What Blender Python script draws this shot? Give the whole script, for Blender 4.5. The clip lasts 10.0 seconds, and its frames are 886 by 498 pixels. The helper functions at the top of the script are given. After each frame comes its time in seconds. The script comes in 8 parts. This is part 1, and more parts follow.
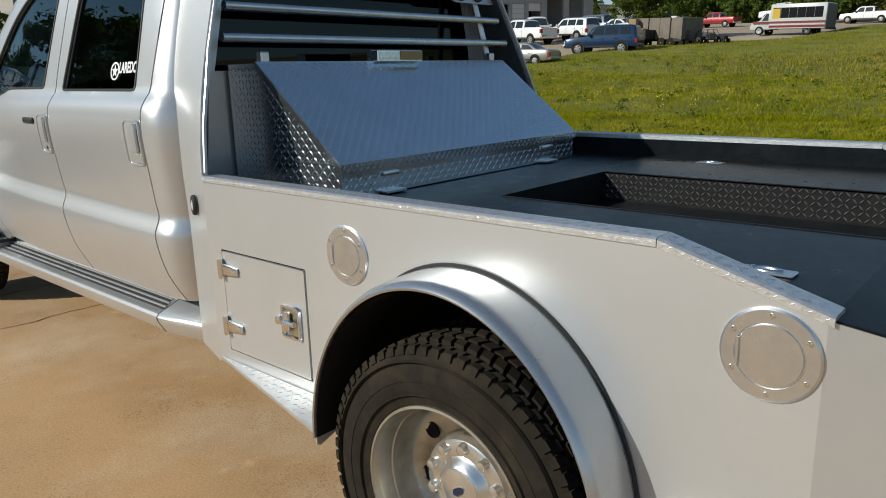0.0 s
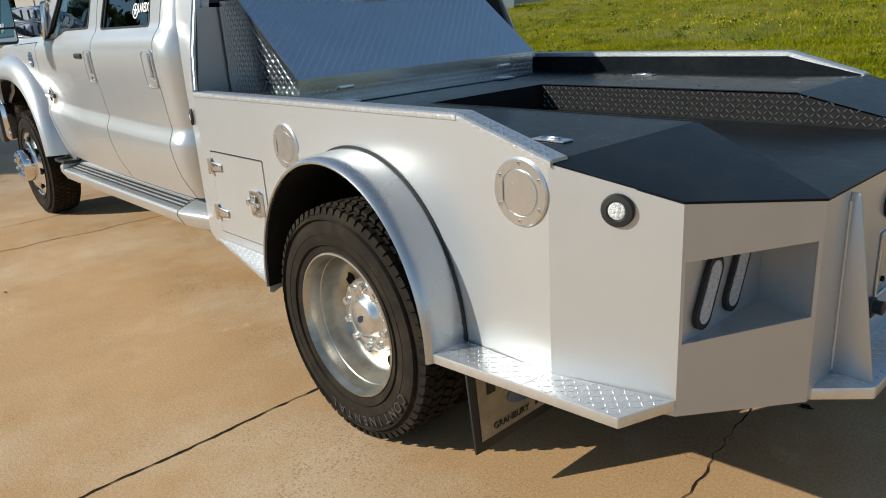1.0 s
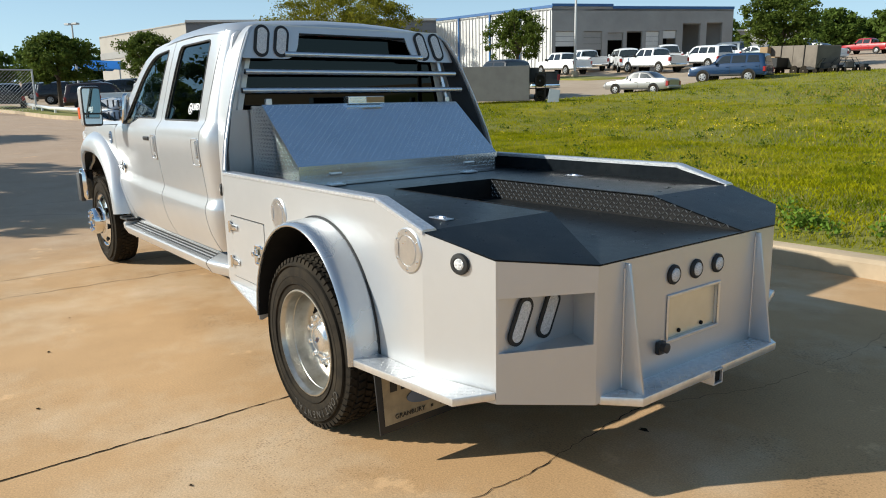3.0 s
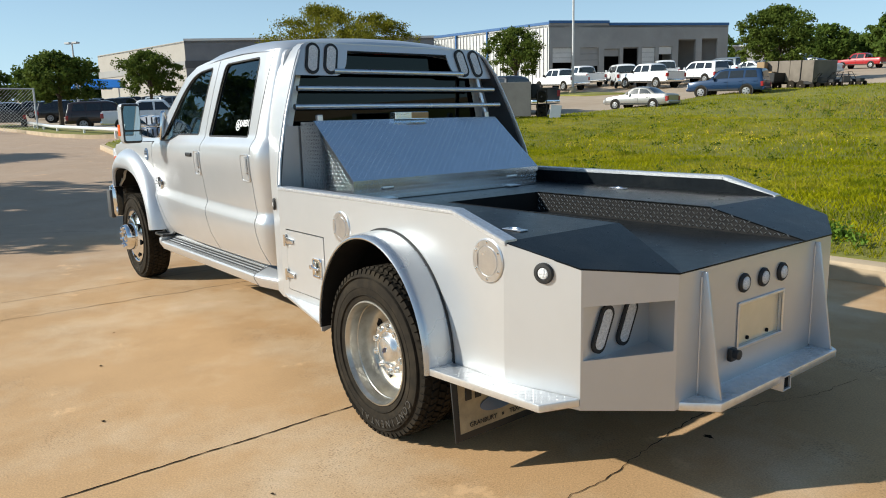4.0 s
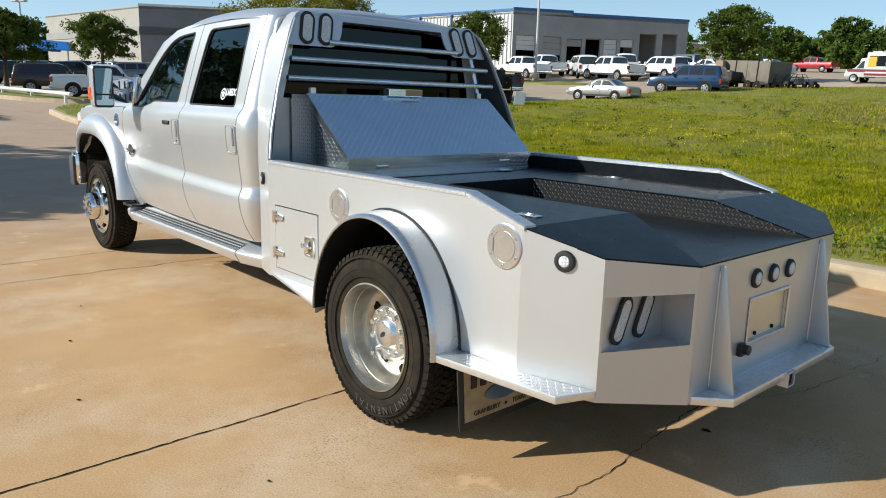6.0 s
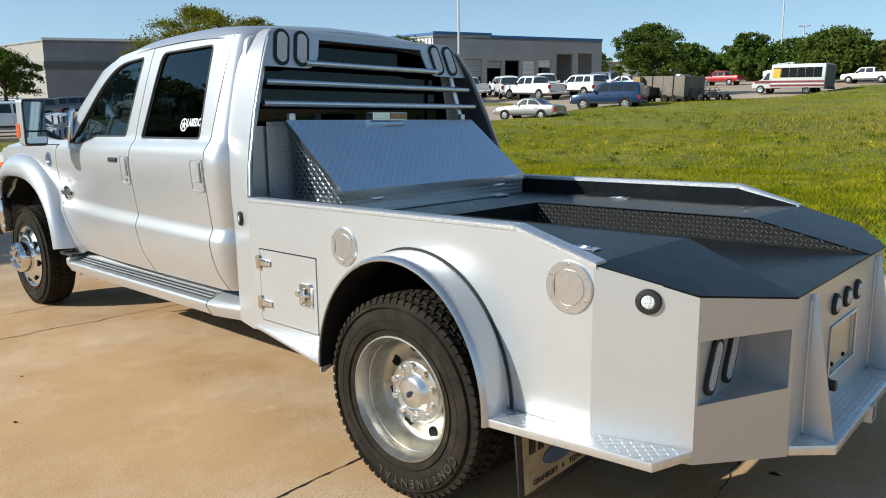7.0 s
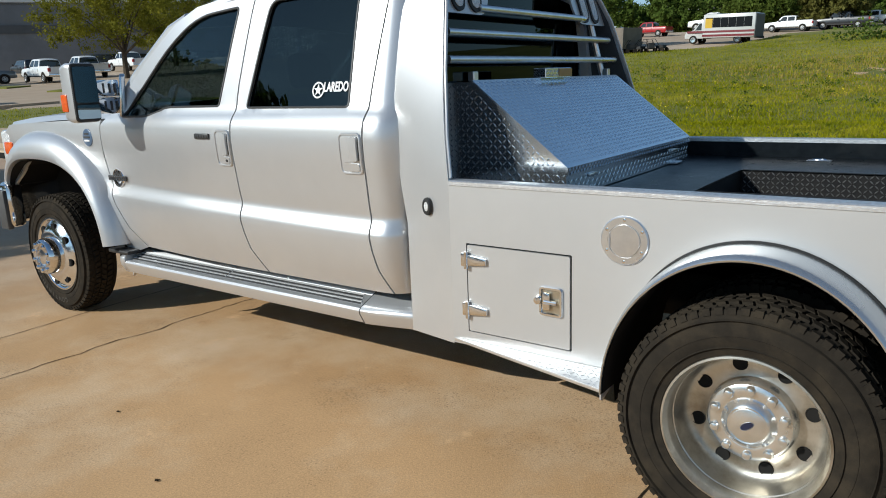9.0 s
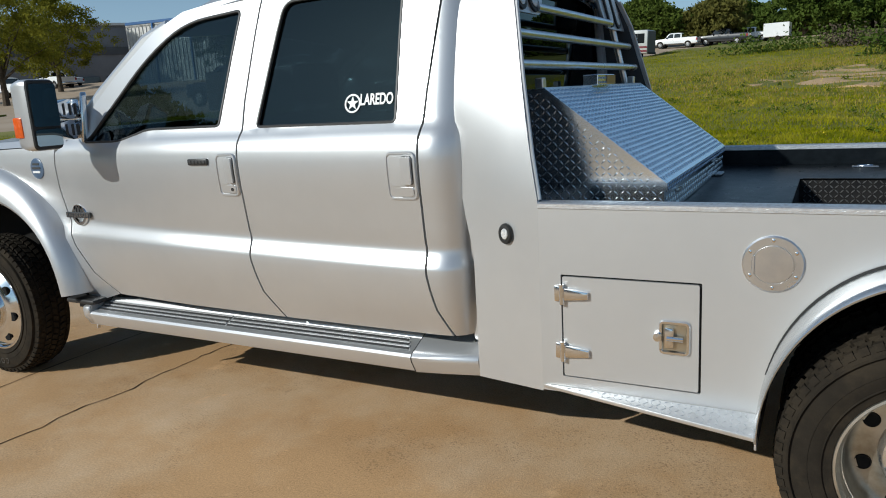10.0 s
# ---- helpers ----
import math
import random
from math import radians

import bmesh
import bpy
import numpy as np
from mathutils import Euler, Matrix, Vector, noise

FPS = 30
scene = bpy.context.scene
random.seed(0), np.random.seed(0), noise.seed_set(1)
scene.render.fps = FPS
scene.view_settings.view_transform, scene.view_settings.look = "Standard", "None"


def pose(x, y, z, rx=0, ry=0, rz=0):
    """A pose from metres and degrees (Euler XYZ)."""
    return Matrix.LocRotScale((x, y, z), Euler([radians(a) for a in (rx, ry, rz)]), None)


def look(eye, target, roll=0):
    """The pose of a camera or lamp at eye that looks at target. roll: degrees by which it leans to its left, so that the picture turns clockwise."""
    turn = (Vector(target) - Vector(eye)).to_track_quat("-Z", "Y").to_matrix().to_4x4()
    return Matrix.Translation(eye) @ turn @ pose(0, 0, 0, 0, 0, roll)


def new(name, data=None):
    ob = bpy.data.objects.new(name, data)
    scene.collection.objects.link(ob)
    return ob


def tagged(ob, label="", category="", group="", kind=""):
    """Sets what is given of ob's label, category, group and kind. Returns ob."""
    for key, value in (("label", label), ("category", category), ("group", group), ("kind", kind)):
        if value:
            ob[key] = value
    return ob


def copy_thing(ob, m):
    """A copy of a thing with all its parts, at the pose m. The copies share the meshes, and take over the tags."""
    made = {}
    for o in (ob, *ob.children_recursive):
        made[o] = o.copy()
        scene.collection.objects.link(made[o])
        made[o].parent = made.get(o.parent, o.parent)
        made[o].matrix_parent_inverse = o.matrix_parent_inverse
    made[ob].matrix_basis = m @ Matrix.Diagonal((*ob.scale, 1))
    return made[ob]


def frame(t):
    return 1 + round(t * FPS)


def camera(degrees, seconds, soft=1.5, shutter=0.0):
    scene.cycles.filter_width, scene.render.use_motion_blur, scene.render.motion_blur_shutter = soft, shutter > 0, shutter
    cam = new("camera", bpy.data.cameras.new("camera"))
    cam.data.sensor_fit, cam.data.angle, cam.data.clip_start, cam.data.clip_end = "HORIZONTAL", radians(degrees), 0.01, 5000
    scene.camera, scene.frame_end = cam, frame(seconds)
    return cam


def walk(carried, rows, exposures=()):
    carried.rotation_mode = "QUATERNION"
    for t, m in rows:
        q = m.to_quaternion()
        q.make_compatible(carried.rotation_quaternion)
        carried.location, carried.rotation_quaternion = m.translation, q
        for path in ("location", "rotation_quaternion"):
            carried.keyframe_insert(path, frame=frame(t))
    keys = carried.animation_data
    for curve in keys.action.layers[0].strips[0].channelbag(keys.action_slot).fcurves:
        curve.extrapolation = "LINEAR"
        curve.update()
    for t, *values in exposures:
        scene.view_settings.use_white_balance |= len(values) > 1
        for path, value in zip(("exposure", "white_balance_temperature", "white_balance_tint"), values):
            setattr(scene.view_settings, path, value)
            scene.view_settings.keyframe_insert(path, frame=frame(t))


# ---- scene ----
cam = camera(63.4, 10.0, 1.0)
PATH = [
    (0, (1.011, -1.222, 1.37), (-0.277, 0.233, 0.895), -1.5),
    (0.2, (1.166, -1.261, 1.373), (-0.216, 0.127, 0.966), -4),
    (0.5, (1.4, -1.302, 1.316), (0.055, 0.079, 0.784), -3.1),
    (0.8, (1.631, -1.292, 1.323), (0.257, 0.018, 0.694), -5.6),
    (1, (1.795, -1.261, 1.309), (0.373, -0.001, 0.687), -3.7),
    (1.2, (1.92, -1.241, 1.321), (0.478, -0.021, 0.664), -1.4),
    (1.5, (2.087, -1.235, 1.334), (0.658, 0.036, 0.75), -2.7),
    (1.7, (2.216, -1.359, 1.354), (0.794, -0.034, 0.883), -2.8),
    (2, (2.367, -1.354, 1.37), (0.959, -0.037, 0.837), -2.9),
    (2.2, (2.486, -1.41, 1.401), (1.072, -0.065, 0.962), -2.9),
    (2.5, (2.645, -1.414, 1.396), (1.156, -0.119, 1.067), -1.5),
    (2.8, (2.763, -1.46, 1.419), (1.255, -0.214, 1.001), -0.8),
    (3, (2.79, -1.485, 1.421), (1.242, -0.284, 1.021), -1.1),
    (3.2, (2.785, -1.537, 1.421), (1.199, -0.37, 1.063), -1),
    (4.3, (2.608, -1.823, 1.42), (1.088, -0.577, 1.058), -0.7),
    (4.5, (2.597, -1.839, 1.419), (1.095, -0.57, 1.055), 0.4),
    (5, (2.571, -1.87, 1.416), (1.056, -0.614, 1.06), 0.1),
    (5.5, (2.538, -1.9, 1.417), (1.034, -0.636, 1.046), 1.2),
    (5.7, (2.513, -1.905, 1.408), (1.027, -0.623, 1.027), 1.3),
    (6.8, (1.987, -1.78, 1.394), (0.591, -0.417, 0.967), 1.4),
    (7, (1.847, -1.877, 1.389), (0.52, -0.42, 1.051), -0.7),
    (7.2, (1.70, -1.943, 1.404), (0.422, -0.452, 1.026), -1.7),
    (7.5, (1.502, -1.933, 1.405), (0.222, -0.445, 1.023), -2.6),
    (7.7, (1.339, -1.953, 1.407), (0.055, -0.458, 1.066), -3.2),
    (8, (1.146, -1.971, 1.434), (-0.195, -0.525, 1.098), -1.5),
    (8.3, (0.908, -2.009, 1.406), (-0.38, -0.505, 1.128), -1.1),
    (8.5, (0.796, -2.113, 1.423), (-0.408, -0.552, 1.087), -1.8),
    (8.7, (0.664, -2.145, 1.444), (-0.509, -0.573, 1.054), -2.1),
    (9, (0.457, -2.157, 1.425), (-0.703, -0.592, 0.972), -2.3),
    (9.2, (0.31, -2.138, 1.393), (-0.924, -0.618, 0.986), -4.1),
    (9.5, (0.071, -2.145, 1.411), (-1.136, -0.613, 0.967), -2.4),
    (9.7, (-0.055, -2.137, 1.412), (-1.161, -0.52, 1.008), -2.1),
    (10, (-0.281, -2.142, 1.416), (-1.224, -0.428, 1.002), -3.5),
]
walk(cam, [(t, look(eye, target, roll)) for t, eye, target, roll in PATH], [(0, -0.36, 6700, 5), (0.5, -0.11, 6700, 5), (1, -0.09, 6700, 5), (1.5, -0.08, 6700, 5), (2, 0.23, 6700, 5), (3, 0.26, 6700, 5), (5, 0.22, 6560, 5), (6, 0.21, 6480, 5), (7.5, 0.05, 6350, 5), (8, -0.13, 6350, 5), (9, -0.20, 6300, 5), (9.5, -0.19, 6300, 5), (10, -0.46, 6300, 5)])

# world, sun
SUN_WAY = Vector((0.60, 1.0, -0.645)).normalized()
sky_world = bpy.data.worlds.new("sky")
scene.world = sky_world
sky_world.use_nodes = True
_n = sky_world.node_tree.nodes
_sky = _n.new("ShaderNodeTexSky")
_sky.sky_type = "NISHITA"
_sky.sun_disc = False
_sky.sun_elevation = radians(28.9)
_sky.sun_rotation = radians(211.0)
_sky.altitude = 200.0
_sky.dust_density = 1.0
_sky.ozone_density = 1.0
_n["Background"].inputs[1].default_value = 1.0
_l = sky_world.node_tree.links


def _math(op, a, b=None, c=None, clamp=False):
    m = _n.new("ShaderNodeMath")
    m.operation, m.use_clamp = op, clamp
    for k, v in enumerate((a, b, c)):
        if v is None:
            continue
        if hasattr(v, "is_output"):
            _l.new(v, m.inputs[k])
        else:
            m.inputs[k].default_value = v
    return m.outputs[0]


# blue sky, paler with haze towards the horizon all round, and thin streaky high cloud
_co = _n.new("ShaderNodeTexCoord")
_sp = _n.new("ShaderNodeSeparateXYZ")
_l.new(_co.outputs["Generated"], _sp.inputs[0])
_up = _math("MAXIMUM", _sp.outputs[2], 0.0)
_haze = _math("MULTIPLY_ADD", _math("POWER", 2.718, _math("MULTIPLY", _up, -6.5)), 0.62, _math("MULTIPLY", _math("POWER", 2.718, _math("MULTIPLY", _up, -1.2)), 0.17))
_den = _math("ADD", _up, 0.12)
_cv = _n.new("ShaderNodeCombineXYZ")
_l.new(_math("DIVIDE", _sp.outputs[0], _den), _cv.inputs[0])
_l.new(_math("MULTIPLY", _math("DIVIDE", _sp.outputs[1], _den), 2.2), _cv.inputs[1])
_nz = _n.new("ShaderNodeTexNoise")
_nz.inputs["Scale"].default_value, _nz.inputs["Detail"].default_value, _nz.inputs["Roughness"].default_value = 0.55, 7.0, 0.6
_l.new(_cv.outputs[0], _nz.inputs["Vector"])
_cl = _math("MULTIPLY", _math("MULTIPLY_ADD", _nz.outputs[0], 3.2, -1.45, True), _math("MULTIPLY", _math("POWER", 2.718, _math("MULTIPLY", _up, -3.0)), 0.55))
_fac = _math("MAXIMUM", _haze, _cl)
_sc = _n.new("ShaderNodeVectorMath")
_sc.operation = "MULTIPLY"
_sc.inputs[1].default_value = (0.052, 0.076, 0.097)
_l.new(_sky.outputs[0], _sc.inputs[0])
_mx = _n.new("ShaderNodeMix")
_mx.data_type = "RGBA"
_mx.inputs[7].default_value = (0.64, 0.85, 1.06, 1)
_l.new(_fac, _mx.inputs[0])
_l.new(_sc.outputs[0], _mx.inputs[6])
_l.new(_mx.outputs[2], _n["Background"].inputs[0])
sun_lamp = new("sun", bpy.data.lights.new("sun", "SUN"))
sun_lamp.data.energy = 5.0
sun_lamp.data.angle = radians(0.53)
sun_lamp.data.color = (1.0, 0.97, 0.92)
sun_lamp.matrix_world = look(tuple(-SUN_WAY * 60), (0, 0, 0))
scene.view_settings.exposure = 0.0

# ---- materials ----
def mat(name, col, col2=None, rough=0.5, metal=0.0, scale=8.0, bump=0.0, bscale=60.0, coat=0.0, spec=0.5,
        rvar=0.0, rand=0.0, stain=None, sscale=0.6, aniso=(1, 1, 1), smin=0.45, smax=0.7, grain=0.0, gscale=200.0, pits=0.0, pscale=150.0, specks=0.0, far=None):
    """Two scales of variation: col..col2 by a noise of that scale, stain by a broad one; fine relief by bump."""
    m = bpy.data.materials.new(name)
    m.use_nodes = True
    nt = m.node_tree
    N, L = nt.nodes, nt.links
    bs = N["Principled BSDF"]
    bs.inputs["Roughness"].default_value = rough
    bs.inputs["Metallic"].default_value = metal
    bs.inputs["Specular IOR Level"].default_value = spec
    bs.inputs["Coat Weight"].default_value = coat
    bs.inputs["Coat Roughness"].default_value = 0.06
    co = N.new("ShaderNodeTexCoord")
    mp = N.new("ShaderNodeMapping")
    mp.inputs["Scale"].default_value = aniso
    L.new(co.outputs["Object"], mp.inputs[0])
    col2 = col2 or tuple(c * 0.92 for c in col)

    def noise_tex(s, detail=6.0, ro=0.6):
        t = N.new("ShaderNodeTexNoise")
        t.inputs["Scale"].default_value = s
        t.inputs["Detail"].default_value = detail
        t.inputs["Roughness"].default_value = ro
        L.new(mp.outputs[0], t.inputs["Vector"])
        return t

    def mixc(fac, a, b):
        x = N.new("ShaderNodeMix")
        x.data_type = "RGBA"
        if hasattr(fac, "is_output"):
            L.new(fac, x.inputs[0])
        else:
            x.inputs[0].default_value = fac
        for s, v in ((6, a), (7, b)):
            if hasattr(v, "is_output"):
                L.new(v, x.inputs[s])
            else:
                x.inputs[s].default_value = (*v, 1)
        return x.outputs[2]

    n1 = noise_tex(scale)
    ramp = N.new("ShaderNodeMapRange")
    ramp.inputs[1].default_value, ramp.inputs[2].default_value = 0.3, 0.7
    L.new(n1.outputs[0], ramp.inputs[0])
    c = mixc(ramp.outputs[0], col, col2)
    if stain:
        n2 = noise_tex(sscale, 5.0, 0.65)
        r2 = N.new("ShaderNodeMapRange")
        r2.inputs[1].default_value, r2.inputs[2].default_value = smin, smax
        L.new(n2.outputs[0], r2.inputs[0])
        c = mixc(r2.outputs[0], c, stain)
    if far:
        # an older, greyer pour ahead of the truck, with a ragged border
        sx, ma, mf = N.new("ShaderNodeSeparateXYZ"), N.new("ShaderNodeMath"), N.new("ShaderNodeMapRange")
        L.new(co.outputs["Object"], sx.inputs[0])
        ma.operation = "MULTIPLY_ADD"
        ma.inputs[1].default_value = 3.0
        L.new(noise_tex(0.35).outputs[0], ma.inputs[0])
        L.new(sx.outputs[0], ma.inputs[2])
        mf.inputs[1].default_value, mf.inputs[2].default_value, mf.inputs[4].default_value = -3.0, -6.5, 0.8
        L.new(ma.outputs[0], mf.inputs[0])
        c = mixc(mf.outputs[0], c, far)
    if grain:
        n5 = noise_tex(gscale, 3.0, 0.7)
        mr5 = N.new("ShaderNodeMapRange")
        mr5.inputs[1].default_value, mr5.inputs[2].default_value = 0.3, 0.7
        mr5.inputs[3].default_value, mr5.inputs[4].default_value = 1 - grain, 1 + grain
        L.new(n5.outputs[0], mr5.inputs[0])
        h5 = N.new("ShaderNodeHueSaturation")
        L.new(mr5.outputs[0], h5.inputs["Value"])
        L.new(c, h5.inputs["Color"])
        c = h5.outputs[0]
    if pits:
        n6 = noise_tex(pscale, 2.0, 0.5)
        n7 = noise_tex(1.7, 5.0, 0.65)
        ad = N.new("ShaderNodeMath")
        ad.operation = "MULTIPLY_ADD"
        ad.inputs[1].default_value = 0.9
        L.new(n7.outputs[0], ad.inputs[0])
        L.new(n6.outputs[0], ad.inputs[2])
        mr6 = N.new("ShaderNodeMapRange")
        mr6.inputs[1].default_value, mr6.inputs[2].default_value = 1.06, 1.11
        mr6.inputs[3].default_value, mr6.inputs[4].default_value = 1.0, 1 - pits
        L.new(ad.outputs[0], mr6.inputs[0])
        h6 = N.new("ShaderNodeHueSaturation")
        L.new(mr6.outputs[0], h6.inputs["Value"])
        L.new(c, h6.inputs["Color"])
        c = h6.outputs[0]
    if specks:
        # bare aggregate: small dark pits and pale scuffs in loose clusters
        vo, cl, th = N.new("ShaderNodeTexVoronoi"), noise_tex(1.3, 4.0, 0.7), N.new("ShaderNodeMath")
        vo.inputs["Scale"].default_value = 72.0
        L.new(mp.outputs[0], vo.inputs["Vector"])
        th.operation = "MULTIPLY_ADD"
        th.inputs[1].default_value, th.inputs[2].default_value = 1.5, -0.61
        L.new(cl.outputs[0], th.inputs[0])
        lt, ml = N.new("ShaderNodeMath"), N.new("ShaderNodeMath")
        lt.operation, ml.operation = "LESS_THAN", "MULTIPLY"
        L.new(vo.outputs["Distance"], lt.inputs[0])
        L.new(th.outputs[0], lt.inputs[1])
        ml.inputs[1].default_value = specks
        L.new(lt.outputs[0], ml.inputs[0])
        c = mixc(ml.outputs[0], c, tuple(q * 0.42 for q in col))
        c2, r9 = noise_tex(2.1, 8.0, 0.75), N.new("ShaderNodeMapRange")
        r9.inputs[1].default_value, r9.inputs[2].default_value, r9.inputs[4].default_value = 0.60, 0.66, 0.55
        L.new(c2.outputs[0], r9.inputs[0])
        c = mixc(r9.outputs[0], c, tuple(min(0.8, q * 1.3 + 0.05) for q in col))
    if rand:
        oi = N.new("ShaderNodeObjectInfo")
        hs = N.new("ShaderNodeHueSaturation")
        mr = N.new("ShaderNodeMapRange")
        mr.inputs[3].default_value, mr.inputs[4].default_value = 1 - rand, 1 + rand
        L.new(oi.outputs["Random"], mr.inputs[0])
        L.new(mr.outputs[0], hs.inputs["Value"])
        L.new(c, hs.inputs["Color"])
        c = hs.outputs[0]
    L.new(c, bs.inputs["Base Color"])
    if rvar:
        n4 = noise_tex(scale * 0.5, 4.0)
        mr = N.new("ShaderNodeMapRange")
        mr.inputs[3].default_value, mr.inputs[4].default_value = max(0.02, rough - rvar), rough + rvar
        L.new(n4.outputs[0], mr.inputs[0])
        L.new(mr.outputs[0], bs.inputs["Roughness"])
    if bump:
        n3 = noise_tex(bscale, 4.0)
        b = N.new("ShaderNodeBump")
        b.inputs["Strength"].default_value = bump
        b.inputs["Distance"].default_value = 0.01
        L.new(n3.outputs[0], b.inputs["Height"])
        L.new(b.outputs[0], bs.inputs["Normal"])
    return m


def glass(name, tint, gloss_ior=1.5, rough=0.0):
    """Thin tinted glass: a filter with a Fresnel gloss on it."""
    m = bpy.data.materials.new(name)
    m.use_nodes = True
    N, L = m.node_tree.nodes, m.node_tree.links
    N.remove(N["Principled BSDF"])
    tr, gl, mx, lw, pw, fr = (N.new("ShaderNode" + k) for k in ("BsdfTransparent", "BsdfGlossy", "MixShader", "LayerWeight", "Math", "Math"))
    tr.inputs[0].default_value = (*tint, 1)
    gl.inputs["Roughness"].default_value = rough
    gl.inputs[0].default_value = (0.82, 0.97, 1.0, 1)
    lw.inputs[0].default_value = 0.5
    f0 = ((gloss_ior - 1) / (gloss_ior + 1)) ** 2
    pw.operation, fr.operation = "POWER", "MULTIPLY_ADD"
    pw.inputs[1].default_value = 5.0
    fr.inputs[1].default_value, fr.inputs[2].default_value = 1 - f0, f0
    L.new(lw.outputs["Facing"], pw.inputs[0])
    L.new(pw.outputs[0], fr.inputs[0])
    L.new(fr.outputs[0], mx.inputs[0])
    L.new(tr.outputs[0], mx.inputs[1])
    L.new(gl.outputs[0], mx.inputs[2])
    L.new(mx.outputs[0], N["Material Output"].inputs[0])
    return m


def leaf_mat(name, a, b, trans=0.25, patch=None, pscale=0.3, patch2=None):
    m = bpy.data.materials.new(name)
    m.use_nodes = True
    N, L = m.node_tree.nodes, m.node_tree.links
    bs = N["Principled BSDF"]
    bs.inputs["Roughness"].default_value = 0.7
    bs.inputs["Specular IOR Level"].default_value = 0.08
    g = N.new("ShaderNodeNewGeometry")
    tc = N.new("ShaderNodeTexCoord")
    nz = N.new("ShaderNodeTexNoise")
    nz.inputs["Scale"].default_value = 0.9
    L.new(tc.outputs["Object"], nz.inputs["Vector"])
    ad = N.new("ShaderNodeMath")
    ad.operation = "MULTIPLY_ADD"
    ad.inputs[1].default_value, ad.inputs[2].default_value = 0.4, 0.0
    L.new(g.outputs["Random Per Island"], ad.inputs[0])
    ad2 = N.new("ShaderNodeMath")
    ad2.operation = "MULTIPLY_ADD"
    ad2.inputs[1].default_value = 0.6
    L.new(nz.outputs[0], ad2.inputs[0])
    L.new(ad.outputs[0], ad2.inputs[2])
    x = N.new("ShaderNodeMix")
    x.data_type = "RGBA"
    x.inputs[6].default_value, x.inputs[7].default_value = (*a, 1), (*b, 1)
    L.new(ad2.outputs[0], x.inputs[0])
    for col_p, sc_p in ((patch, pscale), (patch2, pscale * 4.7)):
        if not col_p:
            continue
        n2 = N.new("ShaderNodeTexNoise")
        n2.inputs["Scale"].default_value, n2.inputs["Detail"].default_value = sc_p, 5.0
        L.new(tc.outputs["Object"], n2.inputs["Vector"])
        r2 = N.new("ShaderNodeMapRange")
        r2.inputs[1].default_value, r2.inputs[2].default_value, r2.inputs[4].default_value = 0.48, 0.70, 0.75
        L.new(n2.outputs[0], r2.inputs[0])
        x0 = x
        x = N.new("ShaderNodeMix")
        x.data_type = "RGBA"
        x.inputs[7].default_value = (*col_p, 1)
        L.new(r2.outputs[0], x.inputs[0])
        L.new(x0.outputs[2], x.inputs[6])
    L.new(x.outputs[2], bs.inputs["Base Color"])
    tl = N.new("ShaderNodeBsdfTranslucent")
    L.new(x.outputs[2], tl.inputs[0])
    ms = N.new("ShaderNodeMixShader")
    ms.inputs[0].default_value = trans
    L.new(bs.outputs[0], ms.inputs[1])
    L.new(tl.outputs[0], ms.inputs[2])
    L.new(ms.outputs[0], N["Material Output"].inputs[0])
    return m


SILVER = mat("silver_paint", (0.645, 0.652, 0.660), (0.605, 0.612, 0.620), rough=0.34, metal=0.66, scale=3.0, coat=0.22, bump=0.012, bscale=900, rvar=0.03)
BEDPAINT = mat("silver_bed_paint", (0.592, 0.594, 0.594), (0.556, 0.558, 0.558), rough=0.38, metal=0.56, scale=2.2, coat=0.15, bump=0.02, bscale=700,
               rvar=0.05, stain=(0.54, 0.545, 0.55), sscale=1.4)
FENDER = mat("satin_silver_fender", (0.60, 0.615, 0.63), (0.55, 0.565, 0.58), rough=0.27, metal=0.86, scale=3.0, coat=0.15, bump=0.02, bscale=500, rvar=0.06)
ALU = mat("bare_aluminium", (0.78, 0.79, 0.80), (0.62, 0.63, 0.65), rough=0.3, metal=0.95, scale=14, bump=0.03, bscale=240, rvar=0.1)
TREAD = mat("tread_plate_aluminium", (0.84, 0.90, 0.95), (0.76, 0.82, 0.87), rough=0.15, metal=0.96, scale=9, bump=0.015, bscale=300, rvar=0.08)
STEPTREAD = mat("dull_step_tread_plate", (0.80, 0.81, 0.82), (0.68, 0.69, 0.70), rough=0.32, metal=0.82, scale=30, bump=0.06, bscale=120, rvar=0.06)
RAILTREAD = mat("dull_tread_plate", (0.80, 0.81, 0.82), (0.62, 0.63, 0.65), rough=0.34, metal=0.75, scale=60, bump=0.22, bscale=110, rvar=0.06)
CHROME = mat("polished_metal", (0.86, 0.86, 0.87), (0.8, 0.8, 0.8), rough=0.12, metal=1.0, scale=20, rvar=0.05)
DUSTCHROME = mat("dusty_chrome", (0.80, 0.80, 0.79), (0.66, 0.66, 0.64), rough=0.24, metal=0.92, scale=26, rvar=0.08, bump=0.02, bscale=200)
WHEELMETAL = mat("dull_wheel_aluminium", (0.60, 0.58, 0.53), (0.46, 0.44, 0.39), rough=0.33, metal=0.9, scale=14, bump=0.05, bscale=160,
                 rvar=0.1, stain=(0.27, 0.235, 0.18), sscale=6)
RUBBER = mat("tyre_rubber", (0.019, 0.0158, 0.0122), (0.027, 0.0222, 0.0168), rough=0.9, spec=0.12, scale=25, bump=0.15, bscale=220, stain=(0.042, 0.033, 0.0225), sscale=9)
BLACKPL = mat("black_plastic", (0.018, 0.018, 0.019), (0.03, 0.03, 0.03), rough=0.45, scale=30, bump=0.03, bscale=400)
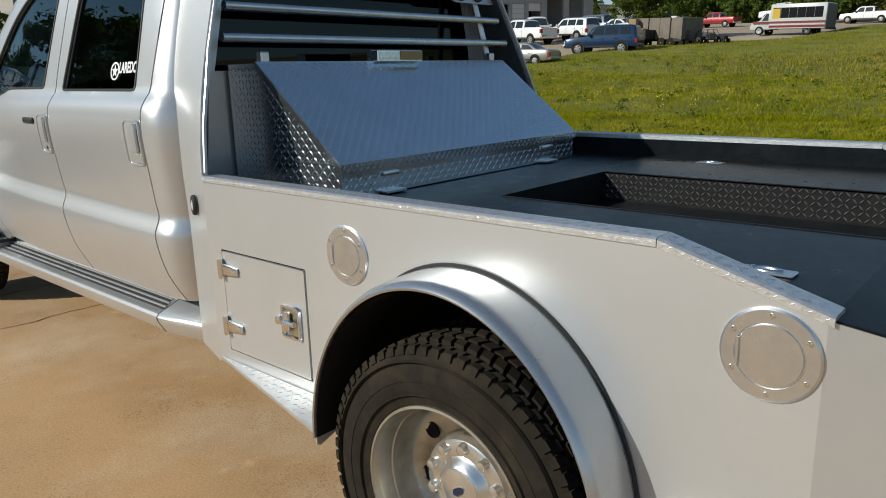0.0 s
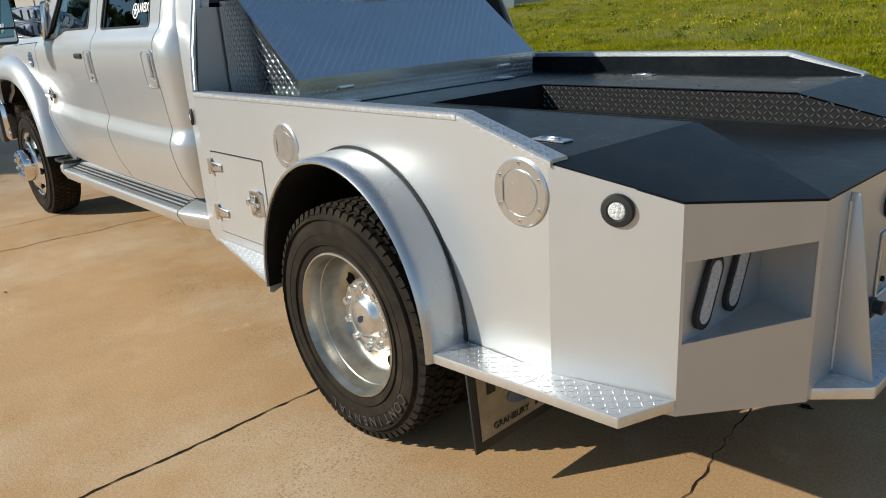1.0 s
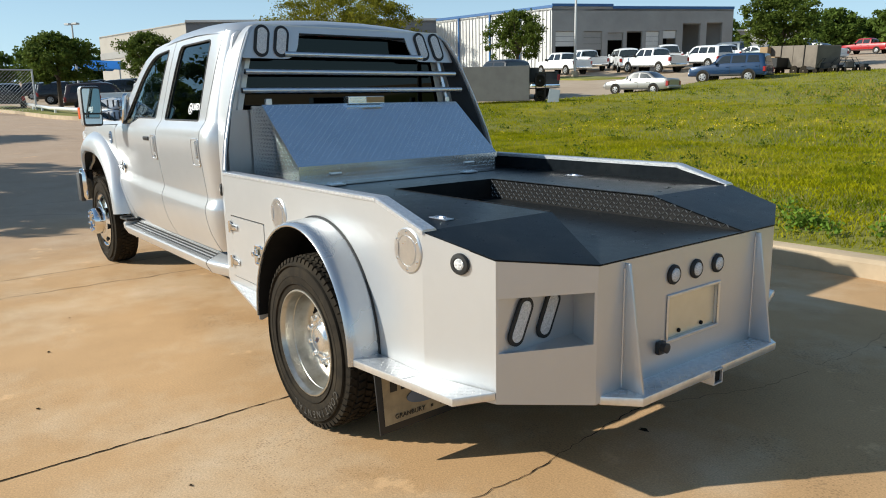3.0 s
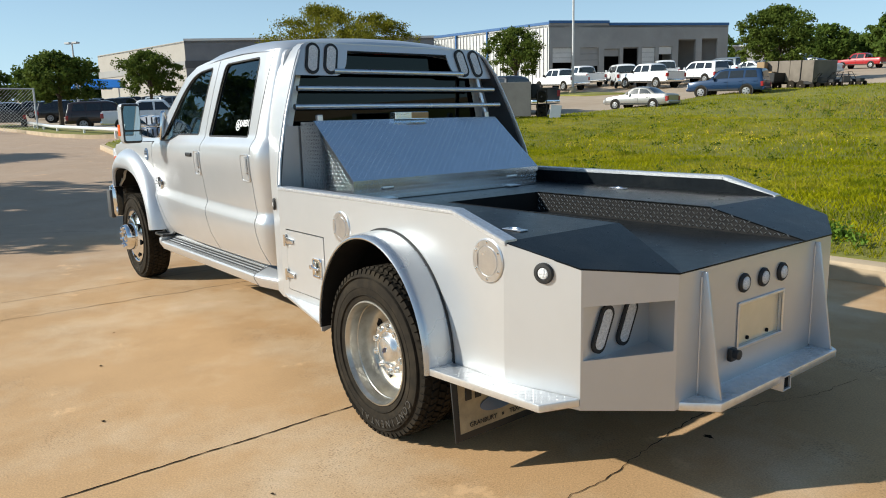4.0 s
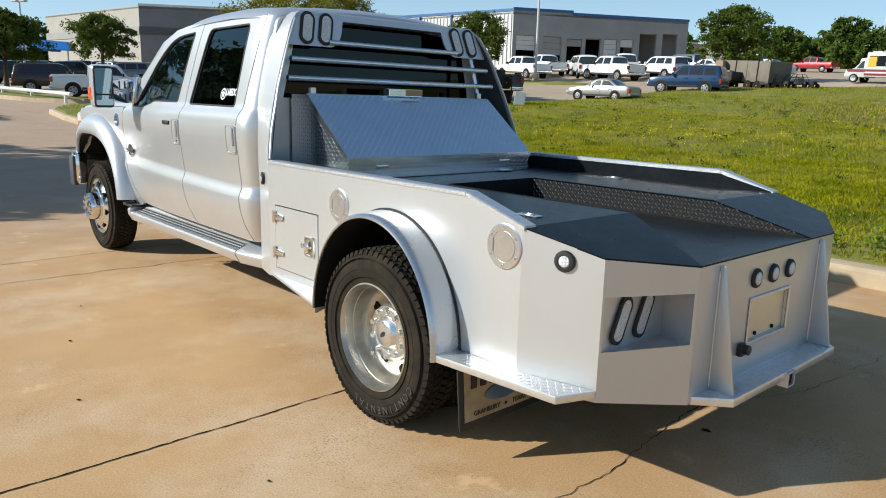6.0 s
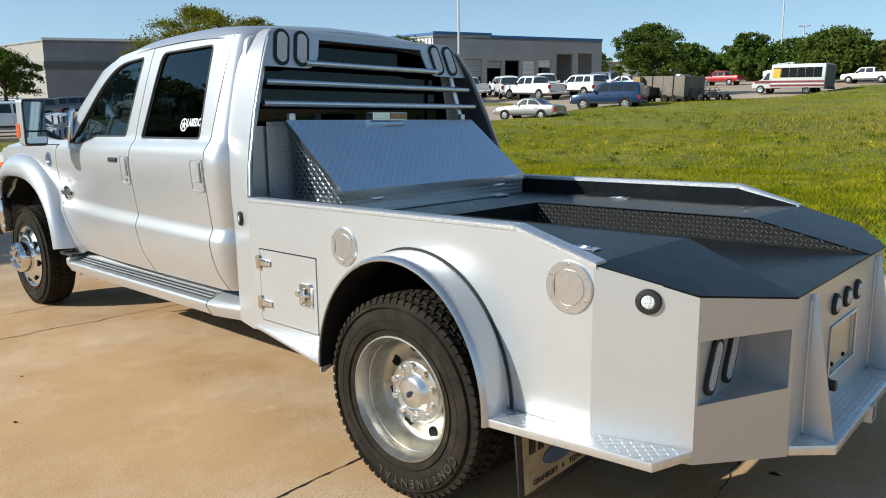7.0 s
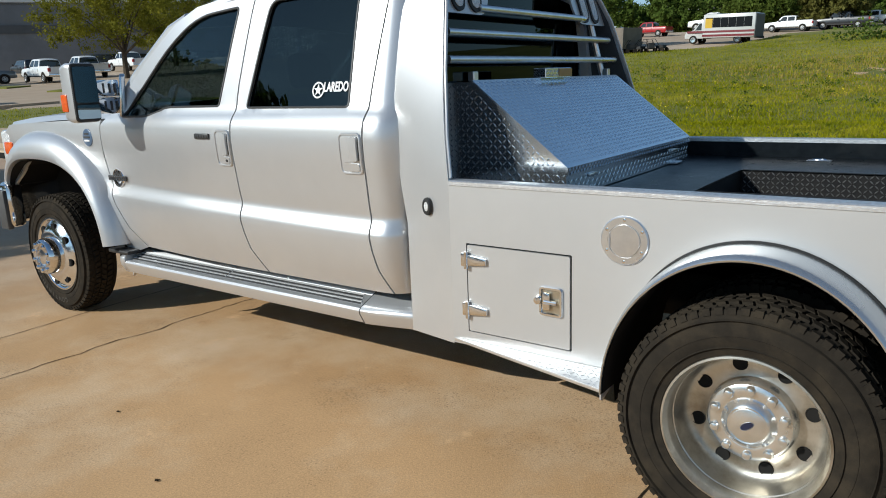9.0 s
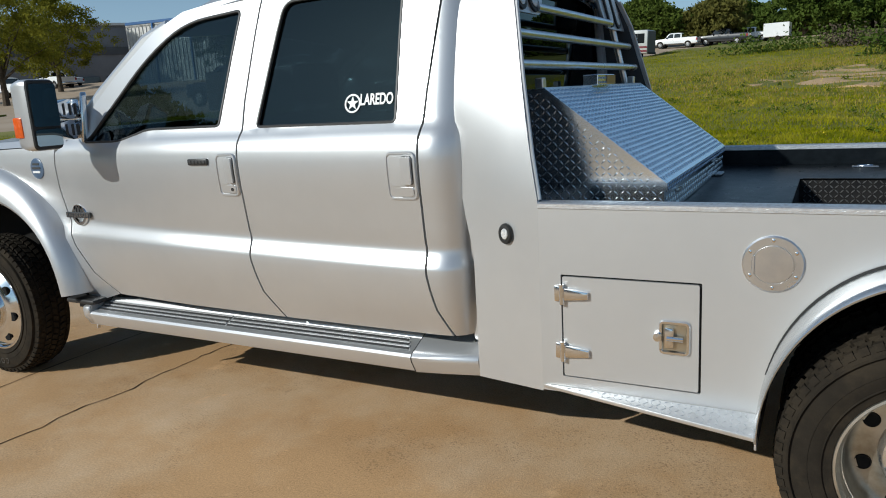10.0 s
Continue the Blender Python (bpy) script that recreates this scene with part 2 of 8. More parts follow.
GASKET = mat("black_gasket", (0.015, 0.015, 0.015), rough=0.6)
TRIMGREY = mat("grey_window_trim", (0.035, 0.035, 0.036), (0.05, 0.05, 0.05), rough=0.5)
DECK = mat("black_deck_coating", (0.006, 0.008, 0.010), (0.010, 0.013, 0.016), rough=0.30, spec=0.085, scale=40, bump=0.05, bscale=420, rvar=0.08,
           stain=(0.020, 0.022, 0.023), sscale=3.2, smin=0.5, smax=0.75)
# Slot wall lugs are coloured paler than the wall to carry their highlights.
TREADLUG = mat("scuffed_black_lug", (0.34, 0.34, 0.33), (0.20, 0.20, 0.195), rough=0.34, metal=0.6, scale=20)
DARKTREAD = mat("black_coated_tread", (0.012, 0.012, 0.013), (0.022, 0.021, 0.020), rough=0.45, metal=0.0, spec=0.12, scale=20, bump=0.05, bscale=300)
GREYCOAT = mat("dark_grey_coating", (0.052, 0.056, 0.061), (0.042, 0.045, 0.050), rough=0.5, scale=6, bump=0.03, bscale=300)
UNDER = mat("underbody_black", (0.008, 0.008, 0.008), (0.013, 0.012, 0.011), rough=0.85, scale=12, spec=0.2)
INTERIOR = mat("dark_cabin_trim", (0.03, 0.03, 0.032), (0.045, 0.043, 0.042), rough=0.7, scale=20, bump=0.05, bscale=200)
SIDEGLASS = glass("tinted_glass", (0.42, 0.48, 0.49), 1.58)
DARKGLASS = glass("privacy_glass", (0.15, 0.19, 0.205), 1.58)
BLACKGLASS = glass("near_black_glass", (0.02, 0.022, 0.024), 1.36)
MIRROR = mat("mirror_glass", (0.52, 0.62, 0.64), (0.50, 0.60, 0.63), rough=0.01, metal=1.0)
LENS = mat("clear_lens", (0.84, 0.84, 0.83), (0.50, 0.50, 0.50), rough=0.15, scale=110, coat=0.6, bump=0.8, bscale=130)
AMBER = mat("amber_lens", (0.8, 0.13, 0.01), (0.6, 0.08, 0.01), rough=0.25, coat=0.5, scale=60)
REDLENS = mat("red_lens", (0.35, 0.012, 0.01), (0.25, 0.01, 0.01), rough=0.3, coat=0.4)
LOGOBLUE = mat("blue_oval", (0.006, 0.014, 0.045), rough=0.25, coat=0.5)
WHITE = mat("white_vinyl", (0.85, 0.85, 0.85), (0.78, 0.78, 0.78), rough=0.5)
BRASSY = mat("worn_nickel", (0.55, 0.50, 0.40), (0.42, 0.38, 0.30), rough=0.3, metal=0.9, scale=30, rvar=0.1)
PLATEBACK = mat("polished_plate_recess", (0.80, 0.74, 0.60), (0.70, 0.64, 0.50), rough=0.42, metal=0.7, scale=5, rvar=0.06)
FLAPTAN = mat("tan_flap_panel", (0.42, 0.33, 0.2), (0.32, 0.25, 0.15), rough=0.6, scale=12, stain=(0.2, 0.16, 0.1), sscale=7)
INK = mat("black_ink", (0.02, 0.018, 0.016), rough=0.6)
BADGEBLUE = mat("blue_badge", (0.09, 0.15, 0.24), (0.07, 0.11, 0.18), rough=0.3, coat=0.5)
CONCRETE = mat("tan_concrete", (0.545, 0.330, 0.158), (0.462, 0.276, 0.127), rough=0.9, scale=1.3, bump=0.20, bscale=190,
               stain=(0.60, 0.43, 0.27), sscale=0.8, smin=0.46, smax=0.68, rvar=0.08, grain=0.21, gscale=115.0, pits=0.10, pscale=170.0, specks=0.5, far=(0.40, 0.285, 0.205))
KERBMAT = mat("kerb_concrete", (0.52, 0.40, 0.27), (0.42, 0.32, 0.21), rough=0.85, scale=3, bump=0.3, bscale=90, stain=(0.34, 0.26, 0.17), sscale=1.2)
ROADMAT = mat("pale_road_concrete", (0.42, 0.315, 0.215), (0.36, 0.265, 0.18), rough=0.85, scale=0.6, bump=0.2, bscale=40, stain=(0.47, 0.37, 0.27), sscale=0.12)
CRACKMAT = mat("crack_filler", (0.022, 0.016, 0.011), (0.055, 0.040, 0.026), rough=1.0, spec=0.0, scale=40)
SOIL = mat("grass_floor", (0.105, 0.115, 0.010), (0.17, 0.165, 0.018), rough=0.95, scale=1.1, bump=0.6, bscale=14, stain=(0.25, 0.23, 0.06), sscale=0.16)
DIRT = mat("bare_earth", (0.50, 0.33, 0.19), (0.40, 0.27, 0.14), rough=0.95, scale=1.2, bump=0.6, bscale=9)
GRASS = leaf_mat("grass_blades", (0.140, 0.172, 0.003), (0.470, 0.430, 0.009), 0.40, (0.50, 0.42, 0.045), 0.35, (0.066, 0.112, 0.005))
DRYGRASS = leaf_mat("dry_grass", (0.29, 0.215, 0.055), (0.42, 0.31, 0.09), 0.3)
FLOWER = mat("yellow_petals", (0.85, 0.62, 0.02), (0.75, 0.55, 0.02), rough=0.6)
LEAFA = leaf_mat("oak_leaves", (0.042, 0.072, 0.013), (0.150, 0.190, 0.034), 0.35)
LEAFB = leaf_mat("mesquite_leaves", (0.085, 0.095, 0.010), (0.30, 0.275, 0.032), 0.4)
LEAFC = leaf_mat("wood_leaves", (0.045, 0.080, 0.014), (0.14, 0.19, 0.035), 0.35)
LEAFO = leaf_mat("olive_leaves", (0.085, 0.085, 0.020), (0.19, 0.175, 0.045), 0.35)
BARK = mat("bark", (0.10, 0.075, 0.05), (0.06, 0.045, 0.03), rough=0.95, scale=9, bump=0.6, bscale=20)


# ---- building helpers ----
def finish(me, sharp=32):
    for p in me.polygons:
        p.use_smooth = True
    me.set_sharp_from_angle(angle=radians(sharp))


def part(name, bm, material, parent=None, label="", sharp=32, kind=""):
    """Links a bmesh as one mesh object under a thing or a part."""
    me = bpy.data.meshes.new(name)
    bmesh.ops.recalc_face_normals(bm, faces=bm.faces)
    bm.to_mesh(me)
    bm.free()
    finish(me, sharp)
    me.materials.append(material)
    ob = new(name, me)
    if parent is not None:
        ob.parent = parent
    return tagged(ob, label, kind=kind)


def raw(name, verts, faces, material, parent=None, label="", sharp=32, kind="", flip=False):
    me = bpy.data.meshes.new(name)
    me.from_pydata([tuple(v) for v in verts], [], faces)
    me.update()
    finish(me, sharp)
    me.materials.append(material)
    ob = new(name, me)
    if parent is not None:
        ob.parent = parent
    return tagged(ob, label, kind=kind)


def again(ob, parent, m=None):
    """The same mesh once more, as a part of parent."""
    o = new(ob.name.split(".")[0], ob.data)
    o.parent = parent
    if m is not None:
        o.matrix_basis = m
    if ob.get("label"):
        o["label"] = ob["label"]
    for c in ob.children:
        again(c, o, c.matrix_basis.copy())
    return o


def empty(name, label, category, group="", loc=(0, 0, 0)):
    e = new(name)
    e.location = loc
    e.empty_display_size = 0.2
    return tagged(e, label, category, group)


def box(bm, x0, x1, y0, y1, z0, z1, bev=0.0, seg=1):
    vs = [bm.verts.new((x, y, z)) for x in (x0, x1) for y in (y0, y1) for z in (z0, z1)]
    fs = [bm.faces.new([vs[i] for i in q]) for q in ((0, 1, 3, 2), (4, 6, 7, 5), (0, 4, 5, 1), (2, 3, 7, 6), (0, 2, 6, 4), (1, 5, 7, 3))]
    if bev:
        bmesh.ops.bevel(bm, geom=list({e for f in fs for e in f.edges}), offset=bev, segments=seg, affect="EDGES", profile=0.5)
    return bm


def B(*a, **k):
    return box(bmesh.new(), *a, **k)


def prism(bm, pts, d, bev=0.0):
    """A flat polygon in space, pushed along d."""
    d = Vector(d)
    a = [bm.verts.new(p) for p in pts]
    b = [bm.verts.new(Vector(p) + d) for p in pts]
    n = len(pts)
    fs = [bm.faces.new(a), bm.faces.new(b[::-1])]
    for i in range(n):
        fs.append(bm.faces.new((a[i], b[i], b[(i + 1) % n], a[(i + 1) % n])))
    if bev:
        bmesh.ops.bevel(bm, geom=list({e for f in fs for e in f.edges}), offset=bev, segments=2, affect="EDGES", profile=0.5)
    return bm


def tube(bm, path, r, n=10, cap=True, ref=None):
    path = [Vector(p) for p in path]
    rings = []
    for i, p in enumerate(path):
        d = (path[min(i + 1, len(path) - 1)] - path[max(i - 1, 0)]).normalized()
        u = d.cross(Vector(ref) if ref else Vector((0.13, 0.29, 1.0)) if abs(d.z) < 0.95 else Vector((1, 0.1, 0))).normalized()
        v = d.cross(u)
        rr = r[i] if isinstance(r, (list, tuple)) else r
        rings.append([bm.verts.new(p + (u * math.cos(2 * math.pi * k / n) + v * math.sin(2 * math.pi * k / n)) * rr) for k in range(n)])
    for a, b in zip(rings, rings[1:]):
        for k in range(n):
            bm.faces.new((a[k], a[(k + 1) % n], b[(k + 1) % n], b[k]))
    if cap:
        bm.faces.new(rings[0][::-1])
        bm.faces.new(rings[-1])
    return bm


def lathe(bm, prof, n=48, axis="y", c=(0, 0, 0), close=False):
    """prof: (radius, along) pairs turned about an axis through c."""
    rings = []
    for r, a in prof:
        ring = []
        for k in range(n):
            t = 2 * math.pi * k / n
            p, q = r * math.cos(t), r * math.sin(t)
            v = {"y": (p, a, q), "z": (p, q, a), "x": (a, p, q)}[axis]
            ring.append(bm.verts.new(Vector(v) + Vector(c)))
        rings.append(ring)
    pairs = list(zip(rings, rings[1:]))
    if close:
        pairs.append((rings[-1], rings[0]))
    for a, b in pairs:
        for k in range(n):
            bm.faces.new((a[k], a[(k + 1) % n], b[(k + 1) % n], b[k]))
    return bm


def loft(bm, rings):
    rows = [[bm.verts.new(p) for p in r] for r in rings]
    n = len(rows[0])
    for a, b in zip(rows, rows[1:]):
        for k in range(n):
            bm.faces.new((a[k], a[(k + 1) % n], b[(k + 1) % n], b[k]))
    bm.faces.new(rows[0])
    bm.faces.new(rows[-1][::-1])
    return bm


def disc(bm, r, a, n=32, c=(0, 0, 0)):
    return bm.faces.new([bm.verts.new((c[0] + r * math.cos(2 * math.pi * k / n), c[1] + a, c[2] + r * math.sin(2 * math.pi * k / n))) for k in range(n)])


LETTER = mat("scuffed_rubber_letter", (0.050, 0.044, 0.037), (0.065, 0.058, 0.048), rough=0.8)


def inside(p, loop):
    x, y = p
    r = False
    for (x0, y0), (x1, y1) in zip(loop, loop[1:] + loop[:1]):
        if (y0 > y) != (y1 > y) and x < (x1 - x0) * (y - y0) / (y1 - y0) + x0:
            r = not r
    return r


def rounded(loop, r, n=5):
    """A polygon with its corners rounded; r one radius or one per corner."""
    out = []
    m = len(loop)
    for i in range(m):
        p, a, b = (Vector(loop[k % m]) for k in (i, i - 1, i + 1))
        rr = r[i] if isinstance(r, (list, tuple)) else r
        da, db = (a - p), (b - p)
        t = min(rr, da.length * 0.48, db.length * 0.48)
        if t < 1e-4:
            out.append(tuple(p))
            continue
        s, e = p + da.normalized() * t, p + db.normalized() * t
        for k in range(n + 1):
            q = k / n
            out.append(tuple(s * (1 - q) ** 2 + p * 2 * q * (1 - q) + e * q * q))
    return out


def dense(loop, step):
    out = []
    for a, b in zip(loop, loop[1:] + loop[:1]):
        n = max(1, math.ceil(math.hypot(b[0] - a[0], b[1] - a[1]) / step))
        out += [(a[0] + (b[0] - a[0]) * k / n, a[1] + (b[1] - a[1]) * k / n) for k in range(n)]
    return out


def skin(name, outline, holes, step, surf, back, material, parent=None, label="", sharp=35, vlines=()):
    """A curved sheet: a flat outline with holes, filled on a grid, laid on surf(u, v) and thickened by back."""
    loops = [dense(list(l), step) for l in [outline] + list(holes)]
    pts, edges, starts = [], [], []
    for l in loops:
        s = len(pts)
        starts.append((s, len(l)))
        pts += l
        edges += [(s + i, s + (i + 1) % len(l)) for i in range(len(l))]
    us, vs = [p[0] for p in loops[0]], [p[1] for p in loops[0]]
    rowsv = []
    v = min(vs) + step * 0.41
    while v < max(vs):
        if all(abs(v - q) > step * 0.5 for q in vlines):
            rowsv.append(v)
        v += step
    rowsv += [q for q in vlines if min(vs) < q < max(vs)]
    gap = 0.35 * step if not vlines else 0.006
    near = {}
    for p in pts:
        near.setdefault((round(p[0] / step), round(p[1] / step)), []).append(p)
    u = min(us) + step * 0.37
    while u < max(us):
        for v in rowsv:
            if inside((u, v), loops[0]) and not any(inside((u, v), h) for h in loops[1:]):
                k = (round(u / step), round(v / step))
                if all((u - q[0]) ** 2 + (v - q[1]) ** 2 > gap ** 2
                       for i in (-1, 0, 1) for j in (-1, 0, 1) for q in near.get((k[0] + i, k[1] + j), ())):
                    pts.append((u, v))
        u += step
    from mathutils import geometry
    ov, oe, of, orig, _, _ = geometry.delaunay_2d_cdt([Vector(p) for p in pts], edges, [], 0, 1e-6)
    tris = []
    for f in of:
        c = (sum(ov[i][0] for i in f) / len(f), sum(ov[i][1] for i in f) / len(f))
        if inside(c, loops[0]) and not any(inside(c, h) for h in loops[1:]):
            tris.append(list(f))
    n = len(ov)
    bk = Vector(back)
    front = [Vector(surf(p[0], p[1])) for p in ov]
    verts = front + [p + bk for p in front]
    count = {}
    for f in tris:
        for i in range(len(f)):
            e = (f[i], f[(i + 1) % len(f)])
            count[frozenset(e)] = count.get(frozenset(e), []) + [e]
    faces = tris + [[i + n for i in f[::-1]] for f in tris]
    for v in count.values():
        if len(v) == 1:
            a, b = v[0]
            faces.append([b, a, a + n, b + n])
    bm = bmesh.new()
    vv = [bm.verts.new(p) for p in verts]
    for f in faces:
        try:
            bm.faces.new([vv[i] for i in f])
        except ValueError:
            pass
    bmesh.ops.delete(bm, geom=[v for v in bm.verts if not v.link_faces], context="VERTS")
    return part(name, bm, material, parent, label, sharp)


def rim_loop(name, loop, surf, r, material, parent=None, label=""):
    """A gasket: a thin tube that follows a loop on a surface."""
    bm = bmesh.new()
    p = [Vector(surf(*q)) for q in dense(loop, 0.03)]
    tube(bm, p + [p[0], p[1]], r, 6, cap=False, ref=(0, 1, 0))
    return part(name, bm, material, parent, label)


def treads(name, poly, to3, normal, material, parent, pitch=0.032, size=0.024, h=0.0022, label="raised tread lugs", margin=0.008):
    """Raised lugs of tread plate, set in turns along and across, over a flat polygon."""
    us, vs = [p[0] for p in poly], [p[1] for p in poly]
    nrm = Vector(normal).normalized()
    verts, faces = [], []
    i = 0
    u = min(us) + pitch / 2
    while u < max(us):
        j = 0
        v = min(vs) + pitch / 2
        while v < max(vs):
            if inside((u, v), poly):
                a = radians(45 if (i + j) % 2 else -45)
                c, s = math.cos(a), math.sin(a)
                loc = [(-size / 2, 0, 0), (0, -size * 0.125, 0), (size / 2, 0, 0), (0, size * 0.125, 0), (-size * 0.28, 0, h), (size * 0.28, 0, h)]
                b = len(verts)
                for x, y, z in loc:
                    verts.append(Vector(to3(u + x * c - y * s, v + x * s + y * c)) + nrm * z)
                faces += [(b, b + 1, b + 4), (b + 1, b + 5, b + 4), (b + 1, b + 2, b + 5), (b + 2, b + 3, b + 5), (b + 3, b + 4, b + 5), (b + 3, b, b + 4)]
            v += pitch
            j += 1
        u += pitch
        i += 1
    o = raw(name, verts, faces, material, parent, label, sharp=60, kind="stuff")
    bm = bmesh.new()
    bm.from_mesh(o.data)
    for f in bm.faces:
        if f.normal.dot(nrm) < 0:
            f.normal_flip()
    bm.to_mesh(o.data)
    bm.free()
    return o


def smooth_of(table):
    """A smooth curve through the (key, value) pairs of a table."""
    def at(k):
        n = len(table)
        if k <= table[0][0]:
            return table[0][1]
        if k >= table[-1][0]:
            return table[-1][1]
        i = max(j for j in range(n - 1) if table[j][0] <= k)
        (x0, y0), (x1, y1) = table[i], table[i + 1]
        def slope(j):
            if j in (0, n - 1):
                return 0.0
            a = (table[j][1] - table[j - 1][1]) / (table[j][0] - table[j - 1][0])
            b = (table[j + 1][1] - table[j][1]) / (table[j + 1][0] - table[j][0])
            return 0.0 if a * b <= 0 else 2 * a * b / (a + b)
        h = x1 - x0
        t = (k - x0) / h
        return (y0 * (1 + 2 * t) * (1 - t) ** 2 + slope(i) * h * t * (1 - t) ** 2 + y1 * t * t * (3 - 2 * t) - slope(i + 1) * h * t * t * (1 - t))
    return at


def lettering(name, text, size, m, material, parent, extrude=0.001, label="", bold=0.0):
    """Words in the built-in font, as a mesh."""
    cu = bpy.data.curves.new(name, "FONT")
    cu.body, cu.size, cu.extrude, cu.align_x, cu.align_y = text, size, extrude, "CENTER", "CENTER"
    cu.offset = bold
    tmp = new(name, cu)
    dg = bpy.context.evaluated_depsgraph_get()
    me = bpy.data.meshes.new_from_object(tmp.evaluated_get(dg))
    bpy.data.objects.remove(tmp)
    me.transform(m)
    me.materials.clear()
    me.materials.append(material)
    ob = new(name, me)
    ob.parent = parent
    return tagged(ob, label)

# ---- the ground ----
def land(x, y):
    """Height of the land: flat round the truck, climbing ahead of it and across the field."""
    z = 0.028 * max(0.0, -x - 7.0)
    u = max(0.0, y - 4.7)
    v = min(u, 50.0)
    return z + 0.024 * v + 0.0008 * v * v + 0.075 * min(u - v, 28.0)


def steps_of(a, b, fine, near=0.0, grow=1.12):
    out = [near]
    s, p = fine, near
    while p < b:
        p += s
        s *= grow
        out.append(min(p, b))
    s, p = fine, near
    while p > a:
        p -= s
        s *= grow
        out.insert(0, max(p, a))
    return out


def sheet(name, xs, ys, h, material, label, keep=None, kind="structure"):
    verts = [(x, y, h(x, y)) for x in xs for y in ys]
    n = len(ys)
    faces = []
    for i in range(len(xs) - 1):
        for j in range(n - 1):
            q = (i * n + j, (i + 1) * n + j, (i + 1) * n + j + 1, i * n + j + 1)
            faces.append(q)
    return raw(name, verts, faces, material, None, label, sharp=80, kind=kind)


gx = steps_of(-900, 900, 1.0)
gy = steps_of(-900, 900, 1.0, 4.7)
sheet("ground", gx, gy, lambda x, y: land(x, y) - (0.0 if y <= 4.7 else 0.03 * min(1, (y - 4.7))), CONCRETE, "tan weathered concrete paving with joints and stains")

# the grass field behind the kerb; its far edge follows the lot's road
FIELD = [(60, 4.72), (-20.5, 4.72), (-24.0, 4.97), (-27.6, 5.45), (-29.9, 6.6), (-30.8, 8.5), (-30.4, 10.3), (-28.6, 11.8), (-27.0, 14.0), (-24.0, 19.0), (-21.5, 23.0), (-22.2, 26.8), (-22.0, 31.7), (-22.2, 37.1),
         (-20.6, 43.5), (-16.7, 46.5), (-13.4, 48.6), (-12.0, 55.0), (-11.5, 62.0), (-9.5, 67.0), (-5.0, 69.5), (10, 82), (60, 94)]


def field_h(x, y):
    d = min(1.0, max(0.0, (y - 4.7) / 1.2))
    bump_h = 0.10 * noise.noise(Vector((x * 0.21, y * 0.21, 0.3))) + 0.035 * noise.noise(Vector((x * 0.9, y * 0.9, 2.0)))
    return land(x, y) + 0.16 + 0.10 * d + d * bump_h


skin("grass_field", FIELD, [], 0.9, lambda u, v: (u, v, field_h(u, v)), (0, 0, -0.35), SOIL, None, "", 80)
tagged(bpy.data.objects["grass_field"], "rising field of rough green grass behind the kerb", "field", kind="structure")


def ribbon(name, line, prof, material, label, parent=None):
    """A strip of constant section along a line in plan; prof: (across, up) pairs."""
    bm = bmesh.new()
    rows = []
    for i, p in enumerate(line):
        a, b = Vector(line[max(i - 1, 0)]), Vector(line[min(i + 1, len(line) - 1)])
        d = (b - a).normalized()
        nx, ny = -d.y, d.x
        z = land(p[0], p[1] - 0.05)
        rows.append([bm.verts.new((p[0] + nx * c, p[1] + ny * c, z + u)) for c, u in prof])
    m = len(prof)
    for a, b in zip(rows, rows[1:]):
        for k in range(m):
            bm.faces.new((a[k], a[(k + 1) % m], b[(k + 1) % m], b[k]))
    bm.faces.new(rows[0])
    bm.faces.new(rows[-1][::-1])
    return part(name, bm, material, parent, label, kind="structure")


KERB = [(0.0, -0.1), (0.0, 0.12), (0.025, 0.152), (0.05, 0.16), (0.17, 0.165), (0.17, -0.1)]
ribbon("kerb", [(40, 4.5)] + [(x, 4.5) for x in range(36, -21, -4)] + [(-24.1, 4.76), (-27.7, 5.23), (-30.1, 6.45), (-31.05, 8.5), (-30.6, 10.45), (-28.7, 12.0)],
       [(-c, u) for c, u in KERB], KERBMAT, "pale concrete kerb along the grass field")

# ---- the truck: rear axle at x = 0, driver's side at y = 0, front towards -x ----
YC = 1.01
truck = empty("crew_cab_truck", "silver crew cab truck with flat hauler bed and dual rear wheels", "truck")

_prof = smooth_of([(0.48, 0.122), (0.55, 0.096), (0.63, 0.074), (0.72, 0.057), (0.80, 0.047), (0.848, 0.045), (0.862, 0.048), (0.912, 0.069), (0.926, 0.071), (0.96, 0.066),
                   (1.05, 0.052), (1.12, 0.044), (1.20, 0.040), (1.26, 0.046), (1.30, 0.064), (1.335, 0.090), (1.40, 0.106), (1.82, 0.212), (1.88, 0.235), (1.93, 0.29)])
VL = [0.51, 0.55, 0.59, 0.63, 0.68, 0.73, 0.78, 0.82, 0.848, 0.856, 0.864, 0.875, 0.888, 0.900, 0.911, 0.919, 0.927, 0.94, 0.96, 1.0, 1.05, 1.10, 1.15, 1.20, 1.24, 1.27, 1.29, 1.31, 1.33, 1.36, 1.42]
_bow = smooth_of([(-5.4, 0.16), (-5.0, 0.085), (-4.4, 0.058), (-3.6, 0.038), (-3.2, 0.016), (-2.8, 0.0), (-1.56, 0.0), (-1.50, 0.006), (-1.46, 0.026), (-1.43, 0.062), (-1.40, 0.13)])


_drop = smooth_of([(-3.7, 0.0), (-3.3, 0.008), (-1.4, 0.048)])
_band = smooth_of([(0.50, 0.0), (0.80, 1.0), (0.95, 1.0), (1.06, 0.0)])


def side(x, z):
    return (x, _prof(z) + _bow(x), z - _drop(x) * _band(z))


def mirror_y(p):
    return (p[0], 2 * YC - p[1], p[2])


def far_side(x, z):
    return mirror_y(side(x, z))


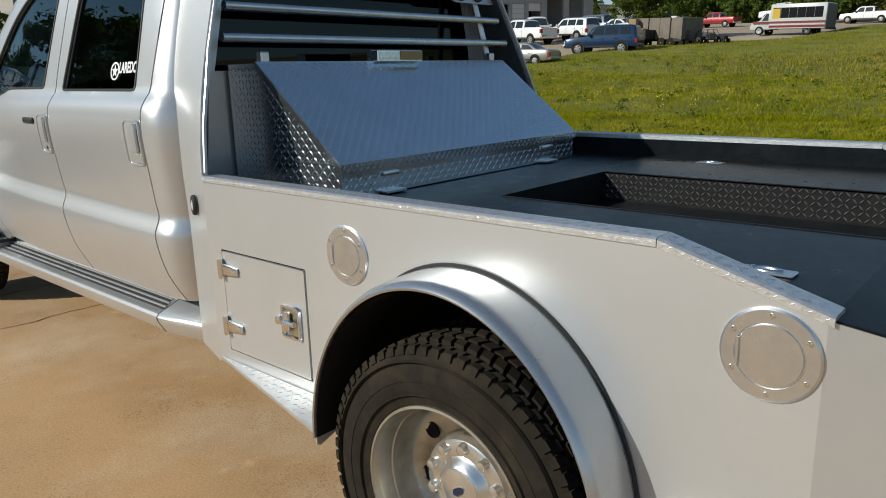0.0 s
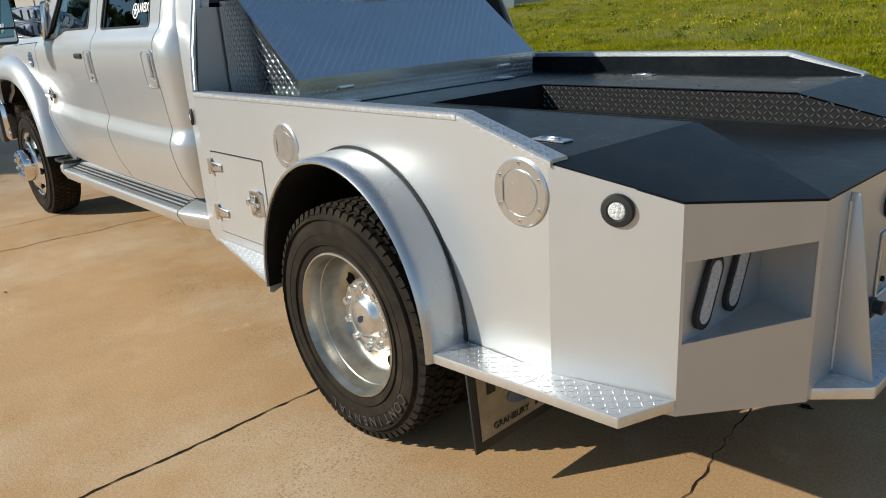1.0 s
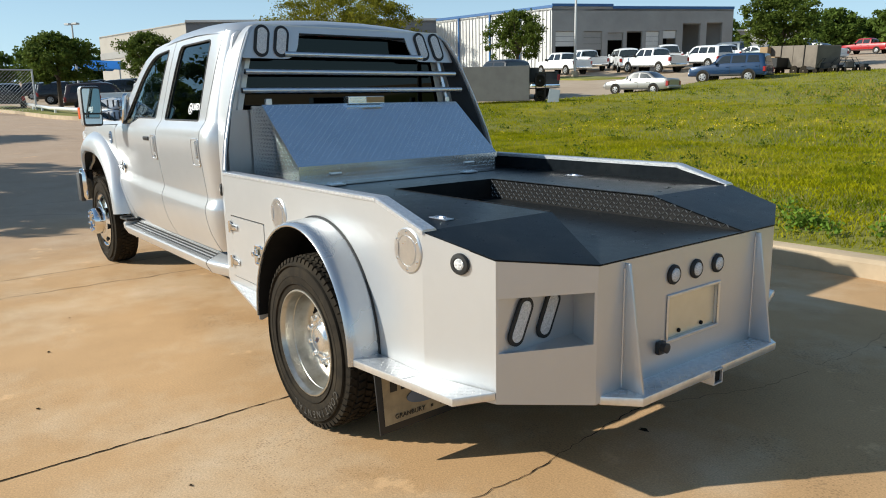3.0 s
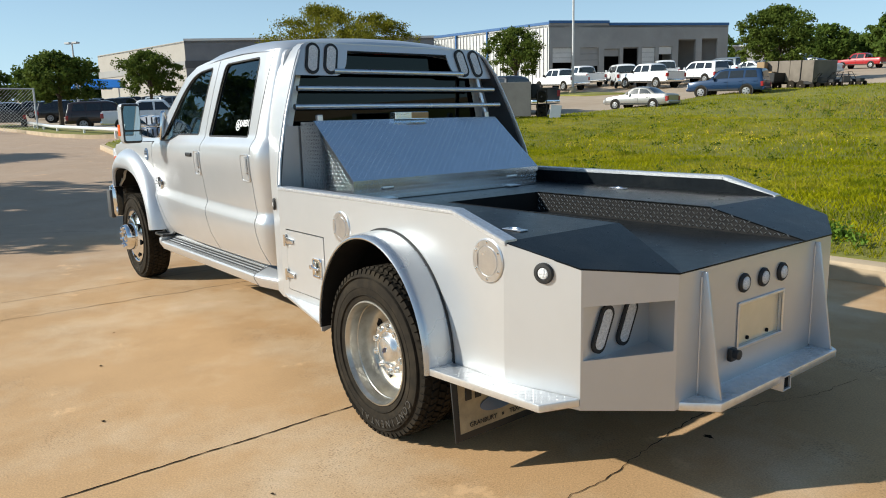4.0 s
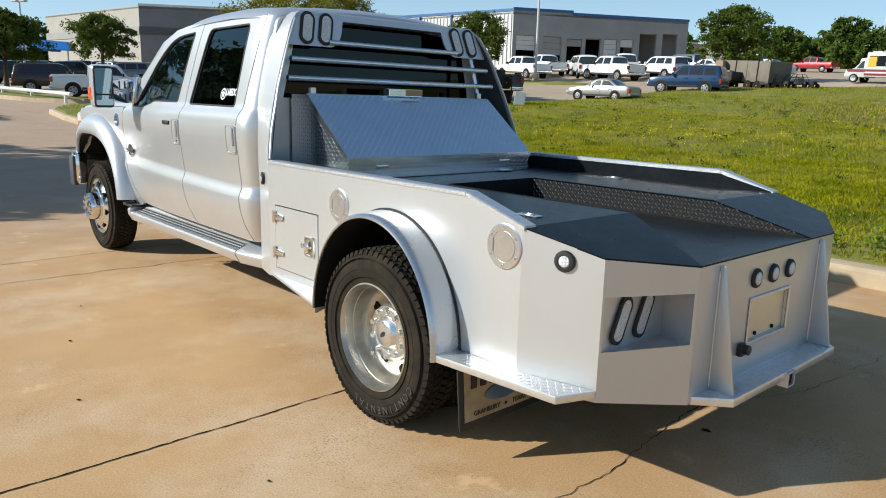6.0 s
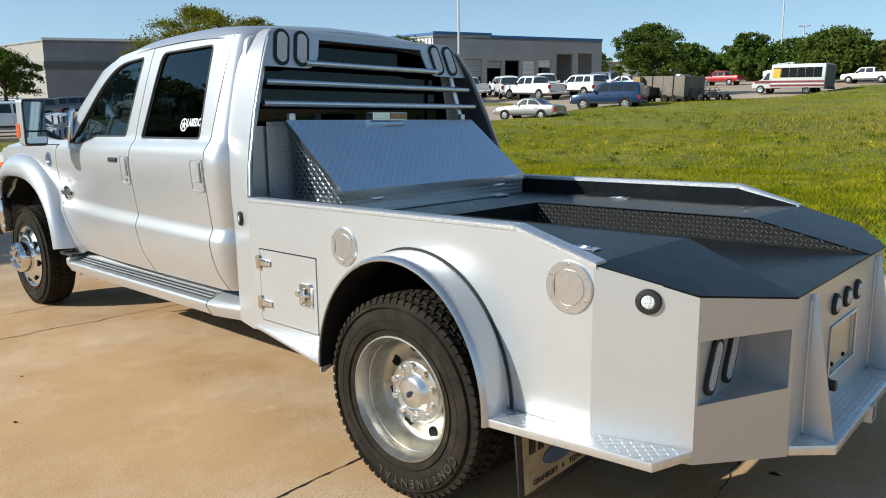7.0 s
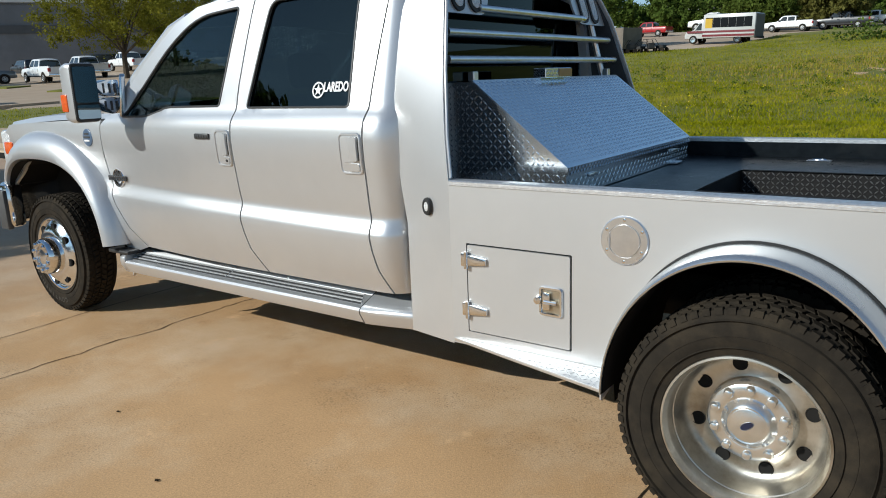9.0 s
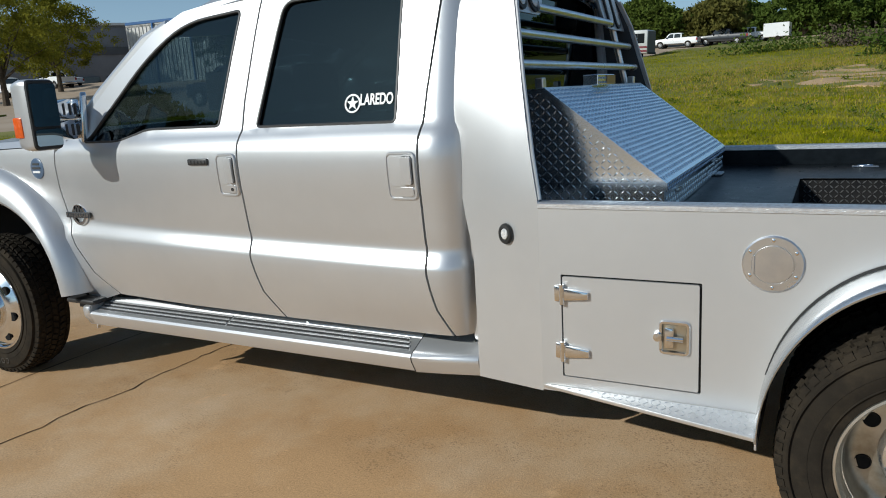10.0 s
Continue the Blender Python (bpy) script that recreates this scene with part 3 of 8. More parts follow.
SEAM_F = [(-3.655, 1.26), (-3.66, 1.10), (-3.655, 0.95), (-3.61, 0.80), (-3.52, 0.66), (-3.37, 0.555)]
SEAM_M = [(-2.345, 1.87), (-2.405, 1.45), (-2.413, 1.28), (-2.412, 0.95), (-2.404, 0.83), (-2.37, 0.68), (-2.29, 0.545)]
SEAM_R = [(-1.500, 1.865), (-1.548, 1.45), (-1.562, 1.28), (-1.566, 0.95), (-1.560, 0.83), (-1.535, 0.68), (-1.49, 0.545)]


def finer(line):
    out = [line[0]]
    for (xa, za), (xb, zb) in zip(line, line[1:]):
        cuts = sorted([z for z in VL if min(za, zb) < z < max(za, zb)], reverse=za > zb)
        out += [(xa + (xb - xa) * (z - za) / (zb - za), z) for z in cuts] + [(xb, zb)]
    return out


SEAM_F, SEAM_M, SEAM_R = finer(SEAM_F), finer(SEAM_M), finer(SEAM_R)
G = 0.0046
WIN_F = rounded([(-3.43, 1.305), (-3.17, 1.305), (-2.99, 1.352), (-2.545, 1.352), (-2.455, 1.815), (-2.78, 1.795), (-3.02, 1.66)], [0.02, 0.05, 0.05, 0.02, 0.03, 0.12, 0.25])
WIN_R = rounded([(-2.335, 1.342), (-1.675, 1.338), (-1.672, 1.825), (-2.225, 1.822)], [0.02, 0.02, 0.04, 0.05])
door_f = [(x + G, z) for x, z in SEAM_F] + [(x - G, z) for x, z in SEAM_M[::-1]] + [(-2.60, 1.868), (-2.80, 1.845), (-2.98, 1.775), (-3.25, 1.59), (-3.50, 1.385), (-3.62, 1.285)]
door_r = [(x + G, z) for x, z in SEAM_M[::1]] + [(x - G, z) for x, z in SEAM_R[::-1]]
corner_c = [(x + G, z) for x, z in SEAM_R] + [(-1.40, 0.545), (-1.40, 1.80), (-1.43, 1.865)]
ARCH_F = [(-4.40 + 0.745 * math.cos(a), 0.40 + 0.67 * math.sin(a)) for a in [radians(k) for k in range(-6, 187, 8)]]
fender = [(x - G, z) for x, z in SEAM_F] + [(-3.56, 0.50)] + [p for p in ARCH_F if p[0] > -5.02] + [(-5.03, 0.80), (-5.07, 1.02), (-5.03, 1.16), (-4.9, 1.255), (-4.5, 1.272), (-4.0, 1.285), (-3.66, 1.29)]

for surf_, nm in ((side, "near"), (far_side, "far")):
    sgn = 1 if nm == "near" else -1
    bk = (0, 0.03 * sgn, 0)
    d1 = skin("front_door", door_f, [WIN_F], 0.06, surf_, bk, SILVER, truck, vlines=VL)
    d2 = skin("rear_door", door_r, [WIN_R], 0.06, surf_, bk, SILVER, truck, vlines=VL)
    skin("cab_corner", corner_c, [], 0.03, surf_, bk, SILVER, truck, vlines=VL)
    skin("front_fender", fender, [], 0.06, surf_, (0, 0.02 * sgn, 0), SILVER, truck)
    for d, w, gl in ((d1, WIN_F, SIDEGLASS), (d2, WIN_R, DARKGLASS)):
        skin("window_pane", w, [], 0.09, lambda u, v, s=surf_, g=sgn: Vector(s(u, v)) + Vector((0, 0.012 * g, 0)), (0, 0.004 * sgn, 0), gl, d, "dark tinted side glass")
        rim_loop("window_seal", w, lambda u, v, s=surf_, g=sgn: Vector(s(u, v)) + Vector((0, 0.002 * g, 0)), 0.0065, TRIMGREY, d)
    # dark rebate behind the shut lines
    for seam in (SEAM_F, SEAM_M, SEAM_R):
        bm = bmesh.new()
        rows = [[bm.verts.new(Vector(surf_(x + o, z)) + Vector((0, 0.016 * sgn, 0))) for o in (-0.010, 0.010)] for x, z in seam]
        for a, b in zip(rows, rows[1:]):
            bm.faces.new((a[0], a[1], b[1], b[0]))
        part("shut_line_rebate", bm, UNDER, truck)
    # rocker under the doors
    bm = bmesh.new()
    ys = 0.265 if nm == "near" else 2 * YC - 0.265
    box(bm, -3.62, -1.42, min(ys, ys + 0.09 * sgn), max(ys, ys + 0.09 * sgn), 0.40, 0.58, 0.02, 2)
    part("rocker_panel", bm, SILVER, truck)

# roof, screens and bonnet
roofline = smooth_of([(-3.05, 1.745), (-2.90, 1.825), (-2.70, 1.885), (-2.4, 1.915), (-1.95, 1.925), (-1.55, 1.905), (-1.43, 1.87), (-1.395, 1.80)])


def roof_point(x, s):
    """s: -1 to 1 across."""
    top = roofline(x)
    w = 0.79 - 0.02 * max(0, (-2.7 - x)) - (_bow(x) if x > -1.8 else 0.0)
    a = abs(s)
    z = top + 0.055 * (1 - a * a) - 0.055 * max(0, (a - 0.86) / 0.14) ** 2
    return (x, YC + s * w, z)


bm = bmesh.new()
xs_ = [-3.05, -2.98, -2.9, -2.8, -2.7, -2.55, -2.4, -2.2, -1.95, -1.75, -1.6, -1.52, -1.46, -1.43, -1.41, -1.395]
ss_ = [-1, -0.97, -0.94, -0.9, -0.86, -0.75, -0.5, -0.2, 0.2, 0.5, 0.75, 0.86, 0.9, 0.94, 0.97, 1]
grid = [[bm.verts.new(roof_point(x, s)) for s in ss_] for x in xs_]
for i in range(len(xs_) - 1):
    for j in range(len(ss_) - 1):
        bm.faces.new((grid[i][j], grid[i][j + 1], grid[i + 1][j + 1], grid[i + 1][j]))
part("roof", bm, SILVER, truck)

bm = bmesh.new()
ws = [[(-3.62, 0.20, 1.285), (-3.70, YC, 1.30), (-3.62, 2 * YC - 0.20, 1.285)], [(-3.04, 0.27, 1.755), (-3.08, YC, 1.81), (-3.04, 2 * YC - 0.27, 1.755)]]
r0, r1 = [[bm.verts.new(p) for p in r] for r in ws]
for k in range(2):
    bm.faces.new((r0[k], r0[k + 1], r1[k + 1], r1[k]))
part("windscreen", bm, SIDEGLASS, truck, "tinted windscreen")
for sgn in (1, -1):
    bm = bmesh.new()
    f = (lambda p: p) if sgn == 1 else mirror_y
    tube(bm, [f(p) for p in [(-3.66, 0.175, 1.27), (-3.36, 0.20, 1.52), (-3.06, 0.245, 1.745), (-2.92, 0.25, 1.80)]], [0.045, 0.042, 0.04, 0.03], 10)
    part("windscreen_pillar", bm, SILVER, truck)
bm = bmesh.new()
hx = [-5.09, -5.04, -4.93, -4.6, -4.2, -3.8, -3.60]
hs = [-1, -0.97, -0.9, -0.6, -0.2, 0.2, 0.6, 0.9, 0.97, 1]
hz = smooth_of([(-5.09, 1.12), (-5.04, 1.215), (-4.93, 1.27), (-4.2, 1.315), (-3.6, 1.325)])
hw = smooth_of([(-5.17, 0.78), (-5.0, 0.86), (-4.4, 0.89), (-3.6, 0.905)])
g2 = [[bm.verts.new((x, YC + s * hw(x), hz(x) + 0.05 * (1 - s * s) - (0.03 if abs(s) == 1 else 0))) for s in hs] for x in hx]
for i in range(len(hx) - 1):
    for j in range(len(hs) - 1):
        bm.faces.new((g2[i][j], g2[i][j + 1], g2[i + 1][j + 1], g2[i + 1][j]))
part("bonnet", bm, SILVER, truck)
part("grille", B(-5.13, -5.04, 0.34, 2 * YC - 0.34, 0.78, 1.20, 0.03, 2), CHROME, truck, "chrome front grille")
for yy in (0.12, 2 * YC - 0.36):
    hl = part("headlight", B(-5.07, -4.90, yy, yy + 0.24, 0.94, 1.22, 0.03, 2), LENS, truck, "clear headlight")
    part("marker_lens", B(-5.01, -4.885, yy - 0.010 if yy < 1 else yy + 0.19, yy + 0.05 if yy < 1 else yy + 0.25, 1.05, 1.14, 0.015, 2), AMBER, hl, "amber side marker")
bm = B(-5.13, -4.97, 0.06, 2 * YC - 0.06, 0.56, 0.86, 0.05, 3)
box(bm, -5.08, -4.94, 0.04, 0.16, 0.54, 0.85, 0.035, 2)
part("front_bumper", bm, CHROME, truck, "chrome front bumper with dark end caps")
part("bumper_end_cap", B(-5.07, -4.95, 0.022, 0.07, 0.53, 0.81, 0.015, 2), mat("grey_bumper_plastic", (0.06, 0.06, 0.06), (0.09, 0.09, 0.09), rough=0.45), truck)


def arch_point(s, a, cx=-4.40, cz=0.42):
    """A point of the squarish front wheel arch; s: share from the inner to the outer edge, a: degrees."""
    c, q, e = math.cos(radians(a)), math.sin(radians(a)), 2 / (2.6 - 0.3 * s)
    x = cx + (0.72 + 0.09 * s) * math.copysign(abs(c) ** e, c)
    t = min(1.0, max(0.0, (cx - x) / 0.72))
    return x, 0.10 * t * t, cz + (0.625 + 0.178 * s) * abs(q) ** e


def flare(a0, a1, prof, material, parent, f, label="", n=40):
    """A wheel arch flare that turns in towards the nose: prof holds (share, y) pairs."""
    bm = bmesh.new()
    rows = []
    for k in range(n + 1):
        row = []
        for s, y in prof:
            x, dy, z = arch_point(s, a0 + (a1 - a0) * k / n)
            row.append(bm.verts.new(f((x, y + dy, z))))
        rows.append(row)
    m = len(prof)
    for a, b in zip(rows, rows[1:]):
        for k in range(m - 1):
            bm.faces.new((a[k], a[k + 1], b[k + 1], b[k]))
    for r in (rows[0], rows[-1]):
        bm.faces.new(r)
    return part("wheel_arch_flare", bm, material, parent, label)


FL = [(-0.02, 0.16), (-0.01, 0.035), (0.02, 0.012), (0.12, 0.004), (0.35, 0.008), (0.62, 0.028), (0.85, 0.062), (1.0, 0.105), (1.02, 0.15)]
for f in (lambda p: p, mirror_y):
    flare(7, 150, FL, SILVER, truck, f)
    bm = bmesh.new()
    rows = [[bm.verts.new(f((-4.40 + 0.75 * math.cos(radians(k)), y, 0.42 + 0.665 * math.sin(radians(k))))) for y in (0.14, 0.46)] for k in range(-4, 165, 8)]
    for a, b in zip(rows, rows[1:]):
        bm.faces.new((a[0], a[1], b[1], b[0]))
    bm.faces.new([r[1] for r in rows])
    part("front_wheel_house", bm, UNDER, truck)
    # A black band added over the front flare's silver inner face to darken it.
    bm = bmesh.new()
    rows = [[bm.verts.new(f((p[0], p[1] + y, p[2]))) for y in (0.034, 0.30)] for p in [arch_point(-0.05, k) for k in range(7, 151, 6)]]
    for a, b in zip(rows, rows[1:]):
        bm.faces.new((a[0], a[1], b[1], b[0]))
    part("flare_liner", bm, UNDER, truck)
# Black slab put in for the shaded underside and slot below the flare.
part("mud_guard", B(-3.735, -3.52, 0.066, 0.30, 0.494, 0.520, 0.010, 2), BLACKPL, truck)

# cabin floor, firewall, cab back and seats
part("cab_floor", B(-3.7, -1.42, 0.275, 2 * YC - 0.275, 0.44, 0.52), UNDER, truck)
part("firewall", B(-3.74, -3.66, 0.14, 2 * YC - 0.14, 0.45, 1.26), UNDER, truck)
part("dashboard", B(-3.62, -3.20, 0.18, 2 * YC - 0.18, 1.02, 1.28, 0.06, 2), INTERIOR, truck)
bm = bmesh.new()
lathe(bm, [(0.185 + 0.016 * math.cos(t), 0.016 * math.sin(t)) for t in [2 * math.pi * k / 8 for k in range(8)]], 28, "x", close=True)
tube(bm, [(0, -0.18, 0), (0.03, 0, 0), (0, 0.18, 0)], 0.014, 6)
tube(bm, [(0.03, 0, 0), (-0.25, 0, -0.12)], 0.03, 8)
st = part("steering_wheel", bm, BLACKPL, truck)
st.matrix_basis = pose(-3.02, 0.56, 1.20, 0, -25, 0)
for x0, rows in ((-2.72, (0.30, 1.22)), (-1.92, (0.28, 0.98))):
    for y0 in rows:
        bm = B(x0 - 0.28, x0 + 0.24, y0, y0 + 0.52, 0.78, 0.95, 0.05, 2)
        prism(bm, [(x0 + 0.12, y0, 0.9), (x0 + 0.28, y0, 0.9), (x0 + 0.38, y0, 1.38), (x0 + 0.28, y0, 1.40)], (0, 0.52, 0), 0.04)
        if x0 < -2.5:
            box(bm, x0 + 0.29, x0 + 0.40, y0 + 0.14, y0 + 0.38, 1.42, 1.60, 0.04, 2)
        part("seat", bm, INTERIOR, truck, "dark cab seat")
CABWIN = rounded([(0.26, 1.28), (2 * YC - 0.26, 1.28), (2 * YC - 0.29, 1.848), (0.29, 1.848)], 0.03)
cab_back = skin("cab_back", rounded([(0.16, 0.50), (2 * YC - 0.16, 0.50), (2 * YC - 0.13, 1.30), (2 * YC - 0.25, 1.86), (0.25, 1.86), (0.13, 1.30)], 0.05), [CABWIN], 0.3,
                lambda u, v: (-1.405, u, v), (-0.03, 0, 0), SILVER, truck)
skin("rear_window_pane", CABWIN, [], 0.4, lambda u, v: (-1.412, u, v), (-0.004, 0, 0), BLACKGLASS, cab_back, "near-black rear window")
part("brake_light", B(-1.412, -1.385, YC - 0.22, YC + 0.22, 1.845, 1.875, 0.008, 2), REDLENS, truck, "dark high-mounted brake light")

# chassis, floor pan and dark wheel houses
part("chassis_rail", B(-5.0, 1.1, 0.52, 0.60, 0.50, 0.70, 0.01), UNDER, truck)
part("chassis_rail", B(-5.0, 1.1, 1.42, 1.50, 0.50, 0.70, 0.01), UNDER, truck)
bm = bmesh.new()
tube(bm, [(0, 0.2, 0.39), (0, 1.82, 0.39)], 0.06, 12)
lathe(bm, [(0.02, -0.17), (0.14, -0.12), (0.18, 0), (0.14, 0.12), (0.02, 0.17)], 20, "y", (0, YC, 0.39))
part("rear_axle", bm, UNDER, truck)
bm = bmesh.new()
tube(bm, [(-4.38, 0.3, 0.40), (-4.38, 1.72, 0.40)], 0.05, 12)
part("front_axle", bm, UNDER, truck)
part("engine_bay_shield", B(-5.1, -3.7, 0.42, 2 * YC - 0.42, 0.55, 1.20), UNDER, truck)
part("drive_shaft", tube(bmesh.new(), [(-3.4, YC, 0.55), (-0.1, YC, 0.42)], 0.05, 10), UNDER, truck)
part("fuel_tank", B(-3.0, -1.6, 0.62, 1.25, 0.46, 0.62, 0.04, 2), UNDER, truck)

# running boards
for f in (lambda p: p, mirror_y):
    sec = [(0.195, 0.407), (0.105, 0.382), (0.091, 0.386), (0.065, 0.438), (0.064, 0.449), (0.072, 0.459), (0.086, 0.4625), (0.10, 0.461), (0.174, 0.489), (0.178, 0.501), (0.188, 0.511), (0.204, 0.514), (0.214, 0.507), (0.222, 0.508),
           (0.240, 0.535), (0.255, 0.56), (0.27, 0.56), (0.27, 0.41)]
    rb = part("running_board", loft(bmesh.new(), [[f((x, y, z)) for y, z in sec] for x in (-3.60, -1.655)]), SILVER, truck, "silver ribbed running board")
    # Dark raised strips stand for the shade in the board's concave grooves.
    for k in range(3):
        for xa, xb in ((-3.545 + 0.012 * k, -2.672), (-2.660, -1.700 - 0.012 * k)):
            y = 0.1065 + 0.0225 * k
            z = 0.4625 + 0.381 * (y - 0.10)
            part("tread_groove", prism(bmesh.new(), [f((xa, y + o, z + h)) for o, h in ((0.0, -0.004), (0.0, 0.0004), (0.0105, 0.0044), (0.0105, -0.002))], (xb - xa, 0, 0)), TRIMGREY, rb, "dark strip for the shaded groove in the step")
            part("tread_rib", prism(bmesh.new(), [f((xa, y + o, z + h)) for o, h in ((0.0105, -0.002), (0.0110, 0.0075), (0.0150, 0.0100), (0.0195, 0.0090), (0.0210, 0.0))], (xb - xa, 0, 0)), SILVER, rb)
    # a rounded nose at the front with a raised lip, a tapered block at the back
    nose = [(0.25, 0.404), (0.110, 0.379), (0.092, 0.385), (0.062, 0.436), (0.059, 0.470), (0.064, 0.484), (0.078, 0.490), (0.205, 0.530), (0.26, 0.548)]
    rings = [[f((x, 0.20 + (y - 0.20) * k, 0.45 + (z - 0.45) * k)) for y, z in nose] for x, k in ((-3.618, 0.80), (-3.612, 0.93), (-3.598, 1.0), (-3.562, 1.0), (-3.556, 0.97))]
    part("end_cap", loft(bmesh.new(), rings), SILVER, rb, "", 40)
    tail = [(0.24, 0.404), (0.108, 0.377), (0.090, 0.383), (0.061, 0.436), (0.059, 0.452), (0.070, 0.466), (0.088, 0.472), (0.20, 0.518), (0.25, 0.545)]
    rings = [[f((x, 0.24 + (y - 0.24) * k, 0.43 + (z - 0.43) * (0.75 + 0.25 * k))) for y, z in tail] for x, k in ((-1.660, 1.0), (-1.648, 1.0), (-1.53, 0.88), (-1.42, 0.74), (-1.402, 0.70), (-1.398, 0.62))]
    part("end_cap", loft(bmesh.new(), rings), SILVER, rb, "", 40)
    part("cap_seam", loft(bmesh.new(), [[f((x, 0.24 + (y - 0.24) * 1.012, 0.43 + (z - 0.43) * 1.012)) for y, z in tail] for x in (-1.6625, -1.6595)]), TRIMGREY, rb)

# door furniture on the near side
for (x0, x1), z0, z1, key in (((-2.526, -2.425), 1.072, 1.237, True), ((-1.692, -1.576), 1.067, 1.230, False)):
    lp = rounded([(x0, z0), (x1, z0), (x1, z1), (x0, z1)], 0.02)
    h = rim_loop("door_handle", lp, lambda u, v: Vector(side(u, v)) + Vector((0, -0.002, 0)), 0.006, SILVER, truck, "silver pull handle in a recessed bezel")
    xm = (x0 + x1) / 2
    skin("handle_bezel", lp, [], 0.04, lambda u, v: Vector(side(u, v)) + Vector((0, -0.003, 0)), (0, 0.004, 0), SILVER, h)
    cup = rounded([(x0 + 0.012, z0 + 0.045), (xm + 0.004, z0 + 0.045), (xm + 0.004, z1 - 0.012), (x0 + 0.012, z1 - 0.012)], 0.012)
    skin("handle_cup", cup, [], 0.04, lambda u, v: Vector(side(u, v)) + Vector((0, -0.0045, 0)), (0, 0.002, 0), BEDPAINT, h)
    pad = rounded([(xm + 0.006, z0 + 0.052), (x1 - 0.010, z0 + 0.052), (x1 - 0.010, z1 - 0.012), (xm + 0.006, z1 - 0.012)], 0.008)
    skin("handle_pull", pad, [], 0.04, lambda u, v: Vector(side(u, v)) + Vector((0, -0.018, 0)), (0, 0.012, 0), SILVER, h)
    rim_loop("pull_gap", pad, lambda u, v: Vector(side(u, v)) + Vector((0, -0.004, 0)), 0.0016, TRIMGREY, h)
    low = rounded([(xm - 0.012, z0 + 0.008), (x1 - 0.010, z0 + 0.008), (x1 - 0.010, z0 + 0.04), (xm - 0.012, z0 + 0.04)], 0.012)
    skin("handle_base", low, [], 0.04, lambda u, v: Vector(side(u, v)) + Vector((0, -0.008, 0)), (0, 0.005, 0), SILVER, h)
    if key:
        c = side(x1 - 0.028, z0 + 0.023)
        part("key_lock", lathe(bmesh.new(), [(0.0005, -0.010), (0.007, -0.010), (0.008, -0.004)], 14, "y", c), BLACKPL, h)
kp = part("keypad", B(-2.687, -2.573, 0.030, 0.044, 1.196, 1.224, 0.006, 2), BLACKPL, truck, "black entry keypad")
for k in range(5):
    part("key", B(-2.676 + 0.020 * k, -2.662 + 0.020 * k, 0.0275, 0.032, 1.203, 1.217, 0.002), TRIMGREY, kp)

# badges
c = Vector(side(-3.808, 1.185))
bd = part("round_badge", lathe(bmesh.new(), [(0.0005, -0.006), (0.046, -0.006), (0.052, -0.003), (0.053, 0.004)], 28, "y", c), BADGEBLUE, truck, "round blue fender badge")
for k, w in enumerate((0.05, 0.066, 0.056)):
    part("badge_bar", B(c.x - w / 2, c.x + w / 2, c.y - 0.009, c.y - 0.005, c.z + 0.018 - 0.02 * k, c.z + 0.028 - 0.02 * k), WHITE if k == 2 else TRIMGREY, bd)
c = Vector(side(-3.552, 0.955))
bd = part("door_badge", lathe(bmesh.new(), [(0.034, -0.003), (0.038, -0.012), (0.052, -0.012), (0.056, -0.003)], 28, "y", c, close=True), CHROME, truck, "round chrome door badge with a name bar")
part("badge_bar", B(c.x - 0.092, c.x + 0.092, c.y - 0.018, c.y - 0.008, c.z - 0.014, c.z + 0.014, 0.002), TRIMGREY, bd)
for k in range(9):
    part("badge_stroke", B(c.x - 0.084 + 0.019 * k, c.x - 0.071 + 0.019 * k, c.y - 0.0205, c.y - 0.017, c.z - 0.009, c.z + 0.009), CHROME, bd)
for k in range(3):
    part("badge_stroke", B(c.x - 0.03 + 0.022 * k, c.x - 0.016 + 0.022 * k, c.y - 0.012, c.y - 0.004, c.z + 0.012, c.z + 0.045), TRIMGREY, bd)

# window sticker
sc_ = Vector(side(-1.872, 1.412)) + Vector((0, 0.009, 0))
TILTG = Matrix.Translation(sc_) @ Matrix.Rotation(radians(90 - 14), 4, "X")
bm = bmesh.new()
lathe(bm, [(0.029, 0.0), (0.036, 0.0), (0.036, 0.0012), (0.029, 0.0012)], 30, "z", close=True)
pts = [(0.028 * (1 if k % 2 == 0 else 0.4) * math.sin(math.pi * k / 5), 0.028 * (1 if k % 2 == 0 else 0.4) * math.cos(math.pi * k / 5)) for k in range(10)]
prism(bm, [(p[0], p[1], 0) for p in pts], (0, 0, 0.0012))
stk = part("window_sticker", bm, WHITE, truck, "white star-in-ring sticker with a name")
stk.matrix_basis = TILTG
lt = lettering("sticker_word", "LAREDO", 0.058, pose(0.106, 0.010, 0.0) @ Matrix.Diagonal((0.66, 1.0, 1.0, 1.0)), WHITE, stk, 0.0006, bold=0.0016)

# tow mirror: a tall housing turned towards the driver, on twin arms
MU, MN = Vector((-0.07, 0.9975, 0)), Vector((0.9975, 0.07, 0))
MM = Matrix(((MU.x, 0, MN.x, -3.342), (MU.y, 0, MN.y, -0.142), (0, 1, 0, 1.443), (0, 0, 0, 1)))


def pad_loop(w, h, r, d, dx=0.0):
    return [(x + dx, y, d) for x, y in rounded([(-w, -h), (w, -h), (w, h), (-w, h)], r, 4)]


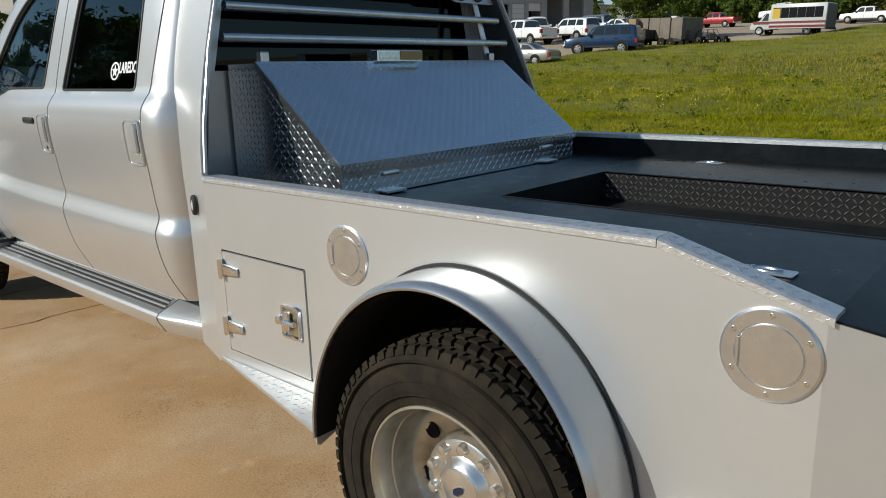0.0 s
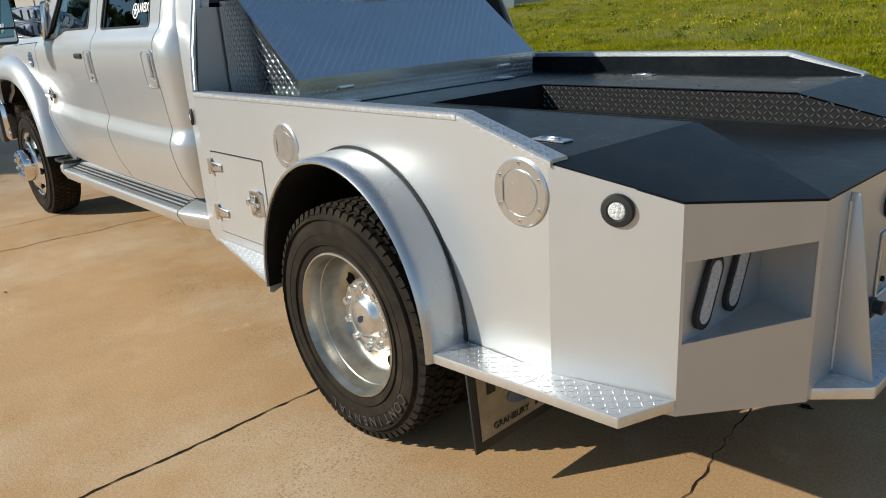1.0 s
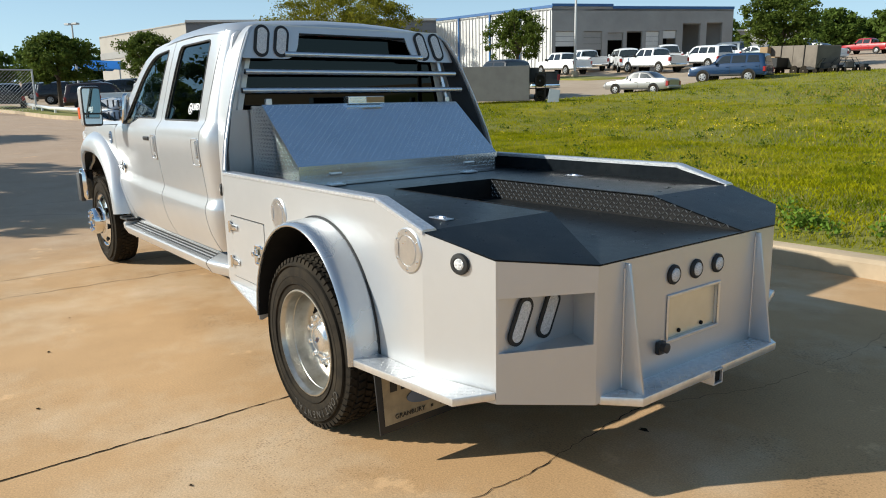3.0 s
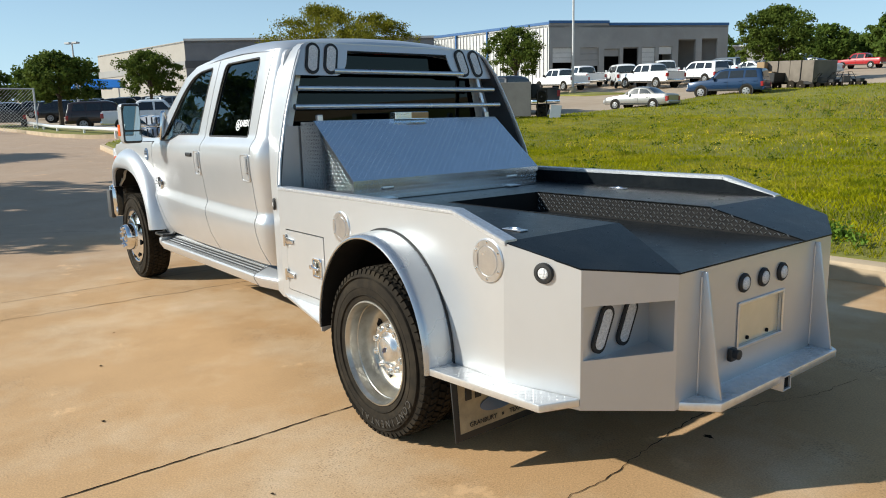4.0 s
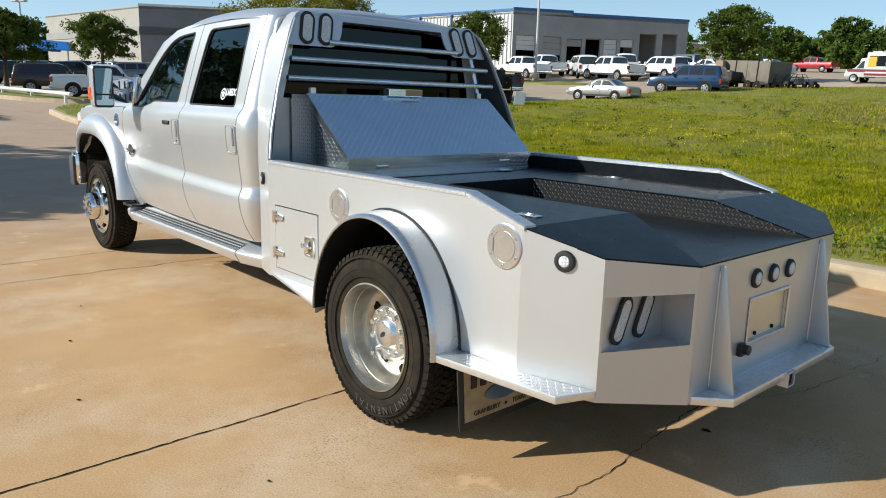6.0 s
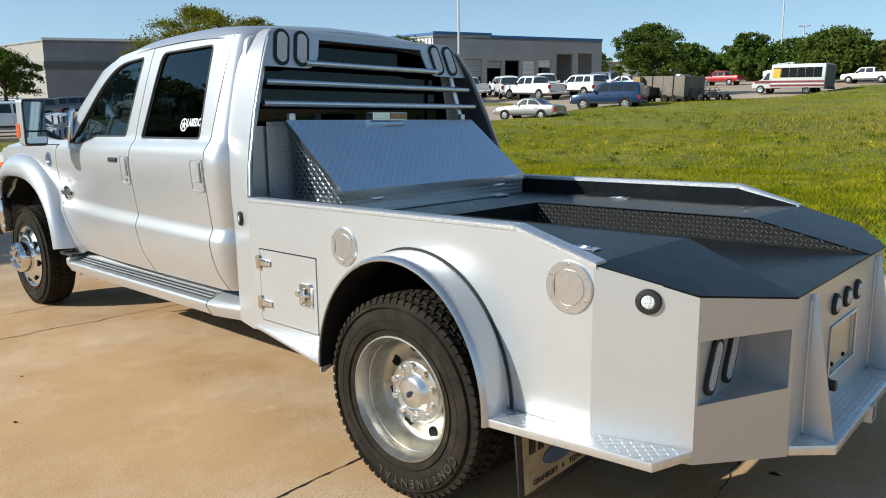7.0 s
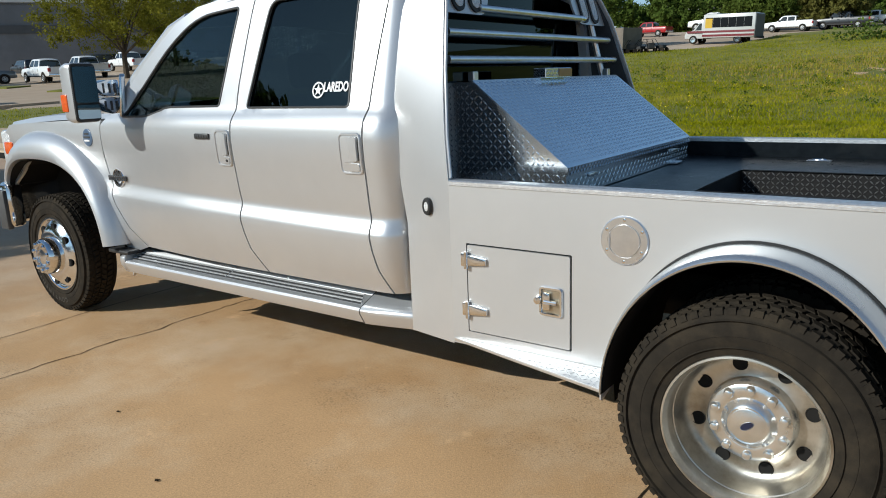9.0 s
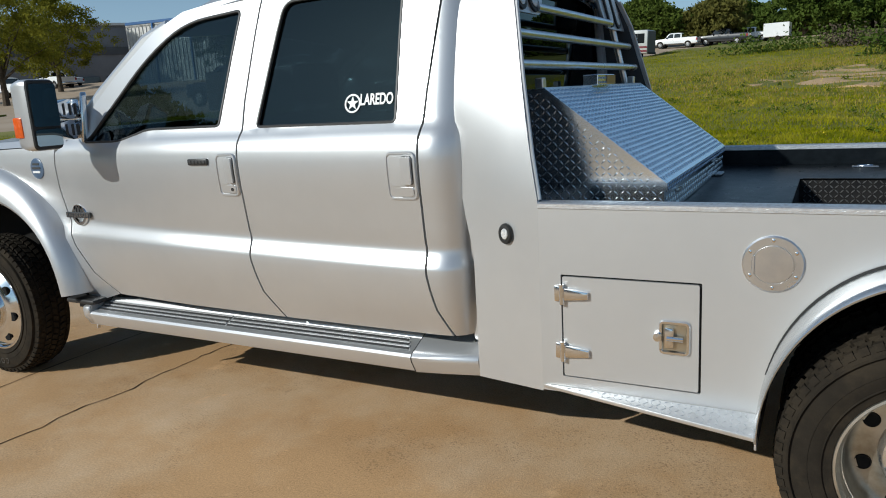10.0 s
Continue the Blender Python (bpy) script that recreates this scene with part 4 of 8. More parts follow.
mir = part("door_mirror", loft(bmesh.new(), [pad_loop(0.070, 0.150, 0.028, 0.006), pad_loop(0.073, 0.154, 0.028, -0.004), pad_loop(0.073, 0.154, 0.028, -0.05), pad_loop(0.068, 0.145, 0.03, -0.095, 0.004),
                                             pad_loop(0.050, 0.115, 0.035, -0.118, 0.008)]), SILVER, truck, "tall two-pane towing mirror on twin arms")
mir.matrix_basis = MM
part("mirror_surround", loft(bmesh.new(), [pad_loop(0.072, 0.151, 0.026, 0.005), pad_loop(0.069, 0.147, 0.026, 0.012)]), BLACKPL, mir)
part("mirror_pane", loft(bmesh.new(), [[(x, y + 0.042, d) for x, y, d in pad_loop(0.061, 0.092, 0.016, d_)] for d_ in (0.010, 0.0135)]), MIRROR, mir).matrix_basis = Matrix.Translation((0, 0, 0.008)) @ Matrix.Rotation(radians(-5), 4, "Y")
part("mirror_pane", loft(bmesh.new(), [[(x, y - 0.098, d) for x, y, d in pad_loop(0.060, 0.036, 0.013, d_)] for d_ in (0.010, 0.0135)]), MIRROR, mir, "small convex lower mirror").matrix_basis = Matrix.Translation((0, 0, 0.008)) @ Matrix.Rotation(radians(-5), 4, "Y")
part("turn_lamp", B(-0.078, -0.058, -0.095, -0.005, -0.100, -0.045, 0.006, 2), AMBER, mir, "amber turn lamp")
MI = MM.inverted()
for z in (1.372, 1.466):
    bm = prism(bmesh.new(), [(-3.352, -0.075, z - 0.032), (-3.352, -0.075, z + 0.030), (-3.405, 0.03, z + 0.044), (-3.450, 0.118, z + 0.044), (-3.450, 0.118, z - 0.046), (-3.405, 0.03, z - 0.046)], (-0.052, -0.026, 0), 0.009)
    o = part("mirror_arm", bm, CHROME, mir, "chrome ribbed mirror arm")
    o.matrix_basis = MI
    for q in (0.30, 0.55, 0.78):
        p = Vector((-3.352, -0.075, z)).lerp(Vector((-3.450, 0.118, z - 0.003)), q) + Vector((0.004, 0.002, 0))
        g = part("arm_groove", prism(bmesh.new(), [p + Vector((0, 0, -0.026)), p + Vector((0, 0, 0.026)), p + Vector((-0.004, 0.008, 0.026)), p + Vector((-0.004, 0.008, -0.026))], (-0.006, -0.003, 0)), TRIMGREY, o)
o = part("mirror_mount", prism(bmesh.new(), [(-3.425, 0.085, 1.305), (-3.515, 0.125, 1.305), (-3.490, 0.15, 1.50), (-3.452, 0.13, 1.545), (-3.425, 0.11, 1.53)], (0.004, 0.032, 0), 0.008), CHROME, mir)
o.matrix_basis = MI
part("far_door_mirror", B(-3.40, -3.26, 2 * YC + 0.13, 2 * YC + 0.36, 1.30, 1.60, 0.03, 2), SILVER, truck)


# ---- wheels ----
def tyre(parent, y0, y1, r=0.386, rim=0.248, tread=True):
    """y0: the outer side."""
    s = 1 if y1 > y0 else -1
    w = abs(y1 - y0)
    prof = [(rim - 0.012, 0.03), (rim + 0.004, 0.008), (rim + 0.02, 0.004), (rim + 0.05, -0.002), (rim + 0.075, -0.003), (rim + 0.10, 0.004), (r - 0.022, 0.010), (r - 0.008, 0.017), (r - 0.006, 0.026)]
    full = prof + [(q, w - a) for q, a in prof[::-1]]
    bm = lathe(bmesh.new(), [(q, y0 + s * a) for q, a in full], 80, "y", close=True)
    t = part("tyre", bm, RUBBER, parent, "worn black all-terrain tyre")
    for rr in (rim + 0.028, rim + 0.062, r - 0.036):
        part("sidewall_ring", lathe(bmesh.new(), [(rr - 0.003, y0 + s * 0.004), (rr, y0 - s * 0.004), (rr + 0.003, y0 + s * 0.004)], 80, "y"), RUBBER, t)
    verts, faces = [], []
    rng = random.Random(3)
    n = 64
    for row in range(5):
        for k in range(n):
            a = 2 * math.pi * (k + 0.5 * (row % 2)) / n
            edge = row in (0, 4)
            yc = y0 + s * (w * (0.135, 0.32, 0.5, 0.68, 0.865)[row])
            hw, ha = w * (0.070 if edge else 0.072), math.pi / n * 0.78
            sk = 0.35 * ha * (1 if row % 2 else -1)
            base, top = r - 0.012, r + 0.0045 * (0.0 if edge else 1) + 0.001
            b = len(verts)
            for rad_, sc in ((base, 1.0), (top, 0.9)):
                for da, dy in ((-ha, -hw), (ha, -hw), (ha, hw), (-ha, hw)):
                    aa = a + da * sc + sk * (dy / hw)
                    rr = rad_ - (0.010 if (edge and ((dy < 0) == (row == 0) if s > 0 else (dy > 0) == (row == 0))) else 0)
                    verts.append((rr * math.cos(aa), yc + s * abs(1) * dy * sc * 1.0, rr * math.sin(aa)))
            faces += [(b, b + 1, b + 5, b + 4), (b + 1, b + 2, b + 6, b + 5), (b + 2, b + 3, b + 7, b + 6), (b + 3, b, b + 4, b + 7), (b + 4, b + 5, b + 6, b + 7)]
    tr = raw("tread_pattern", verts, faces, RUBBER, t, sharp=30, kind="stuff")
    # shoulder lugs running over on to the side
    verts, faces = [], []
    for k in range(n):
        a = 2 * math.pi * (k + 0.25) / n
        ha = math.pi / n * 0.62
        b = len(verts)
        for rr, yy in ((r - 0.020, 0.007), (r - 0.001, 0.013), (r - 0.001, 0.03), (r - 0.022, 0.012)):
            for d in (-ha, ha):
                verts.append((rr * math.cos(a + d), y0 + s * yy, rr * math.sin(a + d)))
        faces += [(b, b + 1, b + 3, b + 2), (b + 2, b + 3, b + 5, b + 4), (b, b + 2, b + 4, b + 6), (b + 1, b + 7, b + 5, b + 3)]
    raw("shoulder_pattern", verts, faces, RUBBER, t, sharp=30, kind="stuff")
    return t


def side_word(text, r, y, a_mid, size, parent, s=1):
    """Raised letters round the tyre's side."""
    for i, ch in enumerate(text):
        a = a_mid + (i - (len(text) - 1) / 2) * size * 0.95 / r
        m = Matrix.Rotation(a, 4, "Y") @ Matrix.Translation((0, y, -r)) @ Matrix.Rotation(radians(90), 4, "X") @ Matrix.Rotation(math.pi, 4, "Z")
        lettering("raised_letter", ch, size, m, LETTER, parent, 0.0012)


def rear_outer_wheel(m):
    w = new("rear_wheel")
    w.parent = truck
    tagged(w, "deep-dished ten-lug aluminium dual wheel with a dusty tyre")
    t = tyre(w, -0.118, 0.105, rim=0.241)
    side_word("CONTINENTAL", 0.318, -0.1215, radians(-22), 0.046, t)
    bm = lathe(bmesh.new(), [(0.240, 0.02), (0.245, -0.098), (0.241, -0.112), (0.2345, -0.1135), (0.2305, -0.104), (0.2265, -0.096), (0.2245, -0.090), (0.2215, -0.055), (0.2185, -0.052), (0.215, -0.02), (0.2085, 0.010), (0.199, 0.023), (0.183, 0.030), (0.150, 0.033), (0.118, 0.020), (0.118, 0.08), (0.205, 0.09), (0.240, 0.06)], 72, "y", close=True)
    rim = part("rim", bm, WHEELMETAL, w, "dished aluminium rim with round hand holes")
    hole = None
    for k in range(8):
        a = 2 * math.pi * (k + 0.35) / 8
        c = (0.172 * math.cos(a), 0, 0.172 * math.sin(a))
        bm = bmesh.new()
        disc(bm, 0.0190, 0.0285, 18, c)
        lathe(bm, [(0.0190, 0.0285), (0.0215, 0.0265), (0.0240, 0.034)], 18, "y", c)
        part("hand_hole", bm, UNDER, rim)
    bm = lathe(bmesh.new(), [(0.134, 0.040), (0.131, 0.012), (0.128, -0.008), (0.122, -0.019), (0.112, -0.024), (0.088, -0.025), (0.081, -0.023), (0.074, -0.028), (0.066, -0.040), (0.058, -0.0450), (0.054, -0.0435), (0.050, -0.0455), (0.0005, -0.047)], 56, "y")
    hub = part("hub_cover", bm, DUSTCHROME, w, "chrome hub cover")
    for k in range(10):
        a = 2 * math.pi * (k + 0.5) / 10
        c = (0.104 * math.cos(a), 0, 0.104 * math.sin(a))
        bm = lathe(bmesh.new(), [(0.0175, -0.020), (0.0150, -0.024), (0.0145, -0.033), (0.012, -0.038), (0.007, -0.040), (0.0005, -0.0405)], 16, "y", c)
        part("lug_cap", bm, DUSTCHROME, hub)
    bm = bmesh.new()
    f = bm.faces.new([bm.verts.new((0.021 * math.cos(t), -0.0475, 0.0095 * math.sin(t))) for t in [2 * math.pi * k / 28 for k in range(28)]])
    o = part("oval_emblem", bm, LOGOBLUE, hub, "dark blue oval emblem")
    o.matrix_basis = Matrix.Rotation(radians(-35), 4, "Y")
    bm = lathe(bmesh.new(), [(0.0205, -0.047), (0.0222, -0.049), (0.0240, -0.046)], 28, "y")
    for v in bm.verts:
        v.co.z *= 0.5
    o2 = part("emblem_ring", bm, DUSTCHROME, hub)
    o2.matrix_basis = o.matrix_basis
    w.matrix_basis = m
    return w


def plain_wheel(name, m, y0, y1):
    w = new(name)
    w.parent = truck
    tyre(w, y0, y1)
    s = 1 if y1 > y0 else -1
    part("rim", lathe(bmesh.new(), [(0.248, y0 + s * 0.02), (0.254, y0 + s * 0.004), (0.24, y0 + s * 0.006), (0.23, y0 + s * 0.05), (0.05, y0 + s * 0.12)], 40, "y"), WHEELMETAL, w)
    w.matrix_basis = m
    return w


def front_wheel(m):
    w = new("front_wheel")
    w.parent = truck
    tagged(w, "polished ten-lug aluminium wheel with a protruding hub")
    t = tyre(w, 0.092, 0.315, 0.396)
    side_word("CONTINENTAL", 0.318, 0.0885, radians(10), 0.046, t)
    bm = lathe(bmesh.new(), [(0.248, 0.20), (0.254, 0.112), (0.250, 0.098), (0.242, 0.098), (0.237, 0.106), (0.230, 0.110), (0.216, 0.102), (0.193, 0.086), (0.165, 0.074), (0.14, 0.070), (0.12, 0.072), (0.12, 0.10)], 64, "y")
    rim = part("rim", bm, CHROME, w, "polished aluminium rim with round hand holes")
    for k in range(8):
        a = 2 * math.pi * (k + 0.2) / 8
        c = (0.192 * math.cos(a), 0, 0.192 * math.sin(a))
        bm = bmesh.new()
        disc(bm, 0.0215, 0.083, 18, c)
        lathe(bm, [(0.0215, 0.083), (0.025, 0.082), (0.027, 0.092)], 18, "y", c)
        part("hand_hole", bm, UNDER, rim)
    bm = lathe(bmesh.new(), [(0.125, 0.075), (0.122, 0.03), (0.116, 0.005), (0.108, -0.004), (0.080, -0.006), (0.072, -0.004), (0.068, 0.012), (0.055, 0.012), (0.052, 0.002), (0.03, -0.001), (0.0005, -0.002)], 40, "y")
    hub = part("hub_cover", bm, CHROME, w, "chrome hub cover")
    for k in range(10):
        a = 2 * math.pi * k / 10
        c = (0.094 * math.cos(a), 0, 0.094 * math.sin(a))
        part("lug_cap", lathe(bmesh.new(), [(0.015, 0.0), (0.0145, -0.012), (0.010, -0.018), (0.0005, -0.019)], 12, "y", c), CHROME, hub)
    w.matrix_basis = m
    return w


rear_outer_wheel(pose(0, 0, 0.384))
plain_wheel("inner_rear_wheel", pose(0, 0, 0.384), 0.155, 0.378)
plain_wheel("inner_rear_wheel", pose(0, 0, 0.384), 2 * YC - 0.155, 2 * YC - 0.378)
plain_wheel("far_rear_wheel", pose(0, 0, 0.384), 2 * YC + 0.118, 2 * YC - 0.105)
front_wheel(pose(-4.465, 0, 0.396, 0, 20, 0))
plain_wheel("far_front_wheel", pose(-4.465, 0, 0.384), 2 * YC - 0.092, 2 * YC - 0.315)

# ---- the hauler bed ----
DZ = 0.972                      # deck height
FOLD, REAR = 0.752, 1.214       # where the deck starts to slope, and its rear edge


def deck_z(x):
    return DZ if x <= FOLD else DZ - (x - FOLD) * 0.236


def both(fn):
    """Builds a part on the near side and its mirror on the far side."""
    fn(lambda p: tuple(p), 1)
    fn(mirror_y, -1)


ARX, ARZ = 0.436, 0.498
AX = -0.003
ARCH_R = [(AX + ARX * math.cos(radians(k)), 0.42 + ARZ * math.sin(radians(k))) for k in range(0, 181, 6)]
BED_OUT = [(0.752, 0.385), (0.752, 0.962), (0.455, 1.051), (-1.105, 1.051), (-1.105, 0.43), (-0.443, 0.43)] + ARCH_R[::-1][1:-1] + [(0.440, 0.43), (0.440, 0.385)]
DOOR = (-1.028, -0.606, 0.492, 0.829)


def bed_side(f, s):
    hole = rounded([(DOOR[0] - 0.006, DOOR[2] - 0.005), (DOOR[1] + 0.007, DOOR[2] - 0.005), (DOOR[1] + 0.007, DOOR[3] + 0.006), (DOOR[0] - 0.006, DOOR[3] + 0.006)], 0.006)
    skin("bed_side", BED_OUT, [hole], 0.12, lambda u, v: f((u, 0.0, v)), (0, 0.012 * s, 0), BEDPAINT, truck, "silver painted bed side")
    # rear corner, turned in
    bm = bmesh.new()
    prism(bm, [f(p) for p in [(0.752, 0.0, 0.385), (1.046, 0.090, 0.385), (1.046, 0.090, deck_z(1.046) - 0.004), (0.752, 0.0, DZ - 0.004)]], (-0.003, 0.012 * s, 0), 0.0)
    part("bed_corner", bm, BEDPAINT, truck, "silver painted bed corner")
    # angled rear panel round the lamp pocket
    A, C = Vector((1.046, 0.090, 0)), Vector((1.214, 0.417, 0))

    def on(t, z):
        p = A + (C - A) * t
        return f((p.x, p.y, z))
    top0, top1 = deck_z(1.046) - 0.004, deck_z(1.214) - 0.004
    outline = [(0, 0.385), (1, 0.345), (1, top1), (0, top0)]
    pocket = [(0.025, 0.568), (0.965, 0.575), (0.965, 0.764), (0.025, 0.764)]
    skin("rear_quarter", outline, [pocket], 0.2, on, (-0.010, 0.006 * s, 0), BEDPAINT, truck, "silver rear panel with a lamp pocket")
    q = [Vector(f((1.047, 0.098, 0))), Vector(f((1.203, 0.408, 0))), Vector(f((1.050, 0.475, 0)))]
    bm = bmesh.new()
    for a, b in ((q[0], q[2]), (q[2], q[1])):
        bm.faces.new([bm.verts.new((p.x, p.y, z)) for p, z in ((a, 0.55), (b, 0.55), (b, 0.78), (a, 0.78))])
    for z in (0.562, 0.770):
        bm.faces.new([bm.verts.new((p.x, p.y, z)) for p in q])
    part("lamp_pocket", bm, BEDPAINT, truck, "triangular lamp recess")
    # rail cap of tread plate
    bm = bmesh.new()
    for p0, p1 in (((-1.105, 1.043), (0.455, 1.043)), ((0.457, 1.043), (0.762, 0.953))):
        sec = [(-0.004, 0.007), (-0.004, 0.021), (0.002, 0.025), (0.056, 0.025), (0.060, 0.021), (0.060, 0.004)]
        ra, rb = [[bm.verts.new(f((p[0], y, p[1] + z))) for y, z in sec] for p in (p0, p1)]
        for k in range(len(sec)):
            bm.faces.new((ra[k], ra[(k + 1) % len(sec)], rb[(k + 1) % len(sec)], rb[k]))
        bm.faces.new(ra)
        bm.faces.new(rb)
    rail = part("rail_cap", bm, RAILTREAD, truck, "bright tread-plate rail cap")
    treads("tread_pattern", [(-1.10, 0.002), (0.45, 0.002), (0.45, 0.056), (-1.10, 0.056)], lambda u, v: f((u, v, 1.0682)), (0, 0, 1), RAILTREAD, rail, 0.022, 0.021, 0.0015)
    treads("tread_pattern", [(-1.10, 1.051), (0.45, 1.051), (0.45, 1.063), (-1.10, 1.063)], lambda u, v: f((u, -0.0042, v)), (0, -s, 0), RAILTREAD, rail, 0.0135, 0.0115, 0.0006)
    sl = (0.953 - 1.043) / (0.762 - 0.457)
    treads("tread_pattern", [(0.46, 0.002), (0.755, 0.002), (0.755, 0.056), (0.46, 0.056)], lambda u, v: f((u, v, 1.0682 + sl * (u - 0.457))), (0.28, 0, 1), RAILTREAD, rail, 0.022, 0.021, 0.0015)
    treads("tread_pattern", [(0.46, 0.008), (0.755, 0.008), (0.755, 0.020), (0.46, 0.020)], lambda u, v: f((u, -0.0042, 1.043 + v + sl * (u - 0.457))), (0, -s, 0), RAILTREAD, rail, 0.0135, 0.0115, 0.0006)
    # inner face of the rail, black
    bm = bmesh.new()
    prism(bm, [f(p) for p in [(-1.10, 0.055, DZ), (0.752, 0.055, DZ), (0.752, 0.055, DZ + 0.004), (0.455, 0.055, 1.045), (-1.10, 0.055, 1.045)]], (0, 0.006 * s, 0))
    part("rail_inner_face", bm, DECK, truck)
    # front skirt ledge and rear step, tread plate
    led = [(-1.10, -0.004), (-0.437, -0.128), (-0.437, -0.004)]
    bm = bmesh.new()
    prism(bm, [f((x, y, 0.452 - (0.018 if y < -0.01 else 0))) for x, y in led], (0, 0, -0.014), 0.002)
    l1 = part("skirt_ledge", bm, STEPTREAD, truck, "tread-plate ledge under the storage door")
    treads("tread_pattern", [(-1.02, -0.012), (-0.44, -0.120), (-0.44, -0.008)], lambda u, v: f((u, v, 0.452 + 0.018 * v / 0.124)), (0, -0.15 * s, 1), STEPTREAD, l1, 0.0195, 0.0205, 0.0019)
    part("ledge_end_plate", prism(bmesh.new(), [f(p) for p in [(-0.436, -0.131, 0.446), (-0.436, -0.131, 0.398), (-0.436, -0.118, 0.392), (-0.436, -0.004, 0.43), (-0.436, -0.004, 0.458)]], (0.006, 0, 0), 0.001), BEDPAINT, l1)
    stp = [(0.430, -0.004), (0.430, -0.124), (0.995, -0.066), (1.048, 0.086), (0.754, -0.004)]
    bm = bmesh.new()
    prism(bm, [f((x, y, 0.432)) for x, y in stp], (0, 0, -0.030), 0.004)
    l2 = part("side_step", bm, STEPTREAD, truck, "bright tread-plate side step")
    treads("tread_pattern", [(0.436, -0.010), (0.436, -0.118), (0.725, -0.088), (0.738, -0.010)], lambda u, v: f((u, v, 0.4322)), (0, 0, 1), STEPTREAD, l2, 0.0195, 0.0205, 0.0014)
    treads("tread_pattern", [(0.750, -0.010), (0.738, -0.087), (0.985, -0.060), (1.036, 0.076)], lambda u, v: f((u, v, 0.4322)), (0, 0, 1), STEPTREAD, l2, 0.0195, 0.0205, 0.0014)
    part("step_seam", prism(bmesh.new(), [f((0.731, -0.090, 0.4328)), f((0.735, -0.090, 0.4328)), f((0.748, -0.006, 0.4328)), f((0.744, -0.006, 0.4328))], (0, 0, 0.0008)), ALU, l2)
    # wheel arch: flare, gasket, and black sheets added to keep its inside dark
    fl = [(1.052, 0.004), (1.050, -0.008), (1.048, -0.05), (1.043, -0.098), (1.038, -0.118), (1.026, -0.134), (1.008, -0.141), (0.996, -0.138), (0.994, -0.128), (1.012, -0.09), (1.025, -0.02), (1.025, 0.02)]
    bm = bmesh.new()
    rows = []
    for k in range(49):
        a = radians(-2 + 182 * k / 48)
        w = min(1.0, max(0.14, (168 - math.degrees(a)) / 62)) if math.degrees(a) > 100 else 1.0
        ww = 0.30 + 0.70 * (1 - (1 - w) ** 2) if math.degrees(a) > 100 else 1.0
        row = []
        for r, y in fl:
            rr = 1.0 + (r - 1.0) * (1 if r < 1 else ww)
            row.append(bm.verts.new(f((AX + 0.429 * rr * math.cos(a), y, 0.42 + 0.492 * rr * math.sin(a)))))
        rows.append(row)
    for a, b in zip(rows, rows[1:]):
        for k in range(len(fl) - 1):
            bm.faces.new((a[k], a[k + 1], b[k + 1], b[k]))
    bm.faces.new(rows[0])
    bm.faces.new(rows[-1])
    part("fender_flare", bm, FENDER, truck, "silver rolled fender flare")
    bm = bmesh.new()
    gk = []
    for k in range(42):
        a = -2 + 4 * k
        q = 1 + 0.057 * (0.30 + 0.70 * (1 - (1 - min(1.0, max(0.14, (168 - a) / 62))) ** 2) if a > 100 else 1.0)
        gk.append(f((AX + 0.429 * q * math.cos(radians(a)), -0.003, 0.42 + 0.492 * q * math.sin(radians(a)))))
    tube(bm, gk, [0.0045 if k < 30 else 0.0045 - 0.0003 * (k - 30) for k in range(42)], 6)
    part("flare_gasket", bm, GASKET, truck)
    # Black band added inside the bed's flare, hiding its silver face to darken it.
    bm = bmesh.new()
    rows = [[bm.verts.new(f((AX + 0.429 * 0.989 * math.cos(radians(k)), y, 0.42 + 0.492 * 0.989 * math.sin(radians(k))))) for y in (-0.130, 0.04)] for k in range(-2, 181, 7)]
    for a, b in zip(rows, rows[1:]):
        bm.faces.new((a[0], a[1], b[1], b[0]))
    part("flare_liner", bm, UNDER, truck)
    # Black shell added to shade the arch; the real bed is open inside.
    bm = bmesh.new()
    rows = [[bm.verts.new(f((AX + (ARX + 0.004) * math.cos(radians(k)), y, 0.42 + (ARZ + 0.004) * math.sin(radians(k))))) for y in (0.0, 0.45)] for k in range(14, 192, 7)]
    for a, b in zip(rows, rows[1:]):
        bm.faces.new((a[0], a[1], b[1], b[0]))
    bm.faces.new([r[1] for r in rows if r[1].co.z > 0.56])
    part("wheel_house", bm, UNDER, truck)


both(bed_side)


